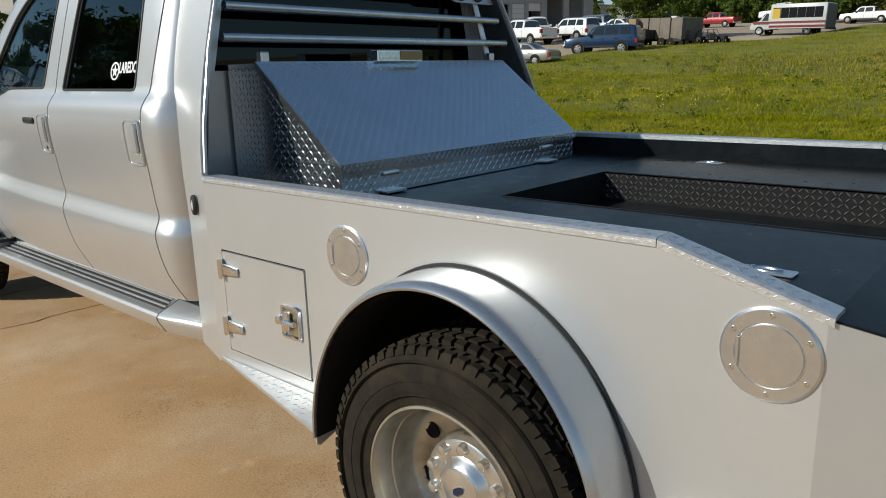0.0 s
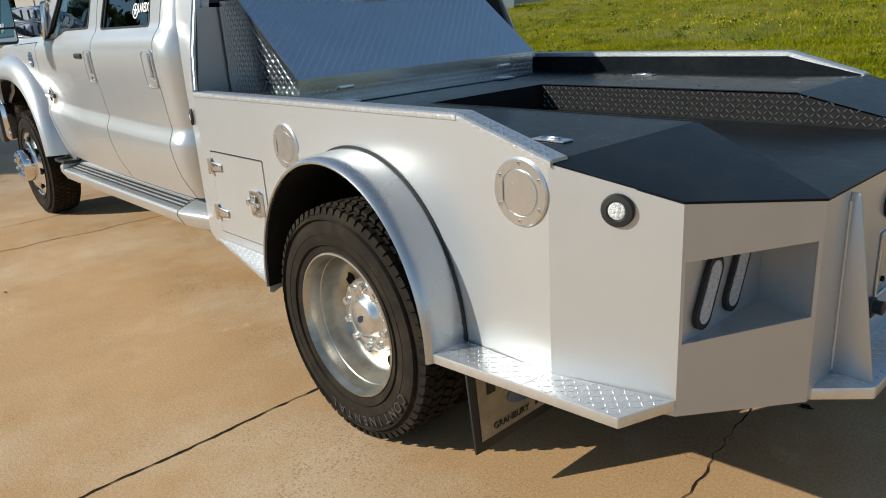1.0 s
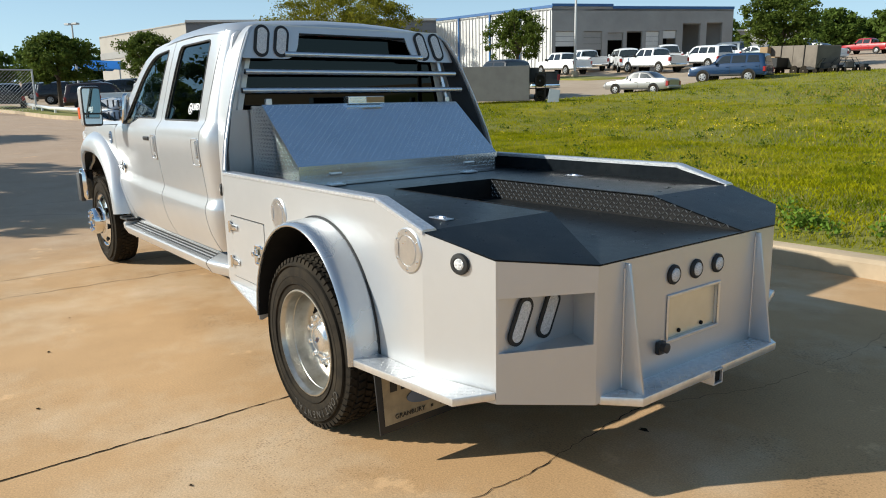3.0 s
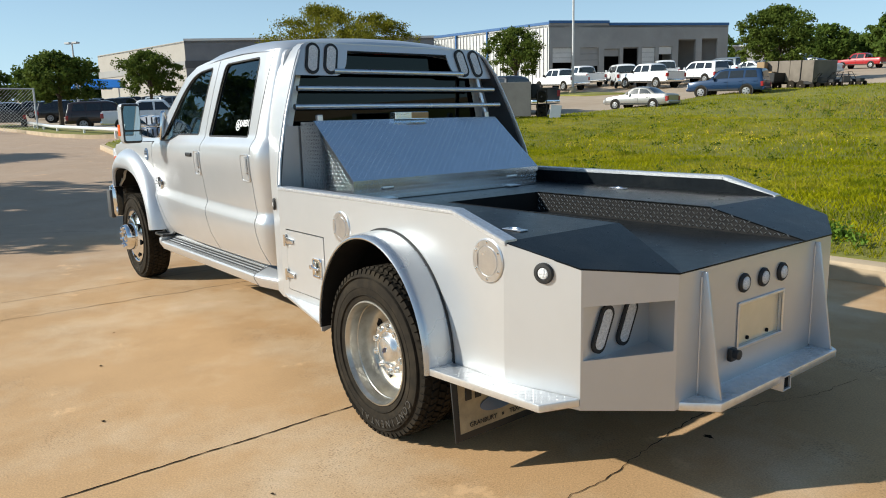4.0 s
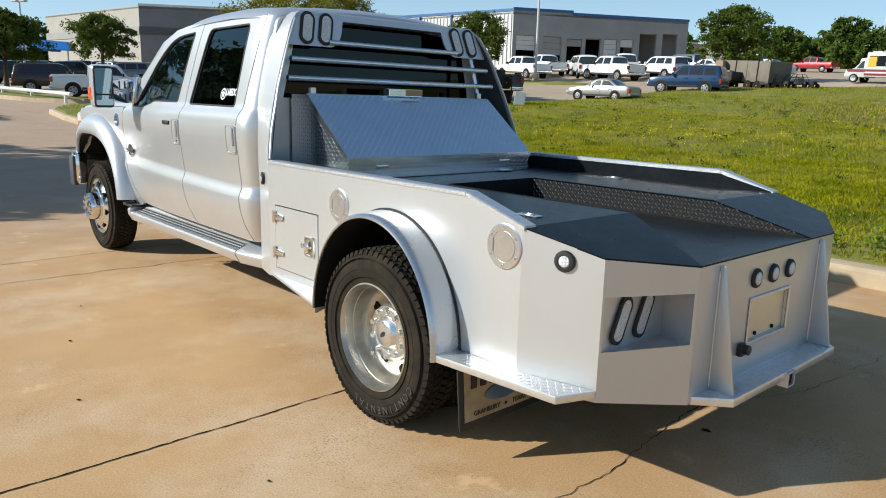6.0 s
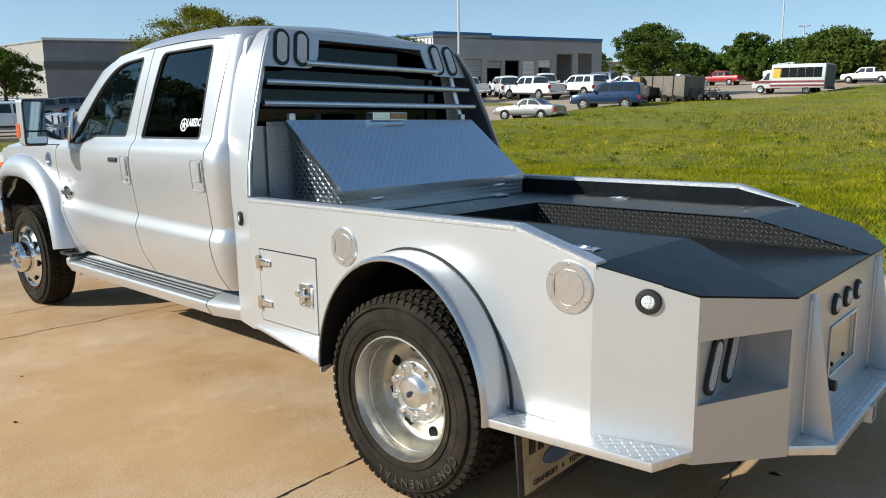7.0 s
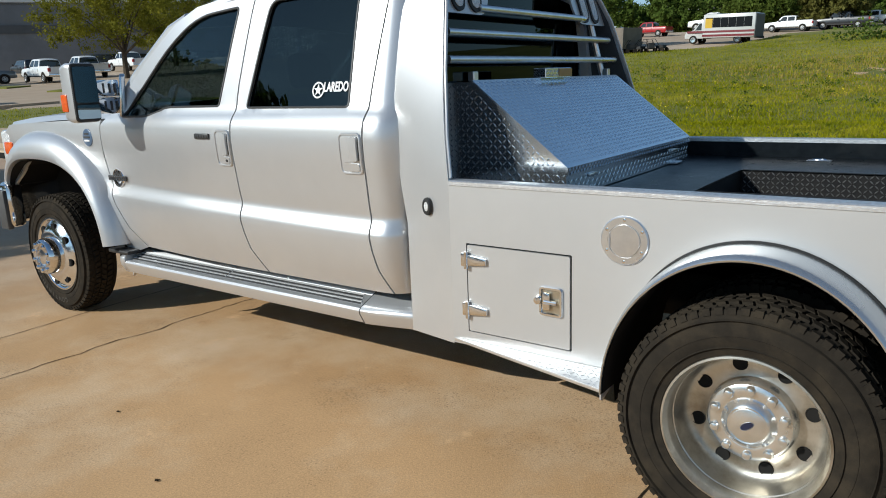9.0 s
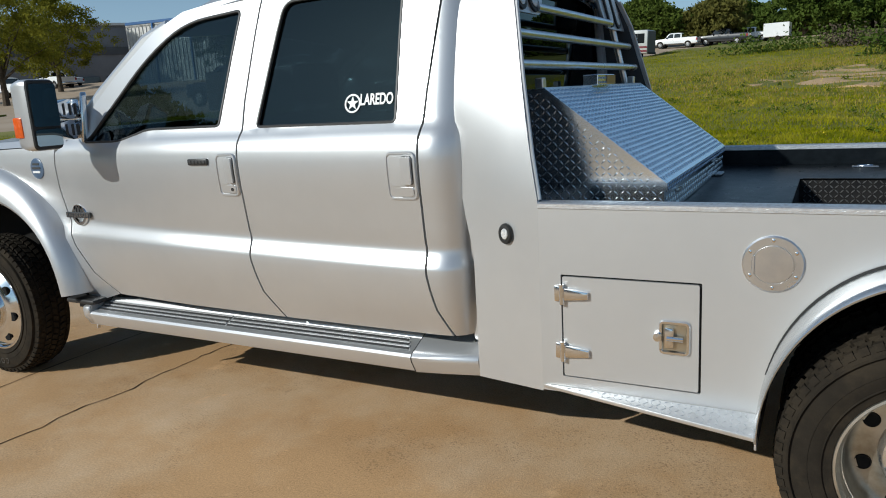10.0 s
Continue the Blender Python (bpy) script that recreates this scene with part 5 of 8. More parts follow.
def storage_door(f, s):
    d = skin("storage_door", rounded([(DOOR[0], DOOR[2]), (DOOR[1], DOOR[2]), (DOOR[1], DOOR[3]), (DOOR[0], DOOR[3])], 0.006), [], 0.15, lambda u, v: f((u, -0.002, v)), (0, 0.008 * s, 0), BEDPAINT, truck,
             "silver storage door, shut, with two hinges and a paddle latch")
    bm = bmesh.new()
    yb = 0.010
    bm.faces.new([bm.verts.new(f(p)) for p in ((DOOR[0] - 0.02, yb, DOOR[2] - 0.02), (DOOR[1] + 0.02, yb, DOOR[2] - 0.02), (DOOR[1] + 0.02, yb, DOOR[3] + 0.02), (DOOR[0] - 0.02, yb, DOOR[3] + 0.02))])
    part("door_gap", bm, GASKET, d)
    for z in (0.772, 0.578):
        bm = bmesh.new()
        xh = DOOR[0]
        prism(bm, [f((xh - 0.004, -0.012, z - 0.024)), f((xh - 0.026, -0.010, z - 0.026)), f((xh - 0.026, -0.010, z + 0.026)), f((xh - 0.004, -0.012, z + 0.024))], (0, 0.010 * s, 0), 0.003)
        prism(bm, [f((xh + 0.006, -0.016, z - 0.021)), f((xh + 0.088, -0.016, z - 0.012)), f((xh + 0.088, -0.016, z + 0.012)), f((xh + 0.006, -0.016, z + 0.021))], (0, 0.013 * s, 0), 0.004)
        tube(bm, [f((xh + 0.001, -0.014, z - 0.033)), f((xh + 0.001, -0.014, z + 0.033))], 0.0085, 10)
        part("hinge", bm, CHROME, d, "bright cast strap hinge")
    bm = bmesh.new()
    x0, x1, z0, z1 = -0.716, -0.636, 0.612, 0.708
    lp = rounded([(x0, z0), (x1, z0), (x1, z1), (x0, z1)], 0.01)
    la = rim_loop("latch", lp, lambda u, v: f((u, -0.006, v)), 0.007, CHROME, d, "chrome paddle latch")
    skin("latch_dish", lp, [], 0.2, lambda u, v: f((u, -0.0045, v)), (0, 0.002 * s, 0), BRASSY, la)
    bm = bmesh.new()
    prism(bm, [f((x0 + 0.012, -0.02, 0.630)), f((x0 + 0.040, -0.02, 0.632)), f((x0 + 0.040, -0.02, 0.692)), f((x0 + 0.012, -0.02, 0.695))], (0, 0.012 * s, 0), 0.004)
    tube(bm, [f((x0 + 0.02, -0.018, 0.661)), f((x1 - 0.012, -0.018, 0.661))], 0.008, 10)
    part("paddle", bm, CHROME, la)
    bm = lathe(bmesh.new(), [(0.0005, -0.022 * s), (0.013, -0.020 * s), (0.016, -0.010 * s), (0.017, 0)], 16, "y", f((x0 - 0.008, -0.002, 0.662)))
    part("lock", bm, CHROME, la)


both(storage_door)


def round_cover(f, s, x, z, r):
    bm = lathe(bmesh.new(), [(r, 0.001 * s), (r, -0.003 * s), (r - 0.004, -0.006 * s), (r * 0.70, -0.006 * s), (r * 0.685, -0.003 * s), (r * 0.66, -0.003 * s), (r * 0.645, -0.0075 * s), (0.0005, -0.0078 * s)], 44, "y", f((x, -0.001, z)))
    c = part("fuel_door", bm, ALU, truck, "round brushed aluminium fuel door with six screws")
    for k in range(6):
        a = 2 * math.pi * (k + 0.5) / 6
        part("screw", lathe(bmesh.new(), [(0.0055, -0.005 * s), (0.005, -0.0075 * s), (0.0005, -0.0085 * s)], 12, "y", f((x + r * 0.84 * math.cos(a), -0.001, z + r * 0.84 * math.sin(a)))), CHROME, c)
    part("lid_hinge", B(min(x - r * 0.64, x - r * 0.6), x - r * 0.58, f((0, -0.011, 0))[1] - 0.002, f((0, -0.011, 0))[1] + 0.002, z - 0.025, z + 0.025, 0.001), ALU, c)


def furniture(f, s):
    round_cover(f, s, -0.412, 0.905, 0.081)
    round_cover(f, s, 0.668, 0.890, 0.085)
    for (x, y, z), nrm in (((-1.236, 0.036, 0.954), (-0.33, -1, 0)), ((0.911, 0.045, 0.872), (0.29, -1, 0))):
        m = Matrix.Translation(f((x, y, z))) @ Vector((nrm[0], nrm[1] * s, 0)).to_track_quat("Z", "Y").to_matrix().to_4x4()
        if x < 0:
            m = m @ Matrix.Diagonal((0.72, 0.92, 1.0, 1.0))
        b = part("side_marker_lamp", lathe(bmesh.new(), [(0.0385, -0.004), (0.0385, 0.003), (0.035, 0.008), (0.024, 0.0095), (0.0205, 0.006)], 28, "z"), GASKET, truck, "round clear marker lamp in a black grommet")
        b.matrix_basis = m
        part("lens", lathe(bmesh.new(), [(0.021, 0.005), (0.0195, 0.008), (0.012, 0.0105), (0.0005, 0.0115)], 24, "z"), LENS, b)


both(furniture)


def oval(bm, h, r, d0, d1, n=10):
    """A stadium-shaped slab in the xy-plane, long along y."""
    lp = [(r * math.cos(a), h + r * math.sin(a)) for a in [math.pi * k / n for k in range(n + 1)]] + [(r * math.cos(a), -h + r * math.sin(a)) for a in [math.pi + math.pi * k / n for k in range(n + 1)]]
    prism(bm, [(x, y, d0) for x, y in lp], (0, 0, d1 - d0), 0.0)
    return bm


def oval_lamp(m, h, r, name="oval_lamp", label="clear oval lamp in a black grommet"):
    b = part(name, oval(bmesh.new(), h, r, -0.004, 0.007), GASKET, truck, label)
    b.matrix_basis = m
    part("lens", oval(bmesh.new(), h - 0.002, r * 0.66, 0.006, 0.009), LENS, b)
    return b


def rear_facing(p, turn):
    return Matrix.Translation(p) @ Matrix(((0, 0, 1, 0), (1, 0, 0, 0), (0, 1, 0, 0), (0, 0, 0, 1))) @ Matrix.Rotation(radians(turn), 4, "Z")


for s in (1, -1):
    f = (lambda p: p) if s == 1 else mirror_y
    for y in (0.198, 0.336):
        oval_lamp(rear_facing(f((1.0535, y, 0.667)), -24 * s), 0.054, 0.036)

# rear panel
PL = (0.832, 1.172, 0.497, 0.668)
rear = skin("rear_panel", [(0.417, 0.345), (2 * YC - 0.417, 0.345), (2 * YC - 0.417, deck_z(REAR) - 0.004), (0.417, deck_z(REAR) - 0.004)],
            [[(PL[0], PL[2]), (PL[1], PL[2]), (PL[1], PL[3]), (PL[0], PL[3])]], 0.2, lambda u, v: (REAR, u, v), (-0.012, 0, 0), BEDPAINT, truck, "silver rear panel with a plate recess")
part("plate_recess", B(1.196, 1.201, PL[0], PL[1], PL[2], PL[3]), PLATEBACK, rear, "polished recess for a number plate, empty")
bm = bmesh.new()
for y0, y1, z0, z1 in ((PL[0] - 0.012, PL[1] + 0.012, PL[3], PL[3] + 0.012), (PL[0] - 0.012, PL[1] + 0.012, PL[2] - 0.012, PL[2]), (PL[0] - 0.012, PL[0], PL[2], PL[3]), (PL[1], PL[1] + 0.012, PL[2], PL[3])):
    box(bm, REAR + 0.001, REAR + 0.008, y0, y1, z0, z1, 0.002)
part("recess_frame", bm, ALU, rear)
for y in (0.925, 1.08):
    part("plate_bolt", lathe(bmesh.new(), [(0.009, 1.200), (0.008, 1.208), (0.0005, 1.210)], 12, "x", (0, y, 0.516)), UNDER, rear)
for y in (0.855, 1.004, 1.155):
    b = part("rear_marker_lamp", lathe(bmesh.new(), [(0.039, -0.003), (0.039, 0.007), (0.033, 0.013), (0.028, 0.012), (0.027, 0.006)], 28, "z"), GASKET, truck, "round clear lamp in a black grommet")
    b.matrix_basis = rear_facing((REAR + 0.001, y, 0.757), 0)
    part("lens", lathe(bmesh.new(), [(0.028, 0.006), (0.026, 0.014), (0.016, 0.020), (0.0005, 0.022)], 24, "z"), LENS, b)
bm = B(REAR, REAR + 0.022, 0.757, 0.801, 0.455, 0.508, 0.007, 2)
lathe(bm, [(0.019, REAR + 0.02), (0.020, REAR + 0.042), (0.014, REAR + 0.045), (0.0005, REAR + 0.045)], 18, "x", (0, 0.779, 0.486))
part("trailer_socket", bm, BLACKPL, truck, "black trailer plug socket")
for y in (0.560, 1.448):
    bm = bmesh.new()
    prism(bm, [(REAR, y, 0.372), (1.312, y, 0.372), (REAR + 0.020, y, 0.846), (REAR, y, 0.846)], (0, 0.012, 0), 0.003)
    part("gusset", bm, BEDPAINT, truck, "triangular silver gusset plate")
    bm = bmesh.new()
    tube(bm, [(REAR + 0.002, y - 0.002, 0.38 + 0.0235 * k + 0.002 * math.sin(k * 2.1)) for k in range(20)], 0.0042, 6)
    part("weld_bead", bm, BEDPAINT, truck)
rs = [(REAR - 0.004, 0.440), (1.326, 0.545), (1.326, 1.475), (REAR - 0.004, 1.580)]
bm = bmesh.new()
prism(bm, [(x, y, 0.372) for x, y in rs], (0, 0, -0.034), 0.004)
rstep = part("rear_step", bm, STEPTREAD, truck, "tread-plate rear step")
treads("tread_pattern", [(1.222, 0.475), (1.318, 0.556), (1.318, 1.464), (1.222, 1.545)], lambda u, v: (u, v, 0.3722), (0, 0, 1), STEPTREAD, rstep, 0.0195, 0.0205, 0.0019)
bm = bmesh.new()
for y0, y1, z0, z1 in ((-0.032, -0.025, 0.312, 0.366), (0.025, 0.032, 0.312, 0.366), (-0.032, 0.032, 0.306, 0.313), (-0.032, 0.032, 0.363, 0.370)):
    box(bm, 1.10, 1.338, YC + y0, YC + y1, z0, z1, 0.001)
part("tow_receiver", bm, BEDPAINT, truck, "square steel tow receiver")
# A black block fills the tube and stands for the shade in its hole.
part("receiver_bore", B(1.12, 1.328, YC - 0.024, YC + 0.024, 0.314, 0.362), UNDER, truck)

# deck: a flat part either side of the hitch slot, sloping down at the back
SL0, SL1 = 0.665, 2 * YC - 0.665
for nm, f in (("near", lambda p: p), ("far", mirror_y)):
    bm = bmesh.new()
    e1 = 0.425 if nm == "near" else 0.665
    e0 = SL0
    flat = [(-1.385, 0.17, DZ), (-1.14, 0.07, DZ), (-1.10, 0.05, DZ), (-0.40, 0.05, DZ), (FOLD, 0.05, DZ), (FOLD, e0, DZ), (-0.40, e0, DZ), (-1.385, e0, DZ)]
    slope = [(FOLD, 0.004, DZ), (1.046, 0.088, deck_z(1.046)), (REAR + 0.002, 0.417, deck_z(REAR)), (REAR + 0.002, e1, deck_z(REAR)), (FOLD, e0, DZ)]
    for poly in (flat, slope):
        prism(bm, [f(p) for p in poly], (0, 0, -0.006))
    part("deck", bm, DECK, truck, "black textured deck plate", 15)
bm = bmesh.new()
prism(bm, [(-1.385, SL0, DZ), (-0.40, SL0, DZ), (-0.40, SL1, DZ), (-1.385, SL1, DZ)], (0, 0, -0.006))
part("deck", bm, DECK, truck, "black textured deck plate", 15)
SFZ = deck_z(REAR) - 0.001
bm = bmesh.new()
prism(bm, [(-0.42, 0.42, SFZ), (REAR, 0.42, SFZ), (REAR, 1.603, SFZ), (-0.42, 1.603, SFZ)], (0, 0, -0.006))
part("slot_floor", bm, DECK, truck, "black floor of the hitch slot")
for nm, ya, yb in (("far", SL1, SL1), ("near", SL0, 0.425)):
    w3 = [(-0.40, ya, SFZ), (-0.40, ya, DZ - 0.001), (FOLD, ya, DZ - 0.001), (REAR - 0.004, yb, SFZ)]
    bm = bmesh.new()
    prism(bm, [w3[0], w3[1], w3[2], (FOLD, ya, SFZ)], (0, 0.004 if nm == "far" else -0.004, 0))
    prism(bm, [(FOLD, ya, SFZ), w3[2], w3[3]], (0, 0.004 if nm == "far" else -0.004, 0))
    wl = part("slot_wall", bm, DARKTREAD, truck, "black-coated tread-plate slot wall")
    if nm == "far":
        treads("tread_pattern", [(-0.39, SFZ + 0.004), (-0.39, DZ - 0.004), (FOLD, DZ - 0.004), (REAR - 0.04, SFZ + 0.006)], lambda u, v: (u, SL1 - 0.0005, v), (0, -1, 0), TREADLUG, wl, 0.0205, 0.024, 0.0030)
bm = bmesh.new()
prism(bm, [(-0.40, SL0, SFZ), (-0.40, SL1, SFZ), (-0.40, SL1, DZ - 0.006), (-0.40, SL0, DZ - 0.006)], (-0.004, 0, 0))
part("slot_front_wall", bm, UNDER, truck)
for f in (lambda p: p, mirror_y):
    bm = bmesh.new()
    prism(bm, [f(p) for p in [(-0.39, SL0 - 0.004, DZ + 0.0005), (FOLD, SL0 - 0.004, DZ + 0.0005), (FOLD, SL0 + 0.001, DZ + 0.0005), (-0.39, SL0 + 0.001, DZ + 0.0005)]], (0, 0, 0.002))
    part("slot_edge_strip", bm, DARKTREAD, truck)
# flush pull plates on the deck
for x, y in ((0.585, 0.220), (-0.14, 1.80)):
    c = part("tie_down", B(x - 0.055, x + 0.055, y - 0.022, y + 0.022, DZ + 0.0005, DZ + 0.006, 0.002), ALU, truck, "bright flush tie-down plate")
    part("ring", tube(bmesh.new(), [(x + 0.03 * math.cos(t), y + 0.014 * math.sin(t), DZ + 0.008) for t in [2 * math.pi * k / 12 for k in range(13)]], 0.003, 6), CHROME, c)
part("bed_underside", B(-1.35, 1.03, 0.45, 1.57, 0.70, 0.74), UNDER, truck)

# mud flaps
for f, s in ((lambda p: p, 1), (mirror_y, -1)):
    bm = bmesh.new()
    prism(bm, [f(p) for p in [(0.522, -0.078, 0.3815), (0.534, -0.066, 0.123), (0.534, 0.43, 0.131), (0.522, 0.44, 0.3815)]], (-0.008, 0, 0), 0.002)
    fp = part("mud_flap", bm, GASKET, truck, "black mud flap with a tan lettered panel")
    if s == 1:
        part("flap_panel", prism(bmesh.new(), [(0.5235, -0.048, 0.372), (0.5355, -0.044, 0.158), (0.5355, 0.396, 0.164), (0.5235, 0.396, 0.372)], (0.002, 0, 0)), FLAPTAN, fp)
        lettering("flap_word", "GRANBURY", 0.0285, rear_facing((0.5386, 0.078, 0.185), 0), INK, fp)
        lettering("flap_word", "TEXAS", 0.0285, rear_facing((0.5386, 0.268, 0.185), 0), INK, fp)
        part("flap_dot", B(0.5370, 0.5392, 0.183, 0.194, 0.180, 0.191), INK, fp)
        for k in range(7):
            part("flap_bar", B(0.5300, 0.5345, -0.012 + 0.052 * k, 0.019 + 0.052 * k, 0.293, 0.358), INK, fp)
        bm = bmesh.new()
        prism(bm, [(0.5335, 0.173 + 0.109 * math.cos(t), 0.249 + 0.036 * math.sin(t)) for t in [2 * math.pi * k / 28 for k in range(28)]], (0.0035, 0, 0))
        part("flap_oval", bm, BADGEBLUE, fp, "plain blue oval")

# ---- headache rack ----


def rack_x(z):
    return -1.140 - 0.215 * (z - 1.07)


_lean = smooth_of([(0.40, 0.0), (1.07, 0.0), (1.20, 0.018), (1.35, 0.055), (1.72, 0.205), (1.80, 0.245), (1.86, 0.285), (1.89, 0.33)])


def rack_side_surf(f):
    return lambda x, z: f((x, max(0.0, (-1.105 - x)) * 0.345 * (1 - 0.92 * max(0.0, min(1, (z - 1.1) / 0.6))) + _lean(z), z))


RSIDE = [(-1.105, 0.425), (-1.105, 1.045), (-1.106, 1.075), (-1.245, 1.72), (-1.288, 1.84), (-1.322, 1.885), (-1.40, 1.89), (-1.455, 1.80), (-1.455, 1.2), (-1.42, 1.0), (-1.39, 0.86), (-1.39, 0.40)]
for f, s in ((lambda p: p, 1), (mirror_y, -1)):
    skin("rack_side", RSIDE, [], 0.07, rack_side_surf(f), (0, 0.022 * s, 0), BEDPAINT, truck, "silver headache rack side plate")
    lining = [(x - 0.012, z) for x, z in RSIDE[1:5]] + [(-1.335, 1.87), (-1.383, 1.875), (-1.386, 1.2), (-1.386, 1.0)]
    skin("rack_lining", lining, [], 0.12, lambda x, z, f=f, s=s: Vector(rack_side_surf(f)(x, z)) + Vector((0, 0.024 * s, 0)), (0, 0.003 * s, 0), GREYCOAT, truck, "dark grey inner face of the rack side")
    bm = bmesh.new()
    tube(bm, [Vector(rack_side_surf(f)(x + 0.004, z)) + Vector((0, 0.012 * s, 0)) for x, z in ((-1.106, 1.075), (-1.137, 1.22), (-1.191, 1.47), (-1.245, 1.72), (-1.288, 1.84))], 0.007, 8)
    part("rack_edge", bm, BEDPAINT, truck)
    # return flange towards the middle
    bm = bmesh.new()
    pts = [Vector(rack_side_surf(f)(x, z)) for x, z in ((-1.106, 1.0), (-1.106, 1.075), (-1.191, 1.47), (-1.245, 1.72))]
    for a, b in zip(pts, pts[1:]):
        bm.faces.new([bm.verts.new(p) for p in (a, b, b + Vector((-0.012, 0.024 * s, 0)), a + Vector((-0.012, 0.024 * s, 0)))])
    part("rack_flange", bm, GREYCOAT, truck)
RT = 1.892
plate = rounded([(0.235, 1.695), (0.30, RT - 0.02), (0.36, RT), (2 * YC - 0.36, RT), (2 * YC - 0.30, RT - 0.02), (2 * YC - 0.235, 1.695), (1.475, 1.695), (1.425, 1.755), (1.40, 1.848), (0.62, 1.848), (0.595, 1.755), (0.545, 1.695)],
                [0.01, 0.03, 0.03, 0.03, 0.03, 0.01, 0.05, 0.03, 0.01, 0.01, 0.03, 0.05])
rp = skin("rack_top_plate", plate, [], 0.12, lambda u, v: (rack_x(v), u, v), (-0.012, 0, 0), BEDPAINT, truck, "silver rack top plate with four oval lamps")
part("rack_top_cap", prism(bmesh.new(), [(rack_x(RT) - 0.10, 0.33, RT - 0.006), (rack_x(RT) + 0.002, 0.33, RT - 0.006), (rack_x(RT) + 0.002, 0.36, RT + 0.002), (rack_x(RT) - 0.10, 0.36, RT + 0.002)], (0, 2 * (YC - 0.345), 0)), BEDPAINT, rp)
part("window_edge", B(rack_x(1.848) - 0.03, rack_x(1.848) + 0.003, 0.62, 1.40, 1.840, 1.850, 0.002), GASKET, rp)
LEANM = Matrix.Rotation(radians(-12), 4, "X")
for y, t in ((0.368, -13), (0.492, -13), (2 * YC - 0.492, 13), (2 * YC - 0.368, 13)):
    oval_lamp(rear_facing((rack_x(1.795) + 0.002, y, 1.795), 0) @ LEANM @ Matrix.Rotation(radians(t), 4, "Z"), 0.051, 0.045, "rack_lamp")
for z, y0 in ((1.722, 0.50), (1.617, 0.235), (1.510, 0.20)):
    part("rack_bar", tube(bmesh.new(), [(rack_x(z) + 0.004, y0, z), (rack_x(z) + 0.004, 2 * YC - y0, z)], 0.0165, 12), ALU, truck, "round aluminium rack bar")
for s in (1, -1):
    f = (lambda p: p) if s == 1 else mirror_y
    if s < 0:
        part("rack_upright", tube(bmesh.new(), [f((rack_x(1.72) - 0.03, 0.35, 1.72)), f((rack_x(1.44) - 0.03, 0.31, 1.42))], 0.016, 10), ALU, truck)
    bm = B(-1.228, -1.196, f((0, 0.348, 0))[1] - 0.018, f((0, 0.348, 0))[1] + 0.018, 1.424, 1.462, 0.004)
    part("rack_tab", bm, ALU, truck)
part("bulkhead", B(-1.384, -1.376, 0.15, 2 * YC - 0.15, 0.90, 1.40), BEDPAINT, truck, "silver bulkhead behind the cab")

# ---- the tool box on the deck ----
tb = empty("tool_box", "tread-plate aluminium tool box with sloping lid on the deck", "tool box")
Y0, Y1 = 0.297, 1.727
SEC = [(-1.360, DZ + 0.004), (-1.360, 1.421), (-1.180, 1.421), (-0.768, 1.092), (-0.768, 1.068), (-0.768, DZ + 0.004)]
bm = bmesh.new()
prism(bm, [(x, Y0, z) for x, z in SEC], (0, Y1 - Y0, 0), 0.0)
body = part("body", bm, TREAD, tb, "", 20)
treads("tread_pattern", [(-1.35, DZ + 0.01), (-1.35, 1.405), (-1.185, 1.405), (-0.80, 1.085), (-0.78, 1.06), (-0.78, DZ + 0.01)], lambda u, v: (u, Y0 - 0.0003, v), (0, -1, 0), TREAD, body, 0.0215, 0.0235, 0.0014)
treads("tread_pattern", [(Y0 + 0.01, DZ + 0.01), (Y1 - 0.01, DZ + 0.01), (Y1 - 0.01, 1.055), (Y0 + 0.01, 1.055)], lambda u, v: (-0.7677, u, v), (1, 0, 0), TREAD, body, 0.0215, 0.0235, 0.0016)
LA, LB = Vector((-1.182, 0, 1.424)), Vector((-0.762, 0, 1.089))
LD = (LB - LA)
LN = Vector((-LD.z, 0, LD.x)).normalized()
bm = bmesh.new()
prism(bm, [LA + Vector((0, Y0 - 0.006, 0)), LB + Vector((0, Y0 - 0.006, 0)), LB + Vector((0, Y1 + 0.006, 0)), LA + Vector((0, Y1 + 0.006, 0))], LN * 0.004)
prism(bm, [LB + Vector((0.0, Y0 - 0.006, 0.003)), LB + Vector((0, Y1 + 0.006, 0.003)), LB + Vector((0, Y1 + 0.006, -0.026)), LB + Vector((0, Y0 - 0.006, -0.026))], (0.004, 0, 0))
for y in (Y0 - 0.0065, Y1 + 0.0025):
    prism(bm, [LA + Vector((0, y, 0)), LB + Vector((0, y, 0)), LB + Vector((0, y, -0.02)), LA + Vector((-0.01, y, -0.022))], (0, 0.004, 0))
treads("tread_pattern", [(Y0 + 0.004, 1.063), (Y1 - 0.004, 1.063), (Y1 - 0.004, 1.092), (Y0 + 0.004, 1.092)], lambda u, v: (LB.x + 0.0042, u, v), (1, 0, 0), TREAD, body, 0.0145, 0.0175, 0.0016)
part("fold_line", B(-1.36, -0.77, Y0 - 0.0035, Y0 + 0.001, 1.086, 1.092), TREAD, body)
lid = part("lid", bm, TREAD, tb, "sloping tread-plate lid, shut", 20)
ln = LD.length
treads("tread_pattern", [(0.01, Y0 + 0.002), (ln - 0.008, Y0 + 0.002), (ln - 0.008, Y1 - 0.002), (0.01, Y1 - 0.002)], lambda u, v: LA + LD * (u / ln) + LN * 0.0042 + Vector((0, v, 0)), LN, TREAD, lid, 0.0215, 0.0255, 0.0017)
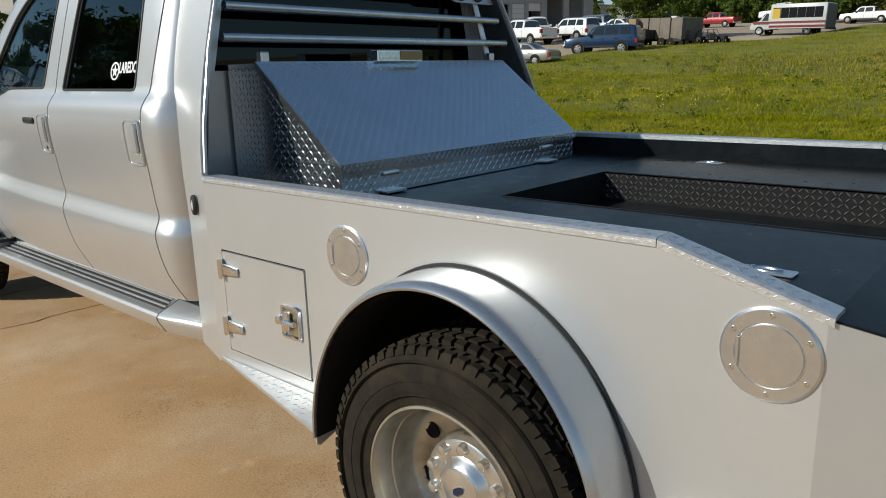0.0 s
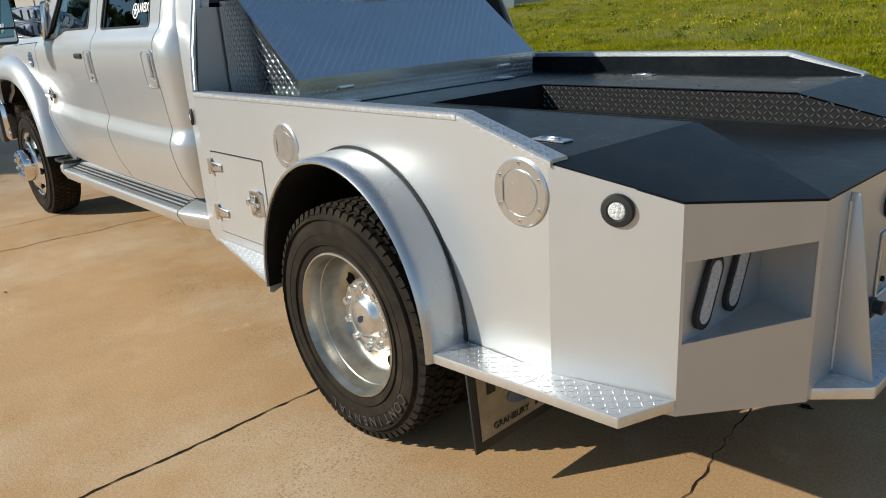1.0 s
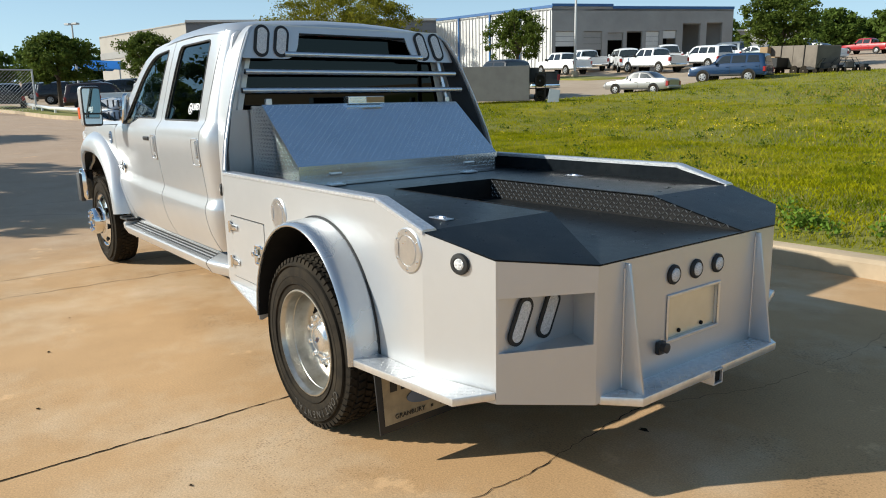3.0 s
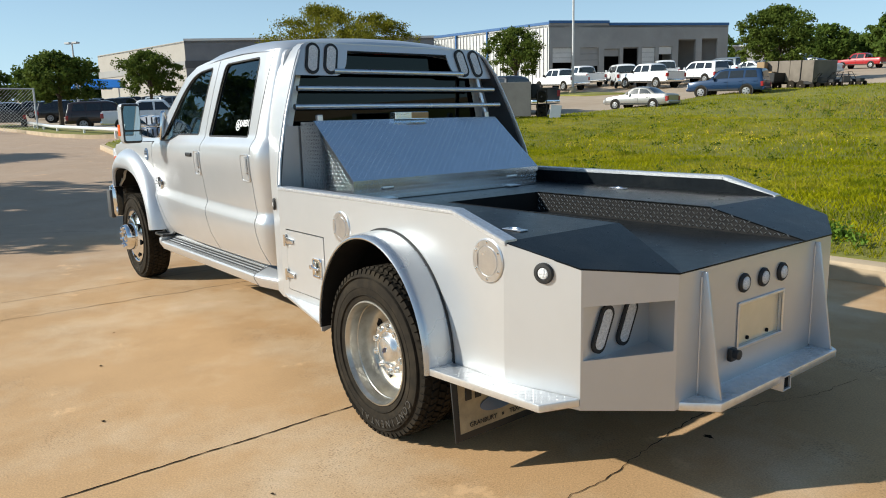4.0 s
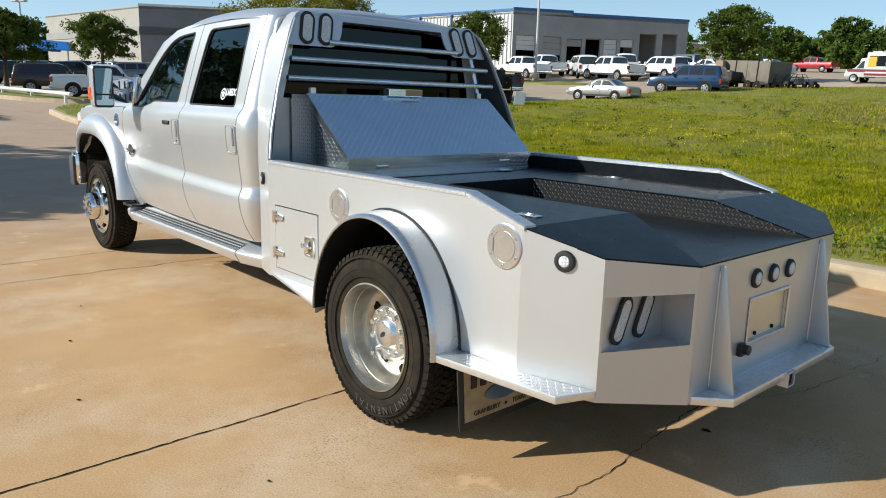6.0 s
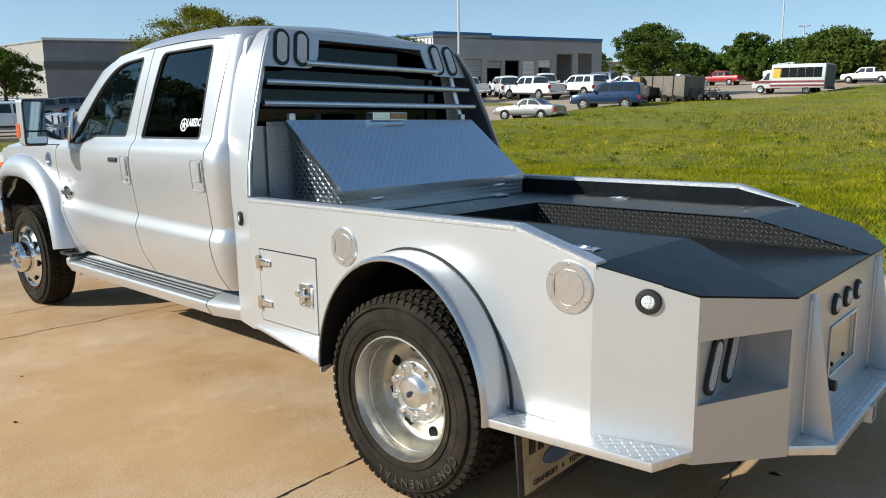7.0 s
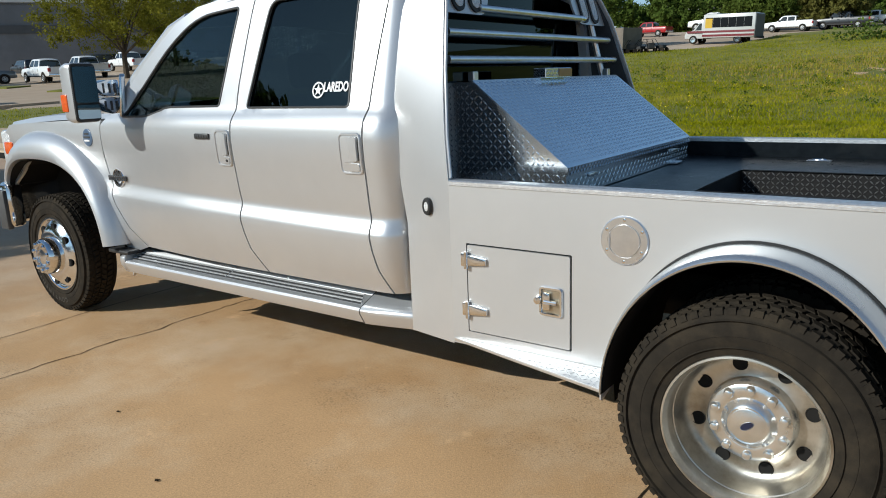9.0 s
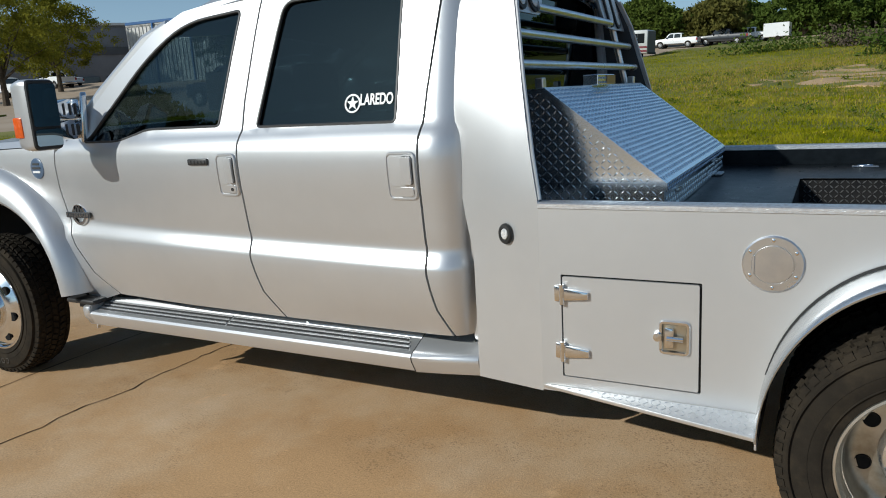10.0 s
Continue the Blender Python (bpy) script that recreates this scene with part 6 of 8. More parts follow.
for y in (0.52, 1.50):
    c = part("lid_latch", B(-0.766, -0.757, y - 0.038, y + 0.038, 1.034, 1.048, 0.002, 2), ALU, lid, "bright lid latch")
    part("latch_foot", B(-0.766, -0.735, y - 0.05, y + 0.05, DZ + 0.003, DZ + 0.012, 0.002), ALU, tb)
lt_ = part("third_light_box", B(-1.215, -1.150, 0.855, 1.118, 1.425, 1.470, 0.003), TREAD, tb, "small tread-plate lamp housing")
treads("tread_pattern", [(0.858, 1.428), (0.982, 1.428), (0.982, 1.467), (0.858, 1.467)], lambda u, v: (-1.1495, u, v), (1, 0, 0), TREAD, lt_, 0.018, 0.018, 0.002)
part("lens", B(-1.149, -1.146, 0.985, 1.115, 1.430, 1.466), mat("dull_amber_lens", (0.42, 0.25, 0.10), (0.34, 0.19, 0.07), rough=0.3, scale=30), lt_, "dull amber lens")

# ---- trees ----
def leaf_cloud(centres, radii, per, size, seed, flat=0.75):
    """Small four-cornered leaves scattered in clumps."""
    r = np.random.RandomState(seed)
    c = np.repeat(np.array(centres), per, axis=0)
    rad = np.repeat(np.array(radii), per)[:, None]
    d = r.normal(size=(len(c), 3))
    st = np.repeat(0.65 + 0.7 * r.rand(len(centres), 3), per, axis=0)
    p = c + np.clip(d, -2.3, 2.3) * st * rad * 0.62 * np.array([1, 1, flat])
    a = r.normal(size=(len(c), 3))
    a /= np.linalg.norm(a, axis=1)[:, None]
    b = np.cross(a, r.normal(size=(len(c), 3)))
    b /= np.linalg.norm(b, axis=1)[:, None]
    s = size * (0.6 + 0.8 * r.rand(len(c), 1))
    v = np.stack([p - a * s, p + b * s * 0.55, p + a * s, p - b * s * 0.55], axis=1).reshape(-1, 3)
    return v


def quads(name, v, material, parent=None, label="", kind="", corners=4):
    me = bpy.data.meshes.new(name)
    n = len(v) // corners
    me.vertices.add(len(v))
    me.vertices.foreach_set("co", v.astype(np.float32).ravel())
    me.loops.add(len(v))
    me.loops.foreach_set("vertex_index", np.arange(len(v), dtype=np.int32))
    me.polygons.add(n)
    me.polygons.foreach_set("loop_start", np.arange(0, len(v), corners, dtype=np.int32))
    me.update(calc_edges=True)
    me.materials.append(material)
    ob = new(name, me)
    if parent is not None:
        ob.parent = parent
    return tagged(ob, label, kind=kind)


def tree(label, height, width, trunk, material, seed, leaf=0.16, clumps=60, per=80, loc=(0, 0, 0), group="", airy=1.0):
    rng = random.Random(seed)
    t = empty("tree", label, "tree", group, loc)
    bm = bmesh.new()
    tw = 0.018 * height + 0.05
    lean = rng.uniform(-0.2, 0.2)
    stem = [(0, 0, -0.3), (0.02, 0, trunk * 0.4), (lean * 0.4, 0.05, trunk), (lean, 0.1, trunk + (height - trunk) * 0.45)]
    tube(bm, stem, [tw * 1.3, tw, tw * 0.85, tw * 0.35], 8)
    centres, radii = [], []
    limbs = 9
    for k in range(limbs):
        a = 2 * math.pi * (k + rng.random() * 0.7) / limbs
        el = rng.uniform(0.15, 1.1)
        ln = rng.uniform(0.55, 0.95)
        e = Vector((math.cos(a) * math.cos(el) * width * 0.5 * ln, math.sin(a) * math.cos(el) * width * 0.5 * ln, trunk + (height - trunk) * (0.12 + 0.72 * math.sin(el) * ln)))
        s = Vector((lean * 0.4, 0.05, trunk * rng.uniform(0.8, 1.1)))
        m = (s + e) / 2 + Vector((0, 0, 0.08 * height * rng.uniform(0.2, 1)))
        tube(bm, [s, m, e], [tw * 0.5, tw * 0.3, tw * 0.08], 6)
        for q in (0.55, 0.8, 1.0):
            c = s.lerp(e, q) + Vector((rng.uniform(-1, 1), rng.uniform(-1, 1), rng.uniform(0, 1))) * width * 0.06
            centres.append(tuple(c))
            radii.append(width * rng.uniform(0.09, 0.15))
    part("trunk", bm, BARK, t)
    h0 = height - trunk
    while len(centres) < clumps:
        a, q = rng.random() * 2 * math.pi, rng.random()
        zz = q ** 0.8
        rr = width * 0.5 * math.sqrt(max(0.05, 1 - (1.75 * zz - 0.72) ** 2)) * rng.uniform(0.45, 1.0)
        w2 = 1 + 0.25 * math.sin(3 * a + seed)
        centres.append((rr * w2 * math.cos(a), rr * w2 * math.sin(a), trunk * 0.85 + h0 * zz * 0.93))
        radii.append(width * rng.uniform(0.05, 0.105))
    quads("crown", leaf_cloud(centres, [r * airy for r in radii], per, leaf, seed), material, t)
    return t


def put(ob, x, y, turn=0.0, scale=1.0, dz=0.0):
    ob.matrix_basis = pose(x, y, land(x, y) + dz, 0, 0, turn) @ Matrix.Scale(scale, 4)
    return ob


OAK = "leafy dark green oak in the parking lot"
tree_l = put(tree(OAK, 5.6, 4.9, 2.3, LEAFA, 3, 0.11, 170, 80, airy=0.72), -54.0, 9.0)
tree_2 = put(tree(OAK, 6.6, 5.6, 2.7, LEAFA, 5, 0.11, 170, 80, airy=0.72), -69.2, 19.8)
tree_a = put(tree("wide mesquite with yellow-green leaves in the parking lot", 9.7, 10.8, 2.4, LEAFB, 8, 0.10, 210, 115, airy=0.62), -58.0, 32.7)
tree_b = put(tree("tall mesquite with green leaves in the parking lot", 10.2, 10.6, 2.6, LEAFB, 13, 0.11, 190, 110, airy=0.64), -71.8, 47.0)
tree_m = put(tree(OAK, 6.3, 4.9, 2.3, LEAFA, 21, 0.095, 170, 80, airy=0.68), -41.9, 41.4)
tree_1 = put(tree(OAK, 5.8, 5.2, 1.4, LEAFA, 27, 0.10, 190, 90, airy=0.72), -23.9, 49.6)
put(tree("broad dark green oak at the back of the lot", 5.0, 6.6, 0.9, LEAFA, 41, 0.16, 200, 80, airy=0.9), -17.3, 73.7)
put(tree("olive green tree at the back of the lot", 4.6, 6.0, 0.7, LEAFO, 43, 0.17, 190, 80, airy=0.9), -10.4, 73.1)
# trees along the near side of the street, behind the camera
for k, (x, y, s) in enumerate(((-12.6, -6.5, 0.98), (-16.8, -6.2, 0.96), (-30.0, -7.0, 1.1), (-36.0, -7.2, 0.75), (-44.0, -9.0, 0.75), (9.0, -34.0, 1.0), (-31.0, -23.0, 1.7), (-23.5, -24.5, 1.5), (-14.5, -24.0, 1.6))):
    c = copy_thing((tree_l, tree_2, tree_1)[k % 3], pose(x, y, land(x, y), 0, 0, 57 * k) @ Matrix.Scale(s, 4))
    c["label"] = "leafy dark green street oak across the road"
    c["group"] = "street trees"
# woods on the skyline
w1 = put(tree("dense green tree at the edge of the woods", 7.5, 8.0, 0.8, LEAFC, 31, 0.30, 70, 72, group="woods"), -40, 118)
w2 = put(tree("dense green tree at the edge of the woods", 9.0, 8.5, 0.9, LEAFC, 37, 0.30, 74, 72, group="woods"), -27, 116)
rng = random.Random(5)
k = 0
for az in [a * 1.35 - 40.0 for a in range(44)]:
    d = 108 + rng.uniform(-6, 16) + (8 if az < -30 else 0) - (12 if az > -6 else 0)
    x, y = 2.0 + d * math.sin(radians(az)), -1.9 + d * math.cos(radians(az))
    copy_thing((w1, w2)[k % 2], pose(x, y, land(x, y) - 0.3, 0, 0, rng.uniform(0, 360)) @ Matrix.Scale(rng.uniform(0.58, 0.76) if az > -8 else rng.uniform(0.62, 0.95), 4))
    k += 1
for az in [a * 2.1 - 10.0 for a in range(17)]:
    d = 84 + rng.uniform(-5, 7)
    x, y = 2.0 + d * math.sin(radians(az)), -1.9 + d * math.cos(radians(az))
    copy_thing((w1, w2)[k % 2], pose(x, y, land(x, y) - 0.3, 0, 0, rng.uniform(0, 360)) @ Matrix.Scale(rng.uniform(0.50, 0.70), 4))
    k += 1
for az in (-86, -83, -80.5, -78, -76, -74, -72, -69, -65):
    d = 150 + rng.uniform(-10, 20)
    x, y = 2.0 + d * math.sin(radians(az)), -1.9 + d * math.cos(radians(az))
    copy_thing((w1, w2)[k % 2], pose(x, y, land(x, y) - 0.3, 0, 0, rng.uniform(0, 360)) @ Matrix.Scale(rng.uniform(0.9, 1.2), 4))
    k += 1


# ---- parked vehicles ----
def paint(name, col, rough=0.3, metal=0.0):
    return mat(name, col, tuple(c * 0.93 for c in col), rough=rough, metal=metal, scale=2.5, coat=0.6)


PW, PR, PB, PS, PK, PBR, PG = (paint("white_car_paint", (0.80, 0.80, 0.79)), paint("red_car_paint", (0.36, 0.008, 0.010)), paint("blue_car_paint", (0.010, 0.036, 0.092), 0.25, 0.2),
                               paint("champagne_car_paint", (0.36, 0.345, 0.32), 0.3, 0.5), paint("black_car_paint", (0.015, 0.015, 0.017)), paint("brown_car_paint", (0.035, 0.018, 0.014)),
                               paint("grey_car_paint", (0.16, 0.18, 0.19), 0.3, 0.4))
RIMGREY = mat("grey_alloy", (0.38, 0.38, 0.38), (0.30, 0.30, 0.30), rough=0.4, metal=0.7, scale=6)
CARGLASS = mat("car_glass", (0.012, 0.015, 0.017), (0.02, 0.022, 0.025), rough=0.05, coat=0.5)

KINDS = {
    # stations: x, sill, belt, top, half width; the cab from c0 to c1 along x
    "pickup": dict(st=[(-2.95, 0.55, 0.95, 0.95, 0.86), (-2.90, 0.45, 1.08, 1.08, 0.95), (-2.2, 0.45, 1.16, 1.16, 1.0), (-1.45, 0.45, 1.20, 1.21, 1.0), (-0.85, 0.45, 1.24, 1.86, 1.0), (-0.55, 0.45, 1.24, 1.93, 1.0),
                       (0.55, 0.45, 1.25, 1.93, 1.0), (0.85, 0.45, 1.25, 1.80, 1.0), (0.92, 0.45, 1.25, 1.26, 1.0), (2.8, 0.5, 1.26, 1.26, 1.0), (2.95, 0.6, 1.25, 1.25, 0.98)], wb=(-1.95, 1.75), r=0.40, wins=[(-1.15, -0.22), (-0.12, 0.72)], bed=(0.98, 2.82)),
    "suv": dict(st=[(-2.4, 0.5, 0.9, 0.9, 0.80), (-2.35, 0.42, 0.98, 0.98, 0.88), (-1.6, 0.42, 1.08, 1.08, 0.93), (-1.0, 0.42, 1.12, 1.14, 0.93), (-0.45, 0.42, 1.14, 1.68, 0.93), (0.0, 0.42, 1.15, 1.78, 0.93),
                    (1.5, 0.42, 1.16, 1.77, 0.93), (2.15, 0.42, 1.16, 1.70, 0.92), (2.32, 0.45, 1.12, 1.14, 0.90), (2.38, 0.5, 1.0, 1.0, 0.86)], wb=(-1.45, 1.4), r=0.37, wins=[(-0.72, 0.22), (0.30, 1.15), (1.25, 2.0)], bed=None),
    "sedan": dict(st=[(-2.3, 0.45, 0.68, 0.68, 0.72), (-2.22, 0.32, 0.76, 0.76, 0.83), (-1.5, 0.30, 0.86, 0.86, 0.86), (-0.95, 0.30, 0.92, 0.94, 0.86), (-0.25, 0.30, 0.94, 1.38, 0.86), (0.2, 0.30, 0.95, 1.42, 0.86),
                      (0.75, 0.30, 0.96, 1.36, 0.86), (1.45, 0.30, 0.97, 0.99, 0.86), (2.15, 0.33, 0.96, 0.96, 0.84), (2.28, 0.45, 0.88, 0.88, 0.78)], wb=(-1.4, 1.3), r=0.31, wins=[(-0.55, 0.2), (0.27, 1.02)], bed=None),
}


def vehicle(kind, name, colour, label, group="parked vehicles"):
    K = KINDS[kind]
    v = empty(name, label, {"pickup": "pickup truck", "suv": "car", "sedan": "car"}[kind], group)
    st = K["st"]
    curves = [smooth_of([(q[0], q[k]) for q in st]) for k in range(1, 5)]

    def at(x):
        return (x, *(c(x) for c in curves))

    def sec(q):
        """Half a cross-section, from the sill up to the middle of the roof."""
        x, lo, be, top, w = q
        g = max(0.0, top - be)
        t = w - 0.06 - 0.26 * g
        r = min(0.07, 0.35 * g + 0.012)
        return [(x, w * 0.90, lo), (x, w * 0.975, lo + 0.06), (x, w, lo + 0.22), (x, w * 1.0, (lo + be) / 2), (x, w * 0.985, be - 0.10), (x, w - 0.06, be), (x, t, top - r), (x, t - 0.5 * r, top - 0.3 * r),
                (x, t - 1.6 * r, top), (x, t * 0.45, top + 0.025 + 0.02 * min(1, g)), (x, 0.0, top + 0.03 + 0.02 * min(1, g))]
    xs = sorted({round(a[0] + (b[0] - a[0]) * k / 4, 4) for a, b in zip(st, st[1:]) for k in range(5)})
    bm = bmesh.new()
    rows = []
    for x in xs:
        h = sec(at(x))
        rows.append([bm.verts.new(p) for p in h] + [bm.verts.new((p[0], -p[1], p[2])) for p in h[-2::-1]])
    n = len(rows[0])
    for a, b in zip(rows, rows[1:]):
        for k in range(n):
            bm.faces.new((a[k], a[(k + 1) % n], b[(k + 1) % n], b[k]))
    bm.faces.new(rows[0])
    bm.faces.new(rows[-1][::-1])
    part("body", bm, colour, v, "", 42)

    def on(x, q, s, out=0.008):
        h = sec(at(x))
        p = Vector(h[5]).lerp(Vector(h[6]), q)
        return (p.x, s * (p.y + out), p.z)

    def strip(x0, x1, z0, z1, s, out=0.004):
        """A thin upright strip laid on the body's side."""
        h0 = sec(at((x0 + x1) / 2))
        w = h0[3][1] + out
        return box(bmesh.new(), x0, x1, min(s * (w - 0.02), s * w), max(s * (w - 0.02), s * w), z0, z1)
    for s in (1, -1):
        for x0, x1 in K["wins"]:
            first, last = x0 == K["wins"][0][0], x1 == K["wins"][-1][1]
            lean0 = 0.42 if first else 0.03
            lean1 = -0.40 if last and kind == "sedan" else -0.12 if last and kind == "suv" else -0.02
            e1 = x1 + (0.15 if last and kind == "sedan" else 0.0)
            bm = bmesh.new()
            low = [bm.verts.new(on(x0 + (e1 - x0) * k / 4, 0.08, s)) for k in range(5)]
            top = [bm.verts.new(on(x0 + lean0 + (e1 + lean1 - x0 - lean0) * k / 4, 0.90, s)) for k in range(5)]
            for k in range(4):
                bm.faces.new((low[k], low[k + 1], top[k + 1], top[k]))
            part("side_window", bm, CARGLASS, v)
            b0 = at(x1)
            part("door_seam", strip(x1 + 0.02, x1 + 0.032, b0[1] + 0.14, b0[2] - 0.12, s), UNDER, v)
            part("door_handle", strip(x1 - 0.22, x1 - 0.06, b0[2] - 0.22, b0[2] - 0.185, s, 0.022), colour, v)
        for x in K["wb"]:
            w = part("wheel", lathe(bmesh.new(), [(0.05, 0.0), (K["r"] - 0.12, 0.0), (K["r"] - 0.02, -0.02), (K["r"], 0.03), (K["r"], 0.17), (K["r"] - 0.04, 0.21)], 24, "y"), RUBBER, v)
            w.matrix_basis = pose(x, s * (at(x)[4] + 0.02), K["r"], 0, 0, 0 if s < 0 else 180)
            part("rim", lathe(bmesh.new(), [(0.0005, -0.012), (K["r"] * 0.25, -0.02), (K["r"] * 0.56, -0.004), (K["r"] * 0.62, -0.022), (K["r"] * 0.66, 0.0)], 20, "y"), RIMGREY, w)
            for j in range(5):
                t_ = 2 * math.pi * j / 5
                part("spoke_gap", lathe(bmesh.new(), [(0.0005, -0.024), (K["r"] * 0.11, -0.023), (K["r"] * 0.12, -0.010)], 6, "y", (K["r"] * 0.38 * math.cos(t_), 0, K["r"] * 0.38 * math.sin(t_))), UNDER, w)
            part("wheel_arch", lathe(bmesh.new(), [(0.02, 0.0), (K["r"] + 0.05, 0.0), (K["r"] + 0.06, -0.004)], 24, "y"), GASKET, v).matrix_basis = pose(x, s * (at(x)[4] + 0.004), K["r"] + 0.03, 0, 0, 0 if s < 0 else 180)
        x0, x1 = st[0][0], st[-1][0]
        w0, w1 = st[1][4], st[-2][4]
        part("headlight", B(x0 - 0.01, x0 + 0.16, min(s * (w0 - 0.26), s * (w0 - 0.02)), max(s * (w0 - 0.26), s * (w0 - 0.02)), st[0][2] - 0.24, st[0][2] - 0.03, 0.02), LENS, v)
        part("tail_light", B(x1 - 0.16, x1 + 0.014, min(s * (w1 - 0.20), s * (w1 + 0.012)), max(s * (w1 - 0.20), s * (w1 + 0.012)), st[-1][2] - 0.36, st[-1][2] - 0.06, 0.015), REDLENS, v)
        part("sill_trim", strip(K["wb"][0] + K["r"] + 0.10, K["wb"][1] - K["r"] - 0.10, st[3][1] + 0.02, st[3][1] + 0.12, s, 0.010), GASKET, v)
    # screens
    cab = [q for q in st if q[3] - q[2] > 0.2]
    i0, i1 = st.index(cab[0]), st.index(cab[-1])
    for a, b in ((st[i0 - 1], st[i0]), (st[i1 + 1], st[i1])):
        bm = bmesh.new()
        sx = 0.014 * (1 if a[0] > b[0] else -1)
        rws = []
        for k in range(6):
            q = at(a[0] + (b[0] - a[0]) * (0.14 + 0.80 * k / 5))
            h = sec(q)
            rws.append([bm.verts.new((q[0] + sx, y, z + 0.010)) for y, z in ((h[7][1] - 0.05, h[8][2] - 0.01), (h[9][1], h[9][2]), (0.0, h[10][2]), (-h[9][1], h[9][2]), (-h[7][1] + 0.05, h[8][2] - 0.01))])
        for ra, rb in zip(rws, rws[1:]):
            for k in range(4):
                bm.faces.new((ra[k], ra[k + 1], rb[k + 1], rb[k]))
        part("windscreen", bm, CARGLASS, v)
    part("grille", B(st[0][0] - 0.025, st[0][0] + 0.1, -st[0][4] + 0.30, st[0][4] - 0.30, st[0][2] - 0.30, st[0][2] - 0.05, 0.02), CHROME if kind == "pickup" else GASKET, v)
    part("front_bumper", B(st[0][0] - 0.06, st[0][0] + 0.25, -st[1][4] + 0.02, st[1][4] - 0.02, st[0][1] - 0.06, st[0][1] + 0.14, 0.04, 2), CHROME if kind == "pickup" else colour, v)
    part("rear_bumper", B(st[-1][0] - 0.2, st[-1][0] + 0.08, -st[-2][4] + 0.04, st[-2][4] - 0.04, st[-1][1] - 0.08, st[-1][1] + 0.12, 0.04, 2), CHROME if kind == "pickup" else colour, v)
    if K["bed"]:
        zb = at((K["bed"][0] + K["bed"][1]) / 2)[3] + 0.055
        part("bed_well", B(K["bed"][0], K["bed"][1], -0.80, 0.80, zb - 0.05, zb), UNDER, v)
        for s in (1, -1):
            part("bed_rail", B(K["bed"][0], K["bed"][1] + 0.05, min(s * 0.80, s * 0.95), max(s * 0.80, s * 0.95), zb - 0.08, zb + 0.02, 0.02), colour, v)
    for s in (1, -1):
        part("mirror", B(cab[0][0] - 0.30, cab[0][0] - 0.16, min(s * 0.95, s * (cab[0][4] + 0.2)), max(s * 0.95, s * (cab[0][4] + 0.2)), cab[0][2] - 0.03, cab[0][2] + 0.17, 0.03), GASKET if kind == "pickup" else colour, v)
    return v


def park(ob, x, y, fx, fy, copy=False, scale=1.0):
    """Puts a vehicle down with its front towards (fx, fy), level with the slope."""
    a = math.degrees(math.atan2(-fy, -fx))
    d = Vector((fx, fy)).normalized()
    za, zb = land(x + d.x * 1.5, y + d.y * 1.5), land(x - d.x * 1.5, y - d.y * 1.5)
    m = pose(x, y, (za + zb) / 2 + 0.07, 0, 0, a) @ Matrix.Rotation(math.atan2(za - zb, 3.0), 4, "Y")
    if copy:
        return copy_thing(ob, m)
    ob.matrix_basis = m
    return ob


white_pick = park(vehicle("pickup", "pickup_truck", PW, "white crew cab pickup parked in the lot"), -43.6, 48.7, -1, 0.18)
# The three at negative y are unseen, added for the windows to reflect.
for x, y, fx, fy in ((-34.3, 49.4, -1, 0.22), (-38.6, 51.6, -0.75, 0.75), (-37.2, 55.5, -0.7, 0.8), (-22.5, 86.0, -1, 0.0), (-64.0, 29.0, -1, 0.08), (-66.0, 33.5, -1, 0.1), (-72.0, 41.5, -1, 0.1), (-80.0, 52.0, -1, 0.1), (-24.0, 84.0, -1, 0.1), (-28.0, -33.0, 1, 0.1), (-19.5, -15.5, 1, 0.1), (-9.0, -34.0, -1, 0.05)):
    park(white_pick, x, y, fx, fy, True)
park(white_pick, -33.2, 58.0, -1, 0.2, True).matrix_basis @= Matrix.Scale(0.85, 4)
park(white_pick, -39.6, 10.9, 0.30, 0.95, True).matrix_basis @= Matrix.Scale(0.87, 4)
red_pick = park(vehicle("pickup", "pickup_truck", PR, "bright red crew cab pickup parked in the lot"), -26.8, 71.0, -1, 0.15)
red_pick.matrix_basis = red_pick.matrix_basis @ Matrix.Scale(0.71, 4)
park(red_pick, -27.5, 60.5, -1, 0.1, True)
park(vehicle("suv", "off_road_car", PB, "dark blue off-road car parked by the grass"), -21.4, 39.3, -1, -0.22).matrix_basis @= Matrix.Scale(0.93, 4)
sedan_c = park(vehicle("sedan", "saloon_car", PS, "champagne four-door saloon parked by the grass"), -21.5, 30.9, -1, -0.13)
sedan_c.matrix_basis @= Matrix.Scale(0.82, 4)
white_sed = park(vehicle("sedan", "saloon_car", PW, "white four-door saloon parked in the lot"), -30.5, 58.0, -1, 0.1)
# The two at negative y stand unseen behind the camera, as reflection content.
for x, y, fx, fy in ((-82.0, 55.0, -1, 0.1), (-18.0, -32.0, 1, 0.0), (-25.5, 58.2, -1, 0.1), (-50.0, -30.0, 1, 0.0)):
    park(white_sed, x, y, fx, fy, True)
brown = park(vehicle("suv", "off_road_car", PBR, "dark brown off-road car with grey lower trim in the lot"), -45.4, 10.0, 0.30, 0.95)
brown.matrix_basis = brown.matrix_basis @ Matrix.Scale(0.95, 4)
black_suv = park(vehicle("suv", "off_road_car", PK, "black off-road car parked in the lot"), -84.0, 36.5, -1, 0.1)
grey_suv = park(vehicle("suv", "off_road_car", PG, "grey off-road car parked in the lot"), -74.0, 22.5, 1, 0.3)
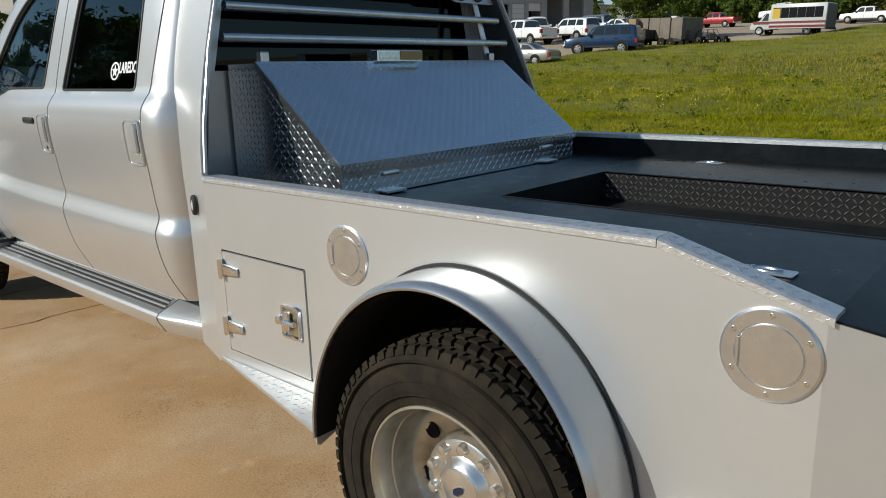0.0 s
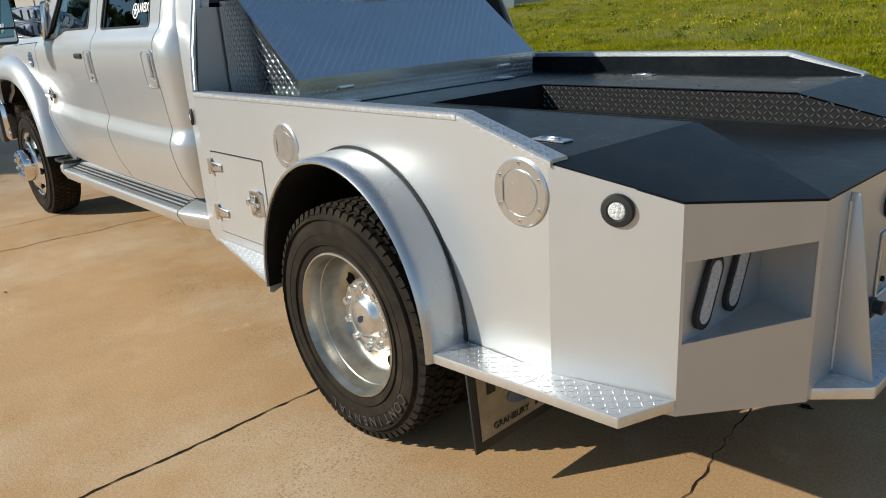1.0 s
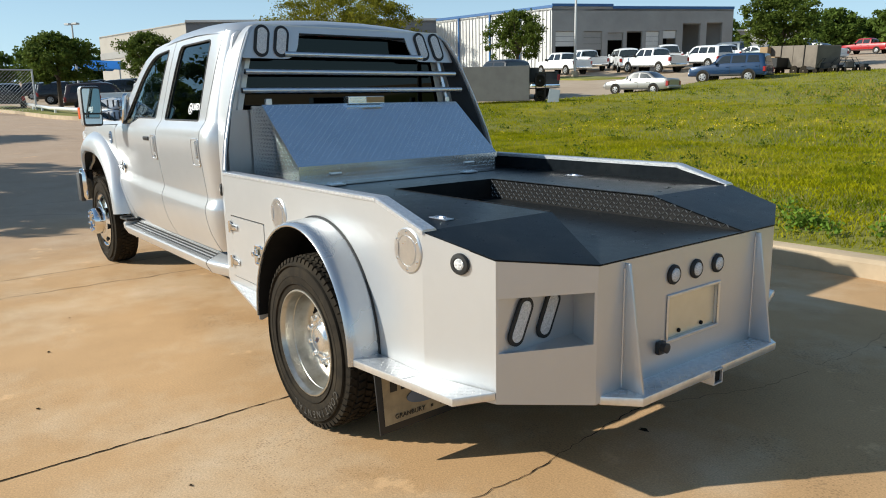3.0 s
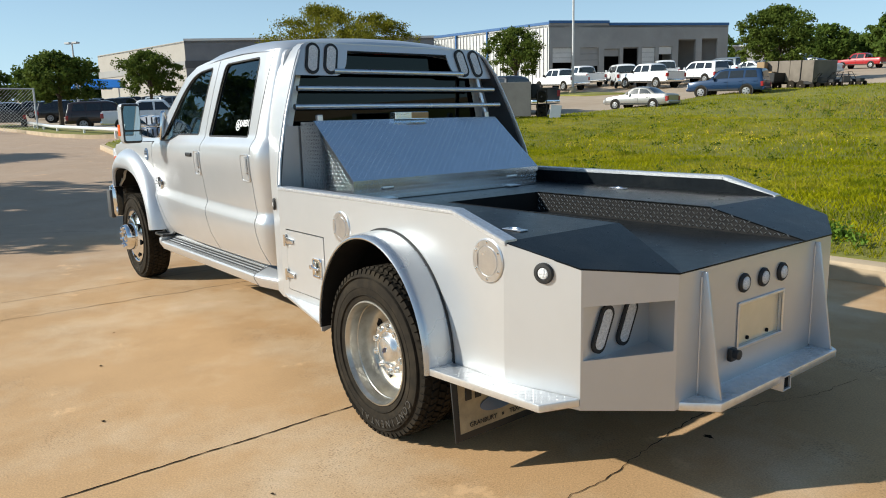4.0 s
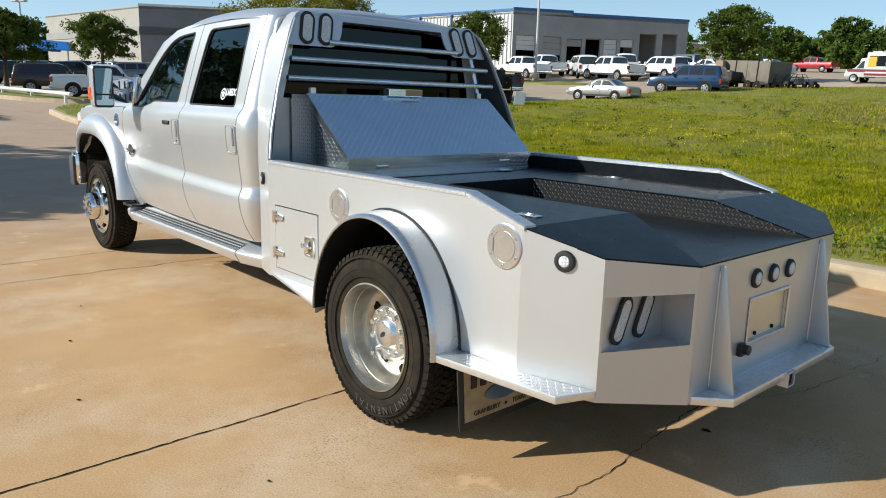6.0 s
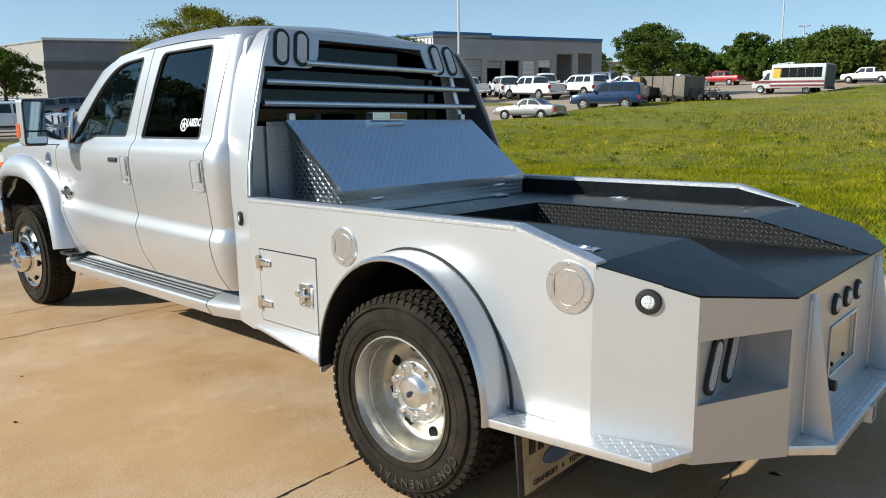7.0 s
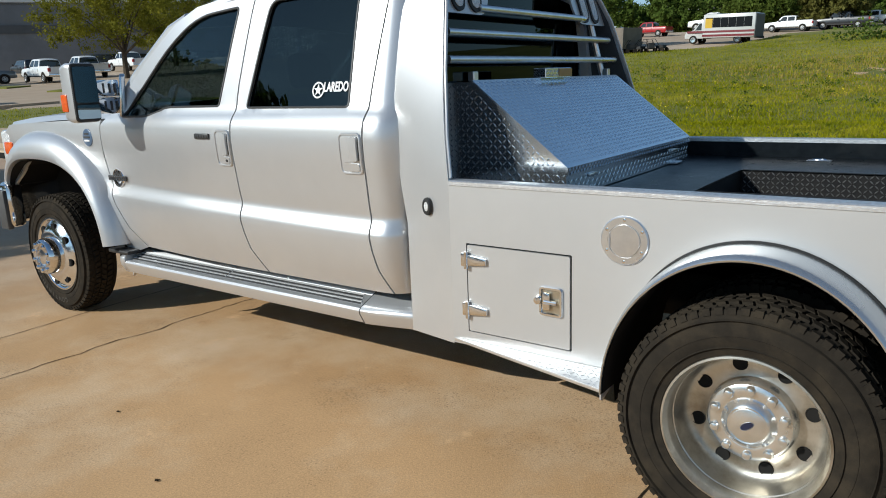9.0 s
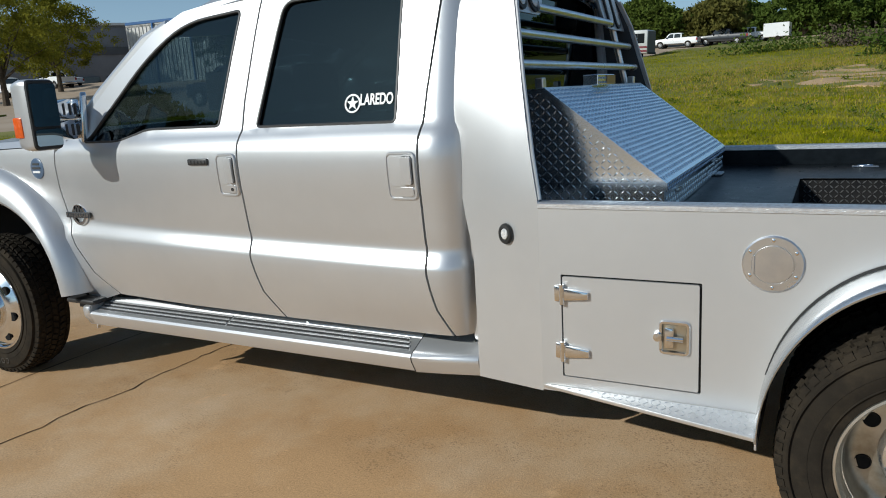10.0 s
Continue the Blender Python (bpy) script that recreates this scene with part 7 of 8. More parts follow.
for src, x, y, fx, fy in ((grey_suv, -79.0, 12.4, -1, 0.2), (black_suv, -88.0, 14.0, 0.2, 1), (grey_suv, -92.0, 17.5, 0.2, 1), (black_suv, -95.0, 21.5, 0.2, 1), (grey_suv, -97.0, 26.0, 0.2, 1), (red_pick, -96.0, 13.0, 0.1, 1),
                        (black_suv, -90.0, 24.5, 0.2, 1), (grey_suv, -27.0, 55.5, -1, 0.1), (black_suv, -58.0, 6.4, -1, 0.1), (black_suv, -72.0, 15.6, 0.3, 1), (black_suv, -74.5, 19.2, 0.3, 1),
                        (red_pick, -80.0, 17.4, 0.2, 1), (black_suv, -66.0, 12.0, 0.3, 1), (grey_suv, -63.0, 19.5, -0.3, -1), (white_sed, -78.0, 20.8, 0.3, 1), (black_suv, -84.0, 25.5, 0.3, 1), (grey_suv, -70.0, 26.5, 0.3, 1)):
    park(src, x, y, fx, fy, True)

white_suv = park(vehicle("suv", "off_road_car", PW, "white off-road car parked before the shop"), -31.8, 52.6, -1, 0.2)
for src, x, y, fx, fy in ((white_suv, -41.6, 54.6, -0.8, 0.6), (white_suv, -29.4, 61.5, -1, 0.1), (grey_suv, -34.6, 60.5, -1, 0.2), (white_pick, -44.5, 52.8, -0.9, 0.4)):
    park(src, x, y, fx, fy, True)

black_pick = park(vehicle("pickup", "pickup_truck", PK, "black crew cab pickup parked at the lot's edge"), -28.2, 27.4, -1, 0.05)
black_pick.matrix_basis = black_pick.matrix_basis @ Matrix.Scale(1.08, 4)

# shuttle bus
bus = empty("shuttle_bus", "white shuttle bus with a dark red stripe parked in the lot", "bus")
CREAM = paint("cream_bus_paint", (0.52, 0.52, 0.50))
BUSGLASS = mat("black_bus_glass", (0.008, 0.009, 0.010), rough=0.2, spec=0.15)
MAROON = paint("dark_red_stripe", (0.16, 0.015, 0.02))
bm = B(-1.6, 3.5, -1.1, 1.1, 0.55, 2.75, 0.10, 2)
part("coach_body", bm, CREAM, bus)
bm = bmesh.new()
prism(bm, [(-1.55, -1.0, 0.5), (-3.45, -1.0, 0.5), (-3.5, -1.0, 0.75), (-3.35, -1.0, 1.15), (-2.55, -1.0, 1.25), (-1.95, -1.0, 2.05), (-1.55, -1.0, 2.2)], (0, 2.0, 0), 0.06)
part("cab", bm, CREAM, bus)
for s in (-1, 1):
    for k in range(6):
        part("window_pane", B(-1.35 + 0.76 * k, -0.605 + 0.76 * k, min(s * 1.10, s * 1.106), max(s * 1.10, s * 1.106), 1.50, 2.42, 0.0), BUSGLASS, bus)
    part("stripe", B(-3.2, 3.48, min(s * 1.10, s * 1.108), max(s * 1.10, s * 1.108), 1.02, 1.22), MAROON, bus)
    part("stripe", B(-1.6, 3.48, min(s * 1.10, s * 1.107), max(s * 1.10, s * 1.107), 0.66, 0.86), MAROON, bus)
    part("cab_window", prism(bmesh.new(), [(-1.75, s * 1.004, 1.30), (-2.40, s * 1.004, 1.28), (-1.98, s * 1.004, 1.92), (-1.75, s * 1.004, 1.95)], (0, s * 0.004, 0)), CARGLASS, bus)
    for x in (-2.55, 1.9):
        w = part("wheel", lathe(bmesh.new(), [(0.05, 0.0), (0.26, 0.0), (0.38, -0.02), (0.40, 0.03), (0.40, 0.22)], 24, "y"), RUBBER, bus)
        w.matrix_basis = pose(x, s * 1.06, 0.40, 0, 0, 0 if s < 0 else 180)
        part("rim", lathe(bmesh.new(), [(0.0005, -0.012), (0.25, -0.02), (0.27, 0.0)], 20, "y"), CHROME, w)
part("notice", B(-1.36, -0.66, -1.112, -1.107, 1.46, 2.34), paint("yellow_notice", (0.55, 0.34, 0.012)), bus, "yellow panel")
part("windscreen", prism(bmesh.new(), [(-2.56, -0.9, 1.28), (-2.56, 0.9, 1.28), (-1.99, 0.9, 2.04), (-1.99, -0.9, 2.04)], (-0.012, 0, 0.008)), CARGLASS, bus)
part("roof_pod", B(-1.4, -0.5, -0.6, 0.6, 2.74, 2.86, 0.04), CREAM, bus)
part("rear_panel", B(3.49, 3.53, -1.0, 1.0, 0.62, 2.66, 0.02), mat("grey_bus_back", (0.10, 0.10, 0.11), rough=0.5), bus, "dark grey rear panel")
part("rear_bumper", B(3.45, 3.62, -1.0, 1.0, 0.45, 0.65, 0.03), GASKET, bus)
park(bus, -14.8, 53.2, -1, 0.15)
bus.matrix_basis = bus.matrix_basis @ Matrix.Scale(0.735, 4)

# brown box trailer and odd gear by the grass
TAN = mat("tan_weathered_panel", (0.20, 0.165, 0.13), (0.16, 0.13, 0.10), rough=0.7, scale=1.5, stain=(0.12, 0.10, 0.08), sscale=0.8)
trl = empty("box_trailer", "tan weathered box trailer with stacked boards, parked by the grass", "trailer")
part("box", B(-2.1, 2.1, -1.0, 1.0, 0.55, 2.0, 0.03), TAN, trl)
part("chassis", B(-3.2, 2.1, -0.5, 0.5, 0.42, 0.55), UNDER, trl)
for k in range(5):
    part("corner_post", B(-2.1 + k * 1.03, -2.02 + k * 1.03, -1.03, -1.0, 0.55, 2.0), UNDER if k % 2 else TAN, trl)
for s in (-1, 1):
    for x in (0.3, 1.15):
        part("wheel", lathe(bmesh.new(), [(0.04, 0.0), (0.2, 0.0), (0.32, -0.02), (0.34, 0.03), (0.34, 0.2)], 20, "y"), RUBBER, trl).matrix_basis = pose(x, s * 1.08, 0.34, 0, 0, 0 if s < 0 else 180)
park(trl, -19.6, 44.4, -1, 0.35)
trl.matrix_basis = trl.matrix_basis @ Matrix.Scale(0.9, 4)
rng = random.Random(9)
for k in range(5):
    g = empty("lawn_machine", "small dark wheeled machine standing on the grass edge", "machine", "wheeled machines")
    bm = B(-0.35, 0.35, -0.22, 0.22, 0.25, 0.5 + 0.2 * (k % 2), 0.04)
    part("engine", bm, GASKET, g)
    part("handle", tube(bmesh.new(), [(0.3, -0.2, 0.4), (0.75, -0.2, 1.0), (0.75, 0.2, 1.0), (0.3, 0.2, 0.4)], 0.02, 6), UNDER, g)
    for x in (-0.3, 0.3):
        for s in (-1, 1):
            part("wheel", lathe(bmesh.new(), [(0.02, -0.04), (0.16, -0.04), (0.17, 0.04), (0.02, 0.04)], 14, "y"), RUBBER, g).matrix_basis = pose(x, s * 0.27, 0.17)
    x, y = -18.4 + 0.55 * k, 43.2 + 0.35 * k
    g.matrix_basis = pose(x, y, field_h(x, y) - 0.02, 0, 0, 40 * k) @ Matrix.Scale(0.85, 4)
# low dark utility trailer with crates, between the blue car and the box trailer
ut = empty("utility_trailer", "low black utility trailer loaded with brown crates", "trailer")
part("bed_floor", B(-1.2, 1.2, -0.8, 0.8, 0.55, 0.62), UNDER, ut)
for y0 in (-0.82, 0.78):
    part("side_board", B(-1.2, 1.2, y0, y0 + 0.04, 0.62, 1.15), GASKET, ut)
for x0 in (-1.22, 1.18):
    part("end_board", B(x0, x0 + 0.04, -0.8, 0.8, 0.62, 1.15), GASKET, ut)
for s in (-1, 1):
    part("wheel", lathe(bmesh.new(), [(0.04, 0.0), (0.28, -0.02), (0.32, 0.03), (0.32, 0.18)], 18, "y"), RUBBER, ut).matrix_basis = pose(0.1, s * 1.0, 0.32, 0, 0, 0 if s < 0 else 180)
park(ut, -21.4, 43.7, -1, 0.2)
CARDB = mat("brown_crate_board", (0.36, 0.24, 0.13), (0.28, 0.18, 0.09), rough=0.8, scale=2)
for k, (dx, dz, w_) in enumerate(((-0.5, 0.64, 0.62), (0.25, 0.64, 0.55), (-0.4, 1.25, 0.5))):
    c = part("crate", B(-w_ / 2, w_ / 2, -w_ / 2, w_ / 2, 0, 0.6, 0.015), CARDB)
    c.matrix_basis = ut.matrix_basis @ pose(dx, 0, dz, 0, 0, 8 * k)
    tagged(c, "brown board crate stacked in the utility trailer", "crate", "crates")
# grey cabinet on a wheeled frame and a leaning slab at the grass edge
gc = empty("equipment_cart", "grey steel cabinet on a black wheeled frame at the grass edge", "cart")
part("cabinet", B(-2.6, 0.36, -0.35, 0.35, 0.12, 1.62, 0.015), mat("grey_cabinet_paint", (0.17, 0.162, 0.15), (0.13, 0.122, 0.113), rough=0.6, scale=2), gc)
part("top_box", B(0.36, 0.75, 0.1, 0.9, 0.9, 1.55, 0.02), GASKET, gc)
for x in (0.62, 1.02):
    part("frame_post", B(x, x + 0.05, -0.3, -0.25, 0.05, 1.25), UNDER, gc)
part("frame_rail", B(0.62, 1.07, -0.3, -0.25, 1.22, 1.28), UNDER, gc)
for z in (0.22, 0.92):
    w = part("wheel", lathe(bmesh.new(), [(0.04, -0.1), (0.22, -0.1), (0.27, -0.05), (0.27, 0.07), (0.2, 0.1)], 18, "y"), RUBBER, gc)
    w.matrix_basis = pose(0.82, 0.0, z + 0.05)
gc.matrix_basis = pose(-20.8, 21.4, field_h(-20.8, 21.4) - 0.04, 0, 0, 44)
sl_ = part("leaning_slab", B(-0.24, 0.24, -0.04, 0.04, 0, 0.62, 0.01), mat("grey_sheet", (0.30, 0.33, 0.34), (0.25, 0.28, 0.29), rough=0.5, scale=3))
sl_.matrix_basis = pose(-19.45, 22.0, field_h(-19.45, 22.0) - 0.03, -14, 8, 44)
tagged(sl_, "grey sheet panel leaning at the grass edge", "panel")
wt = empty("white_trailer", "white enclosed trailer at the far end of the lot", "trailer")
part("box", B(-1.6, 1.6, -1.0, 1.0, 0.5, 2.3, 0.05), PW, wt)
for s in (-1, 1):
    part("wheel", lathe(bmesh.new(), [(0.04, 0.0), (0.3, -0.02), (0.33, 0.03), (0.33, 0.2)], 18, "y"), RUBBER, wt).matrix_basis = pose(0.2, s * 1.0, 0.33, 0, 0, 0 if s < 0 else 180)
park(wt, -5.2, 72.6, -1, 0.1)
wt.matrix_basis = wt.matrix_basis @ Matrix.Scale(0.68, 4)
for src, x, y in ((white_pick, -13.6, 69.8), (black_pick, -9.6, 71.0), (white_pick, -7.7, 74.5)):
    c = park(src, x, y, -1, 0.1, True)
    c.matrix_basis = c.matrix_basis @ Matrix.Scale(0.69, 4)

# ---- buildings ----
WALLG = mat("grey_wall_panel", (0.34, 0.33, 0.31), (0.30, 0.29, 0.275), rough=0.8, scale=0.7, bump=0.1, bscale=8, stain=(0.27, 0.26, 0.245), sscale=0.25)
WALLB = mat("beige_wall_panel", (0.40, 0.365, 0.315), (0.36, 0.325, 0.28), rough=0.8, scale=0.6, bump=0.1, bscale=8)
WALLW = mat("white_ribbed_metal", (0.66, 0.65, 0.62), (0.60, 0.59, 0.56), rough=0.5, scale=0.8, stain=(0.55, 0.53, 0.5), sscale=0.3)
BLUETRIM = mat("blue_roof_trim", (0.03, 0.12, 0.30), (0.025, 0.10, 0.26), rough=0.4)
DARKGREY = mat("dark_wall_band", (0.085, 0.085, 0.085), (0.07, 0.07, 0.07), rough=0.7, scale=1.0)
shop = empty("service_building", "grey flat-roofed service building with bay doors and blue trim", "building")
SA, SB, SC = Vector((-52.3, 56.4)), Vector((-42.6, 75.0)), Vector((-68.4, 53.4))
ZT, ZB = 11.0, 3.6
UL = (SB - SA).length


def on_shop(u, v):
    p = SA + (SB - SA) * (u / UL)
    return (p.x, p.y, v)


BAYS = [(0.02, 0.125, 5.2, 8.6), (0.17, 0.27, 5.3, 8.6), (0.3, 0.385, 5.4, 8.45), (0.405, 0.49, 5.5, 8.6), (0.51, 0.585, 5.6, 8.6), (0.605, 0.68, 5.7, 8.7), (0.715, 0.815, 5.8, 9.4), (0.85, 0.94, 6.0, 9.5)]
holes = [[(a * UL, zb), (b * UL, zb), (b * UL, zt), (a * UL, zt)] for a, b, zb, zt in BAYS]
inw = Vector((-(SB - SA).y, (SB - SA).x)).normalized()
skin("front_wall", [(0, ZB), (UL, ZB), (UL, ZT - 0.15), (UL * 0.325, ZT - 0.05), (UL * 0.325, ZT + 0.12), (0, ZT + 0.12)], holes, 4.0, on_shop, (inw.x * 0.35, inw.y * 0.35, 0), WALLG, shop)
for k, (a, b, zb, zt) in enumerate(BAYS):
    low = {0: 0.55, 1: 0.42, 4: 0.15, 2: 0.75, 3: 0.97, 5: 0.72, 6: 0.98, 7: 0.98}[k]
    zc = zb + (zt - zb) * low
    bm = bmesh.new()
    pa, pb = Vector((*(on_shop(a * UL, 0)[:2]), 0)), Vector((*(on_shop(b * UL, 0)[:2]), 0))
    off = Vector((inw.x, inw.y, 0)) * 0.2
    nsl = max(1, int((zt - zc) / 0.5))
    dr = None
    for j in range(nsl):
        z0 = zc + (zt - zc) * j / nsl
        z1 = zc + (zt - zc) * (j + 1) / nsl - 0.03
        bm = bmesh.new()
        prism(bm, [pa + off + Vector((0, 0, z0)), pb + off + Vector((0, 0, z0)), pb + off + Vector((0, 0, z1)), pa + off + Vector((0, 0, z1))], (inw.x * 0.08, inw.y * 0.08, 0))
        if dr is None:
            dr = part("bay_door", bm, WALLW if k in (0, 4, 5) else WALLG, shop, "roller bay door, part open" if low > 0.3 else "shut white roller bay door")
        else:
            part("door_panel", bm, WALLW if k in (0, 4, 5) else WALLG, dr)
# A black wall behind the bays stands for the shade inside them.
bm = bmesh.new()
prism(bm, [Vector((*on_shop(0.3, 0)[:2], 3)) + Vector((inw.x, inw.y, 0)) * 6, Vector((*on_shop(UL - 0.3, 0)[:2], 3)) + Vector((inw.x, inw.y, 0)) * 6,
           Vector((*on_shop(UL - 0.3, 0)[:2], 10.6)) + Vector((inw.x, inw.y, 0)) * 6, Vector((*on_shop(0.3, 0)[:2], 10.6)) + Vector((inw.x, inw.y, 0)) * 6], (inw.x * 0.2, inw.y * 0.2, 0))
part("inner_wall", bm, UNDER, shop)
bm = bmesh.new()
A3, B3, C3 = Vector((SA.x, SA.y, ZB)), Vector((SB.x, SB.y, ZB)), Vector((SC.x, SC.y, ZB))
prism(bm, [A3, C3, C3 + Vector((0, 0, ZT - ZB)), A3 + Vector((0, 0, ZT - ZB))], (0, 0.3, 0))
part("side_wall", bm, WALLW, shop, "white ribbed metal side wall")
for k in range(34):
    p = A3.lerp(C3, (k + 0.5) / 34)
    part("wall_rib", B(p.x - 0.06, p.x + 0.06, p.y - 0.08, p.y + 0.02, ZB, ZT - 0.3), WALLW, shop)
for q in (0.25, 0.5, 0.78):
    p = A3.lerp(C3, q)
    part("downpipe", B(p.x - 0.09, p.x + 0.09, p.y - 0.2, p.y - 0.06, ZB, ZT), BLUETRIM, shop)
D3 = B3 + (C3 - A3)
bm = bmesh.new()
prism(bm, [p + Vector((0, 0, ZT - ZB - 0.3)) for p in (A3, B3, D3, C3)], (0, 0, 0.2))
part("roof", bm, WALLG, shop)
bm = bmesh.new()
prism(bm, [B3, D3, D3 + Vector((0, 0, ZT - ZB - 0.3)), B3 + Vector((0, 0, ZT - ZB - 0.3))], (-0.3, -0.1, 0))
part("end_wall", bm, WALLG, shop)
for a, b, z in ((A3, A3.lerp(B3, 0.325), ZT + 0.12), (A3.lerp(B3, 0.325), B3, ZT - 0.10), (C3, A3, ZT)):
    bm = bmesh.new()
    o = Vector((inw.x, inw.y, 0)) * -0.12
    prism(bm, [Vector((a.x, a.y, z)) + o, Vector((b.x, b.y, z)) + o, Vector((b.x, b.y, z + 0.28)) + o, Vector((a.x, a.y, z + 0.28)) + o], -o * 2)
    part("roof_trim", bm, BLUETRIM, shop)
annex = empty("storage_shed", "low grey shed beside the service building", "shed")
part("shed_wall", prism(bmesh.new(), [(-42.2, 76.0, 5.0), (-36.5, 78.5, 5.0), (-36.5, 78.5, 8.2), (-42.2, 76.0, 8.6)], (-4, 8, 0)), WALLG, annex)
part("shed_roof", prism(bmesh.new(), [(-42.4, 75.6, 8.62), (-36.2, 78.2, 8.2), (-40.2, 86.4, 8.2), (-46.4, 83.8, 8.62)], (0, 0, 0.15)), WALLW, annex)
brick = empty("brick_building", "far red-brown brick building among trees", "building")
BRICKW = mat("far_brick", (0.24, 0.10, 0.07), (0.20, 0.085, 0.06), rough=0.85, scale=1.2)
for k, (x0, w, h) in enumerate(((-66, 14, 5.0), (-48, 16, 5.4))):
    z = land(x0, 128) - 0.5
    part("brick_wall", B(x0, x0 + w, 126, 134, z, z + h), BRICKW, brick)
    part("eave", B(x0 - 0.3, x0 + w + 0.3, 125.6, 134.3, z + h, z + h + 0.9), WALLW, brick)

hall = empty("grey_hall", "large grey warehouse with a dark band and a beige sunlit end", "building")
HA, HB, HC = Vector((-101, 34.5, 1.0)), Vector((-80, 68, 1.0)), Vector((-128, 29.5, 1.0))
HT = 13.0


def slab(name, a, b, z0, z1, material, parent, push, lab=""):
    bm = bmesh.new()
    d = (b - a).normalized()
    nn = Vector((-d.y, d.x, 0))
    prism(bm, [Vector((a.x, a.y, z0)), Vector((b.x, b.y, z0)), Vector((b.x, b.y, z1)), Vector((a.x, a.y, z1))], nn * push)
    return part(name, bm, material, parent, lab)


# The front wall's grey is darkened: its shade is put into the colour.
slab("front_wall", HA, HB, 1.0, HT, mat("slate_grey_panel", (0.20, 0.20, 0.205), (0.17, 0.17, 0.175), rough=0.8, scale=0.7, bump=0.1, bscale=8, stain=(0.15, 0.15, 0.15), sscale=0.25), hall, 0.5)
slab("wall_band", HA + Vector((0.05, -0.05, 0)), HB + Vector((0.05, -0.05, 0)), 9.3, 10.3, DARKGREY, hall, -0.06)
slab("base_band", HA + Vector((0.05, -0.05, 0)), HB + Vector((0.05, -0.05, 0)), 1.0, 4.4, DARKGREY, hall, -0.06)
slab("end_wall", HC, HA, 1.0, HT, WALLB, hall, 0.5)
slab("end_band", HC + Vector((0, -0.05, 0)), HA + Vector((0, -0.05, 0)), 9.3, 10.3, WALLG, hall, -0.06)
slab("coping", HA + Vector((0.1, -0.1, 0)), HB + Vector((0.1, -0.1, 0)), HT, HT + 0.3, WALLW, hall, 0.7)
bm = bmesh.new()
prism(bm, [(p.x, p.y, HT - 0.3) for p in (HA, HB, HB + HC - HA, HC)], (0, 0, 0.2))
part("roof", bm, WALLG, hall)
for k in range(5):
    a = HA.lerp(HB, 0.42 + 0.1 * k)
    b = HA.lerp(HB, 0.50 + 0.1 * k)
    slab("window", a + Vector((0.1, -0.1, 0)), b + Vector((0.1, -0.1, 0)), 4.6, 6.6, CARGLASS, hall, -0.08)

shade = empty("car_canopy", "bright blue fabric canopy over parked cars", "canopy")
BLUEC = mat("blue_canopy_fabric", (0.03, 0.24, 0.68), (0.025, 0.20, 0.58), rough=0.6, scale=0.8)
zc = land(-90, 20)
part("canopy_top", prism(bmesh.new(), [(-94, 18.0, zc + 3.1), (-94, 22.6, zc + 3.1), (-90, 22.6, zc + 4.0), (-90, 18.0, zc + 4.0)], (-0.1, 0, 0.1)), BLUEC, shade)
part("canopy_front", prism(bmesh.new(), [(-88.0, 18.0, zc + 3.0), (-88.0, 22.6, zc + 3.0), (-90, 22.6, zc + 4.0), (-90, 18.0, zc + 4.0)], (0, 0, 0.1)), BLUEC, shade)
for y in (18.2, 22.4):
    part("post", tube(bmesh.new(), [(-90, y, zc), (-90, y, zc + 3.9)], 0.08, 8), WALLW, shade)

# unseen building added across the road behind the camera, for the windows to reflect
back_hall = empty("white_hall", "unseen long white ribbed metal hall, added for window reflections", "building")
part("wall", B(-48, -8, -62.5, -62, -0.2, 6.8), WALLW, back_hall)
part("roof", B(-48.5, -7.5, -80, -61.7, 6.8, 7.1), WALLG, back_hall)
part("end_wall", B(-8.3, -8, -80, -62, -0.2, 6.8), WALLW, back_hall)
part("far_end_wall", B(-48, -47.7, -80, -62, -0.2, 6.8), WALLW, back_hall)
for k in range(26):
    part("wall_rib", B(-47 + 1.5 * k, -46.88 + 1.5 * k, -62, -61.9, 0, 6.6), WALLW, back_hall)
for k in range(5):
    part("bay_door", B(-44 + 7.4 * k, -40.4 + 7.4 * k, -61.98, -61.86, 0, 3.8), DARKGREY if k % 2 else WALLG, back_hall)


# ---- poles, rails, fence ----
POLE = mat("pale_painted_steel", (0.55, 0.55, 0.54), (0.48, 0.48, 0.47), rough=0.5, scale=3)


def lamp_pole(x, y, h, label="tall pale steel lot lamp with two heads"):
    p = empty("lot_lamp", label, "lamp post", "lot lamps")
    part("pole", tube(bmesh.new(), [(0, 0, 0.5), (0, 0, h)], [0.11, 0.07], 10), POLE, p)
    part("footing", lathe(bmesh.new(), [(0.001, 0.62), (0.28, 0.62), (0.30, 0.58), (0.30, -0.2)], 16, "z"), KERBMAT, p)
    for s in (-1, 1):
        part("lamp_head", B(min(0.15 * s, 0.75 * s), max(0.15 * s, 0.75 * s), -0.2, 0.2, h - 0.02, h + 0.14, 0.03), POLE, p)
    p.matrix_basis = pose(x, y, land(x, y), 0, 0, 30)
    return p


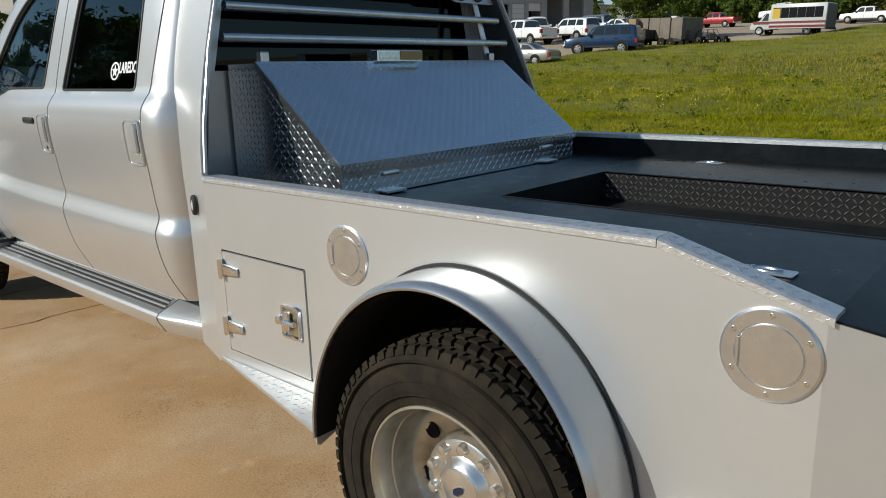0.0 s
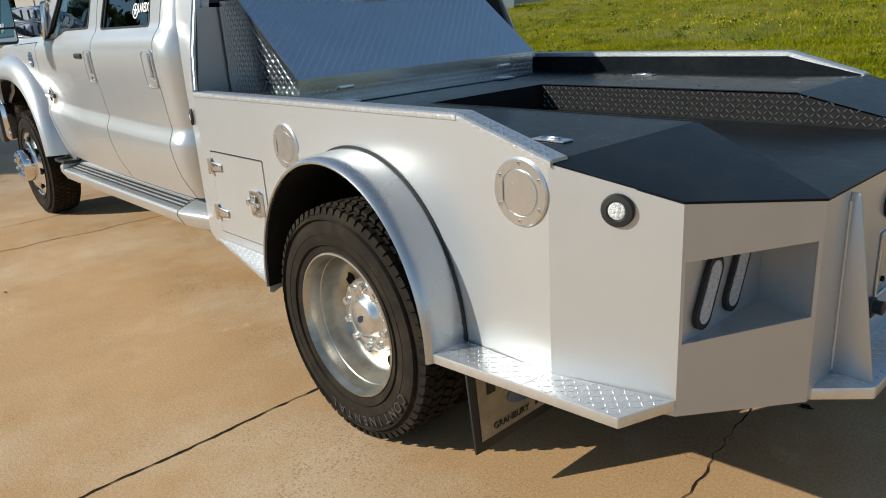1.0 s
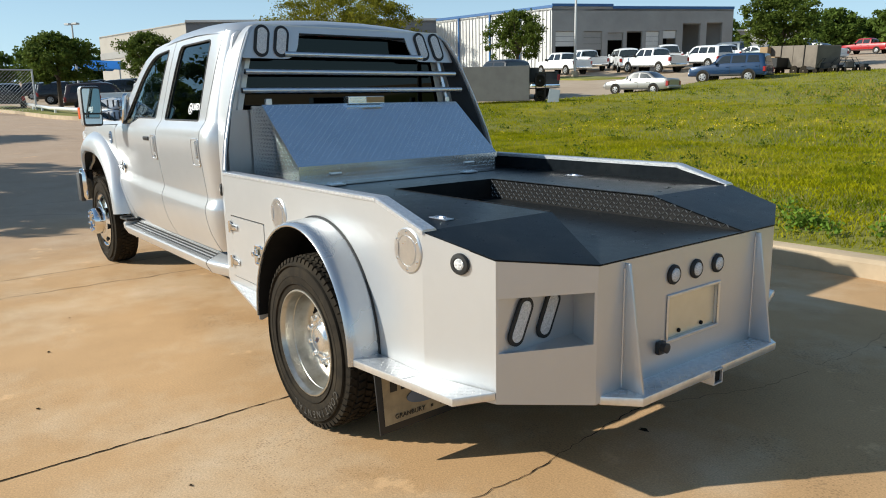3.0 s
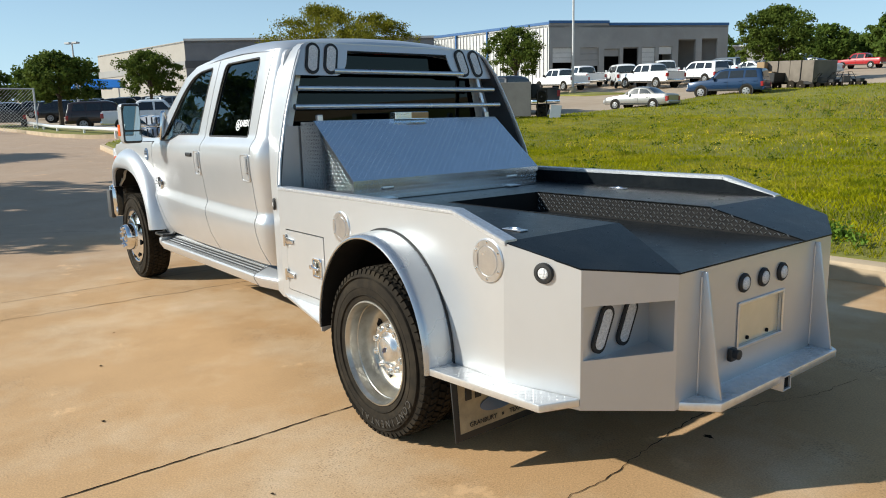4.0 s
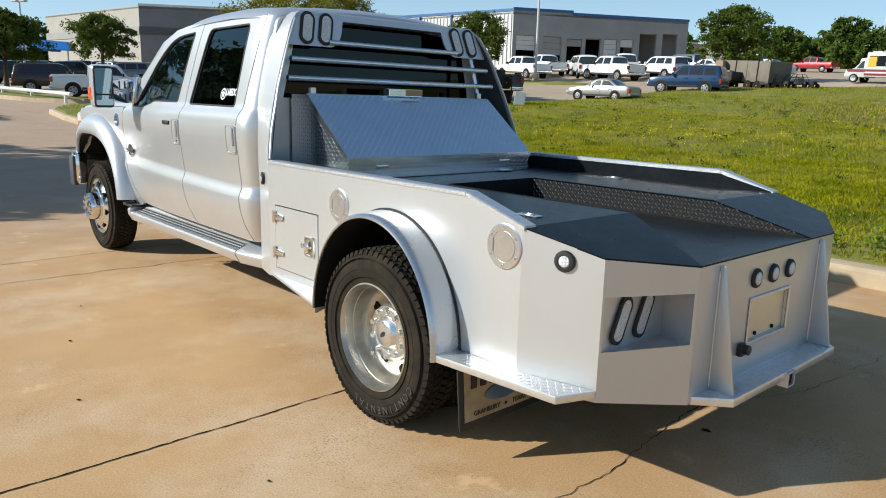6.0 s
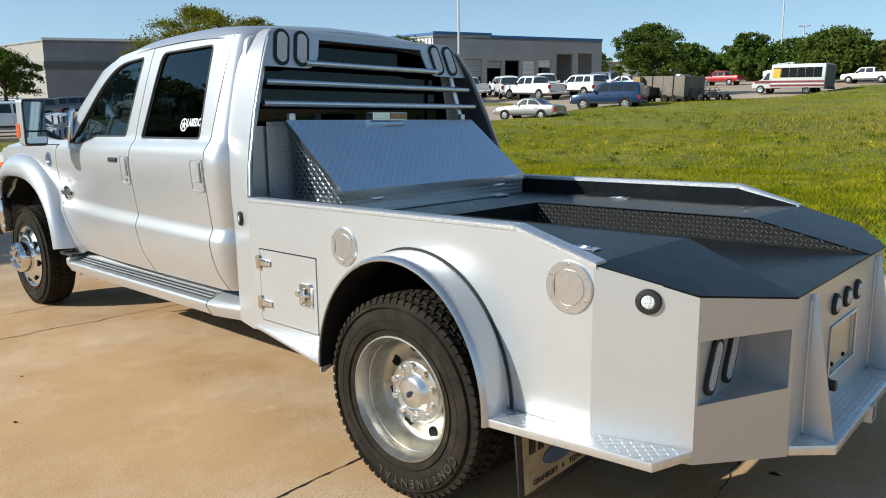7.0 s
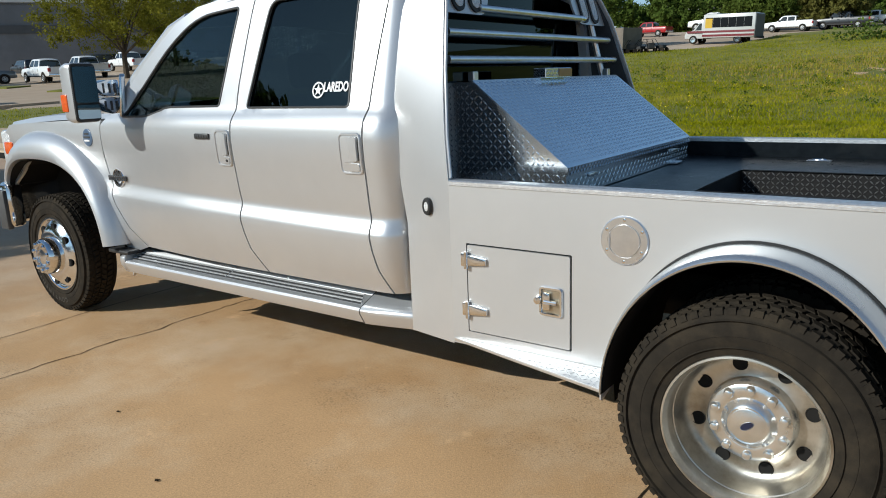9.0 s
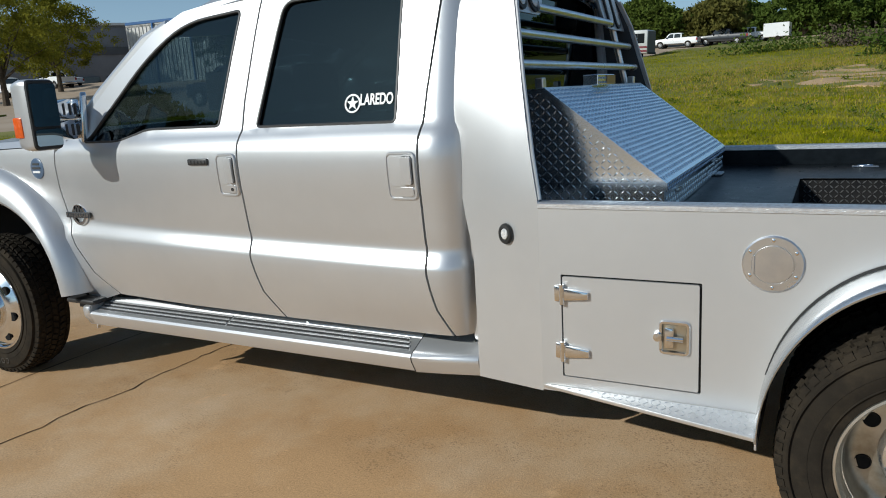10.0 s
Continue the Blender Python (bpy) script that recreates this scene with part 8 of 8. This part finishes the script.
# The last lamp, at y -38, is an unseen addition behind the camera.
for x, y, h in ((-38.7, 44.9, 13.0), (-30.5, 100.0, 15.5), (-36.5, 104, 7.5), (-29.0, 104, 8.0), (-70.0, 13.6, 6.8), (-22, -38, 9)):
    lamp_pole(x, y, h)
gr = empty("guard_rail", "low white pipe rail along the lot's edge", "rail")
pts = [(-57.7, 7.28), (-45.0, 6.75), (-34.8, 7.9)]
part("pipe", tube(bmesh.new(), [(x, y, land(x, y) + 0.42) for x, y in pts], 0.10, 8), PW, gr)
for k in range(6):
    x = -57.0 + 4.3 * k
    y = 7.28 - 0.0417 * (x + 57.7) if x < -45 else 6.75 + 0.1127 * (x + 45)
    part("post", tube(bmesh.new(), [(x, y, land(x, y) - 0.1), (x, y, land(x, y) + 0.42)], 0.07, 8), PW, gr)
fn = empty("chain_link_fence", "grey chain-link fence with steel posts at the lot's edge", "fence")
for k in range(4):
    y = 6.9 - 2.6 * k
    part("post", tube(bmesh.new(), [(-50.5, y, 1.0), (-50.5, y, 4.0)], 0.06, 8), POLE, fn)
part("top_rail", tube(bmesh.new(), [(-50.5, 6.9, 3.95), (-50.5, -0.9, 3.95)], 0.04, 8), POLE, fn)
bm = bmesh.new()
for k in range(60):
    y = 6.9 - 0.2 * k
    for d in (-1, 1):
        ya, yb = y, y + d * 2.7
        yb2 = max(-0.9, min(6.9, yb))
        q = abs(yb2 - ya) / 2.7
        if -0.9 <= ya <= 6.9 and q > 0.02:
            tube(bm, [(-50.5, ya, 1.25), (-50.5, yb2, 1.25 + 2.7 * q)], 0.007, 3, cap=False)
part("wire_mesh", bm, POLE, fn, kind="stuff")

# ---- far kerbs and verges across the drive ----
ribbon("far_kerb", [(-64.0, 5.0), (-50.0, 5.9), (-41.2, 6.2), (-37.0, 7.0), (-35.2, 8.6), (-34.6, 11.5), (-34.4, 15.0)], [(-c, u) for c, u in KERB][::1], KERBMAT, "pale kerb across the drive")
for nm, poly in (("verge", [(-64.0, 5.1), (-50.0, 6.0), (-41.2, 6.3), (-37.1, 7.1), (-35.4, 8.6), (-36.2, 9.2), (-44.0, 7.9), (-52.0, 7.6), (-64.0, 7.2)]),
                 ("lot_island", [(-62.0, 22.5), (-58.0, 23.0), (-58.5, 25.0), (-62.5, 24.5)]), ("lot_island", [(-47, 20.6), (-43.0, 22.3), (-43.8, 24.0), (-48.0, 22.2)]),
                 ("lot_island", [(-46.0, 45.6), (-42.0, 43.5), (-35.0, 42.2), (-32.0, 43.8), (-38.0, 45.6)])):
    o = skin(nm, poly, [], 1.0, lambda u, v: (u, v, land(u, v) + 0.16), (0, 0, -0.25), SOIL, None, "", 60)
    tagged(o, "strip of mown grass in the lot", "verge", kind="structure")
o = skin("road", [(-31.0, 10.5), (-24.6, 19.0), (-22.1, 23.0), (-22.8, 26.8), (-22.6, 31.7), (-22.8, 37.3), (-21.0, 44.0), (-17.0, 47.0), (-13.9, 49.1), (-12.5, 55.3), (-12.0, 62.3), (-10.0, 67.4), (-5.4, 70.1), (9, 83), (-60, 125), (-170, 125), (-170, 12), (-64, 8.0), (-44, 8.2), (-36, 9.6), (-34.3, 13.0)],
         [], 3.0, lambda u, v: (u, v, land(u, v) + 0.06), (0, 0, -0.05), ROADMAT, None, "", 60)
tagged(o, "pale concrete lot and drive", "road", kind="structure")
o = skin("pavement", [(-13.8, 4.69), (-20.4, 4.69), (-21.6, 5.3), (-21.0, 6.3), (-19.5, 6.9), (-14.5, 6.2), (-13.6, 5.6)], [], 0.6, lambda u, v: (u, v, land(u, v) + 0.275), (0, 0, -0.2), KERBMAT, None, "", 60)
tagged(o, "concrete inlet slab behind the kerb", "pavement", kind="structure")
o = part("drain_inlet", B(-19.2, -15.0, 4.485, 4.56, 0.24, 0.40), UNDER)
o.matrix_basis = Matrix.Translation((-17.1, 4.52, 0)) @ Matrix.Rotation(math.atan(0.028), 4, "Y") @ Matrix.Translation((17.1, -4.52, 0.0))
tagged(o, "dark kerb inlet slot", "drain", kind="structure")

# ---- joints and cracks in the paving ----


def crack(line, w, label, seed, wob=0.012, step=0.05):
    r = random.Random(seed)
    pts = []
    for a, b in zip(line, line[1:]):
        n = max(2, int(math.hypot(b[0] - a[0], b[1] - a[1]) / step))
        pts += [Vector((a[0] + (b[0] - a[0]) * k / n, a[1] + (b[1] - a[1]) * k / n)) for k in range(n)]
    pts.append(Vector(line[-1]))
    bm = bmesh.new()
    rows = []
    off = 0.0
    for i, p in enumerate(pts):
        d = (pts[min(i + 1, len(pts) - 1)] - pts[max(i - 1, 0)]).normalized()
        nn = Vector((-d.y, d.x))
        off = 0.75 * off + r.uniform(-wob, wob)
        q = p + nn * off
        rows.append([bm.verts.new((q.x + nn.x * ww, q.y + nn.y * ww, land(q.x, q.y) + 0.0025)) for ww in (-0.5 * w * r.uniform(0.3, 1.5), 0.5 * w * r.uniform(0.3, 1.5))])
    for a, b in zip(rows, rows[1:]):
        bm.faces.new((a[0], a[1], b[1], b[0]))
    o = part("paving_joint", bm, CRACKMAT)
    return tagged(o, label, "joint", kind="structure")


J = "dark worn joint between concrete slabs"
C_ = "thin ragged crack in the concrete"
crack([(-0.312, -7.0), (-0.318, -1.4), (-0.34, -0.04), (-0.35, 4.48)], 0.0095, J, 1, 0.0035, 0.03)
crack([(-4.15, -7.0), (-4.20, -0.9), (-4.27, 0.2), (-4.3, 4.48)], 0.007, J, 2, 0.003)
crack([(-3.6, -5.0), (-3.55, -1.0), (-3.515, 0.65), (-3.45, 1.9)], 0.007, C_, 3, 0.016)
crack([(1.0, -0.4), (0.965, 0.12), (0.955, 0.42), (0.915, 0.67), (0.865, 0.95), (0.87, 1.2)], 0.0046, C_, 4, 0.011, 0.03)
crack([(0.87, 1.2), (0.98, 1.5), (1.10, 1.8), (1.13, 2.2)], 0.0024, C_, 14, 0.011, 0.03)
crack([(1.14, 2.32), (1.19, 2.55), (1.15, 3.2)], 0.002, C_, 15, 0.012, 0.03)
crack([(-9.2, -6.0), (-9.25, 4.48)], 0.007, J, 5, 0.003)
crack([(3.6, -7.0), (3.55, 4.48)], 0.009, J, 6, 0.003)
crack([(-30, -2.6), (-12, -2.55), (0.0, -2.5), (12.0, -2.5)], 0.009, J, 7, 0.003)
crack([(-9.0, -1.6), (-8.1, 0.2), (-7.4, 1.3)], 0.008, C_, 8, 0.02)
for k, (x, y, r_) in enumerate(((-6.6, -1.0, 0.02), (1.02, 0.98, 0.022), (1.6, 2.4, 0.04), (1.3, 2.9, 0.05), (-1.9, -0.85, 0.012), (-2.6, -0.6, 0.01), (0.2, -0.72, 0.009), (-1.0, -1.05, 0.012))):
    bm = bmesh.new()
    bm.faces.new([bm.verts.new((x + r_ * (1 + 0.35 * math.sin(5 * t + k)) * math.cos(t), y + r_ * 0.7 * (1 + 0.3 * math.cos(3 * t + k)) * math.sin(t), 0.004)) for t in [2 * math.pi * j / 14 for j in range(14)]])
    tagged(part("oil_spot", bm, CRACKMAT), "small dark stain on the concrete", "stain", kind="structure")

# ---- grass ----


def in_poly(x, y, poly):
    r = np.zeros(len(x), bool)
    for (x0, y0), (x1, y1) in zip(poly, poly[1:] + poly[:1]):
        c = ((y0 > y) != (y1 > y))
        with np.errstate(divide="ignore", invalid="ignore"):
            r ^= c & (x < (x1 - x0) * (y - y0) / (y1 - y0 if y1 != y0 else 1e-9) + x0)
    return r


EARTH = [(-3.2, 26.5), (-1.5, 24.0), (1.0, 22.6), (4.0, 22.0), (8.0, 21.0), (9.5, 27.0), (9.0, 31.0), (5.5, 33.5), (2.2, 32.0), (0.2, 34.0), (-2.0, 32.5)]


def blades(name, n, x0, x1, y0, y1, h, w, material, seed, label, clump=0.35, keep=None, lean=0.5):
    r = np.random.RandomState(seed)
    x, y = r.uniform(x0, x1, n), r.uniform(y0, y1, n)
    dens = np.array([0.5 + 0.5 * noise.noise(Vector((a * 0.7, b * 0.7, seed))) for a, b in zip(x, y)])
    ok = in_poly(x, y, FIELD) & (r.rand(n) < (1 - clump) + clump * dens) & (y > 4.75)
    ok &= ~(in_poly(x, y, EARTH) & (r.rand(n) < 0.70))
    if keep is not None:
        ok &= keep(x, y, r)
    x, y = x[ok], y[ok]
    y = np.where(y < 5.1, y - 0.055, y)
    z = np.array([field_h(a, b) for a, b in zip(x, y)])
    m = len(x)
    a = r.uniform(0, 2 * np.pi, m)
    hh = h * r.uniform(0.45, 1.25, m) * np.array([1.0 + 0.5 * noise.noise(Vector((a * 0.35, b * 0.35, 7.0))) for a, b in zip(x, y)])
    ww = w * r.uniform(0.6, 1.4, m)
    l = r.uniform(0.1, lean, m) * hh
    b = r.uniform(0, 2 * np.pi, m)
    v = np.empty((m, 4, 3))
    v[:, 0] = np.stack([x - ww * np.cos(a) / 2, y - ww * np.sin(a) / 2, z - 0.02], 1)
    v[:, 1] = np.stack([x + ww * np.cos(a) / 2, y + ww * np.sin(a) / 2, z - 0.02], 1)
    v[:, 2] = np.stack([x + l * 0.45 * np.cos(b) + ww * 0.4 * np.cos(a), y + l * 0.45 * np.sin(b) + ww * 0.4 * np.sin(a), z + hh * 0.6], 1)
    v[:, 3] = np.stack([x + l * np.cos(b), y + l * np.sin(b), z + hh], 1)
    o = quads(name, v.reshape(-1, 3), material, None, label, "stuff")
    return tagged(o, "", "grass", "", "stuff")


blades("grass", 270000, -14, 8, 4.8, 12.0, 0.058, 0.0062, GRASS, 1, "rough green grass with seed heads", 0.55, None, 1.1)
blades("grass", 190000, -24, 8, 11.5, 24.0, 0.062, 0.0105, GRASS, 2, "rough green grass with seed heads", 0.5, None, 1.1)
blades("grass", 130000, -24, 12, 23.5, 56.0, 0.075, 0.023, GRASS, 3, "rough green grass on the rise", 0.5, None, 1.0)
blades("grass", 9000, -31, -14, 4.8, 12.5, 0.06, 0.02, GRASS, 6, "short green grass at the drive's corner", 0.3)
blades("dry_grass", 80000, -14, 14, 17.0, 60.0, 0.10, 0.032, DRYGRASS, 4, "patch of dry straw-coloured grass on the rise", 0.5, lambda x, y, r: r.rand(len(x)) < np.clip(1.3 - np.abs(y - 31) / 14 - np.abs(x - 0) / 13, 0.03, 1))
blades("dry_grass", 9000, -18, 8, 5.2, 24.0, 0.075, 0.011, DRYGRASS, 8, "short dry grass among the green", 0.95)
blades("grass_stem", 500, -18, 6, 5.2, 24.0, 0.2, 0.006, DRYGRASS, 5, "thin dry grass stems", 0.3)
E1 = skin("bare_earth", EARTH, [], 0.4, lambda u, v: (u, v, field_h(u, v) - 0.015 + 0.16 * noise.noise(Vector((u * 0.8, v * 0.8, 5)))), (0, 0, -0.2), DIRT, None, "", 80)
tagged(E1, "patch of bare reddish earth on the rise", "earth", kind="structure")
# tufts of darker weeds on the rise
rt = np.random.RandomState(21)
cs, rs = [], []
for k in range(260):
    x, y = rt.uniform(-18, 8), rt.uniform(6.5, 34)
    if in_poly(np.array([x]), np.array([y]), FIELD)[0]:
        cs.append((x, y, field_h(x, y) + 0.05))
        rs.append(rt.uniform(0.07, 0.24))
quads("weed_tuft", leaf_cloud(cs, rs, 40, 0.03, 5), leaf_mat("tuft_leaf", (0.045, 0.085, 0.008), (0.12, 0.16, 0.02)), None, "darker weed tufts scattered in the grass", "stuff")
# broad weeds along the kerb and yellow flowers
r_ = np.random.RandomState(7)
cs, rs = [], []
for k in range(210):
    x = r_.uniform(-9, 7)
    y = 4.95 + abs(r_.normal(0, 0.28))
    cs.append((x, y, field_h(x, y) + 0.07))
    rs.append(r_.uniform(0.06, 0.16))
quads("weed", leaf_cloud(cs, rs, 55, 0.022, 3), leaf_mat("weed_leaf", (0.07, 0.14, 0.016), (0.19, 0.29, 0.04)), None, "low broad-leaved weeds along the kerb", "stuff")
cs, rs = [], []
for k in range(3200):
    x, y = r_.uniform(-20, 8), 4.9 + 32 * r_.rand() ** 1.5
    if noise.noise(Vector((x * 0.5, y * 0.5, 3.0))) > -0.1 and in_poly(np.array([x]), np.array([y]), FIELD)[0]:
        cs.append((x, y, field_h(x, y) + r_.uniform(0.05, 0.12)))
        rs.append(0.035 + 0.0012 * y)
quads("seed_head", leaf_cloud(cs, rs, 5, 0.011, 14, 1.6), DRYGRASS, None, "pale seed heads over the grass", "stuff")
cs, rs = [], []
for k in range(150):
    q = r_.rand()
    x, y = (r_.normal(-7.2, 1.6), r_.normal(14.0, 1.6)) if q < 0.6 else (r_.uniform(-16, 0), r_.uniform(8, 24))
    cs.append((x, y, field_h(x, y) + r_.uniform(0.16, 0.30)))
    rs.append(0.05)
quads("wild_flower", leaf_cloud(cs, rs, 9, 0.012, 4), FLOWER, None, "scattered small yellow wild flowers", "stuff")
# brush and brushwood heap on the skyline
for nm, pts_, sz, m_, lab in (("brush", [(-6.3 + 0.8 * k, 50.5 + 0.6 * math.sin(k), 0.5 + 0.35 * math.sin(k * 1.7)) for k in range(16)] + [(1.2, 41.5, 0.7), (1.7, 41.8, 1.1), (2.3, 41.2, 0.6), (4.0, 46.0, 1.0), (6.0, 47.0, 1.4)], 0.12, LEAFC, "green scrub along the field's top edge"),
                              ("brushwood", [(-0.5 + 0.5 * k, 49.2 + 0.3 * math.sin(2 * k), 0.6 + 0.3 * math.cos(k)) for k in range(9)], 0.10, BARK, "heap of brown cut brushwood")):
    cs = [(x, y, field_h(x, y) + z * 0.6) for x, y, z in pts_]
    quads(nm, leaf_cloud(cs, [0.9] * len(cs), 150, sz, 11, 0.7), m_, None, lab, "stuff")
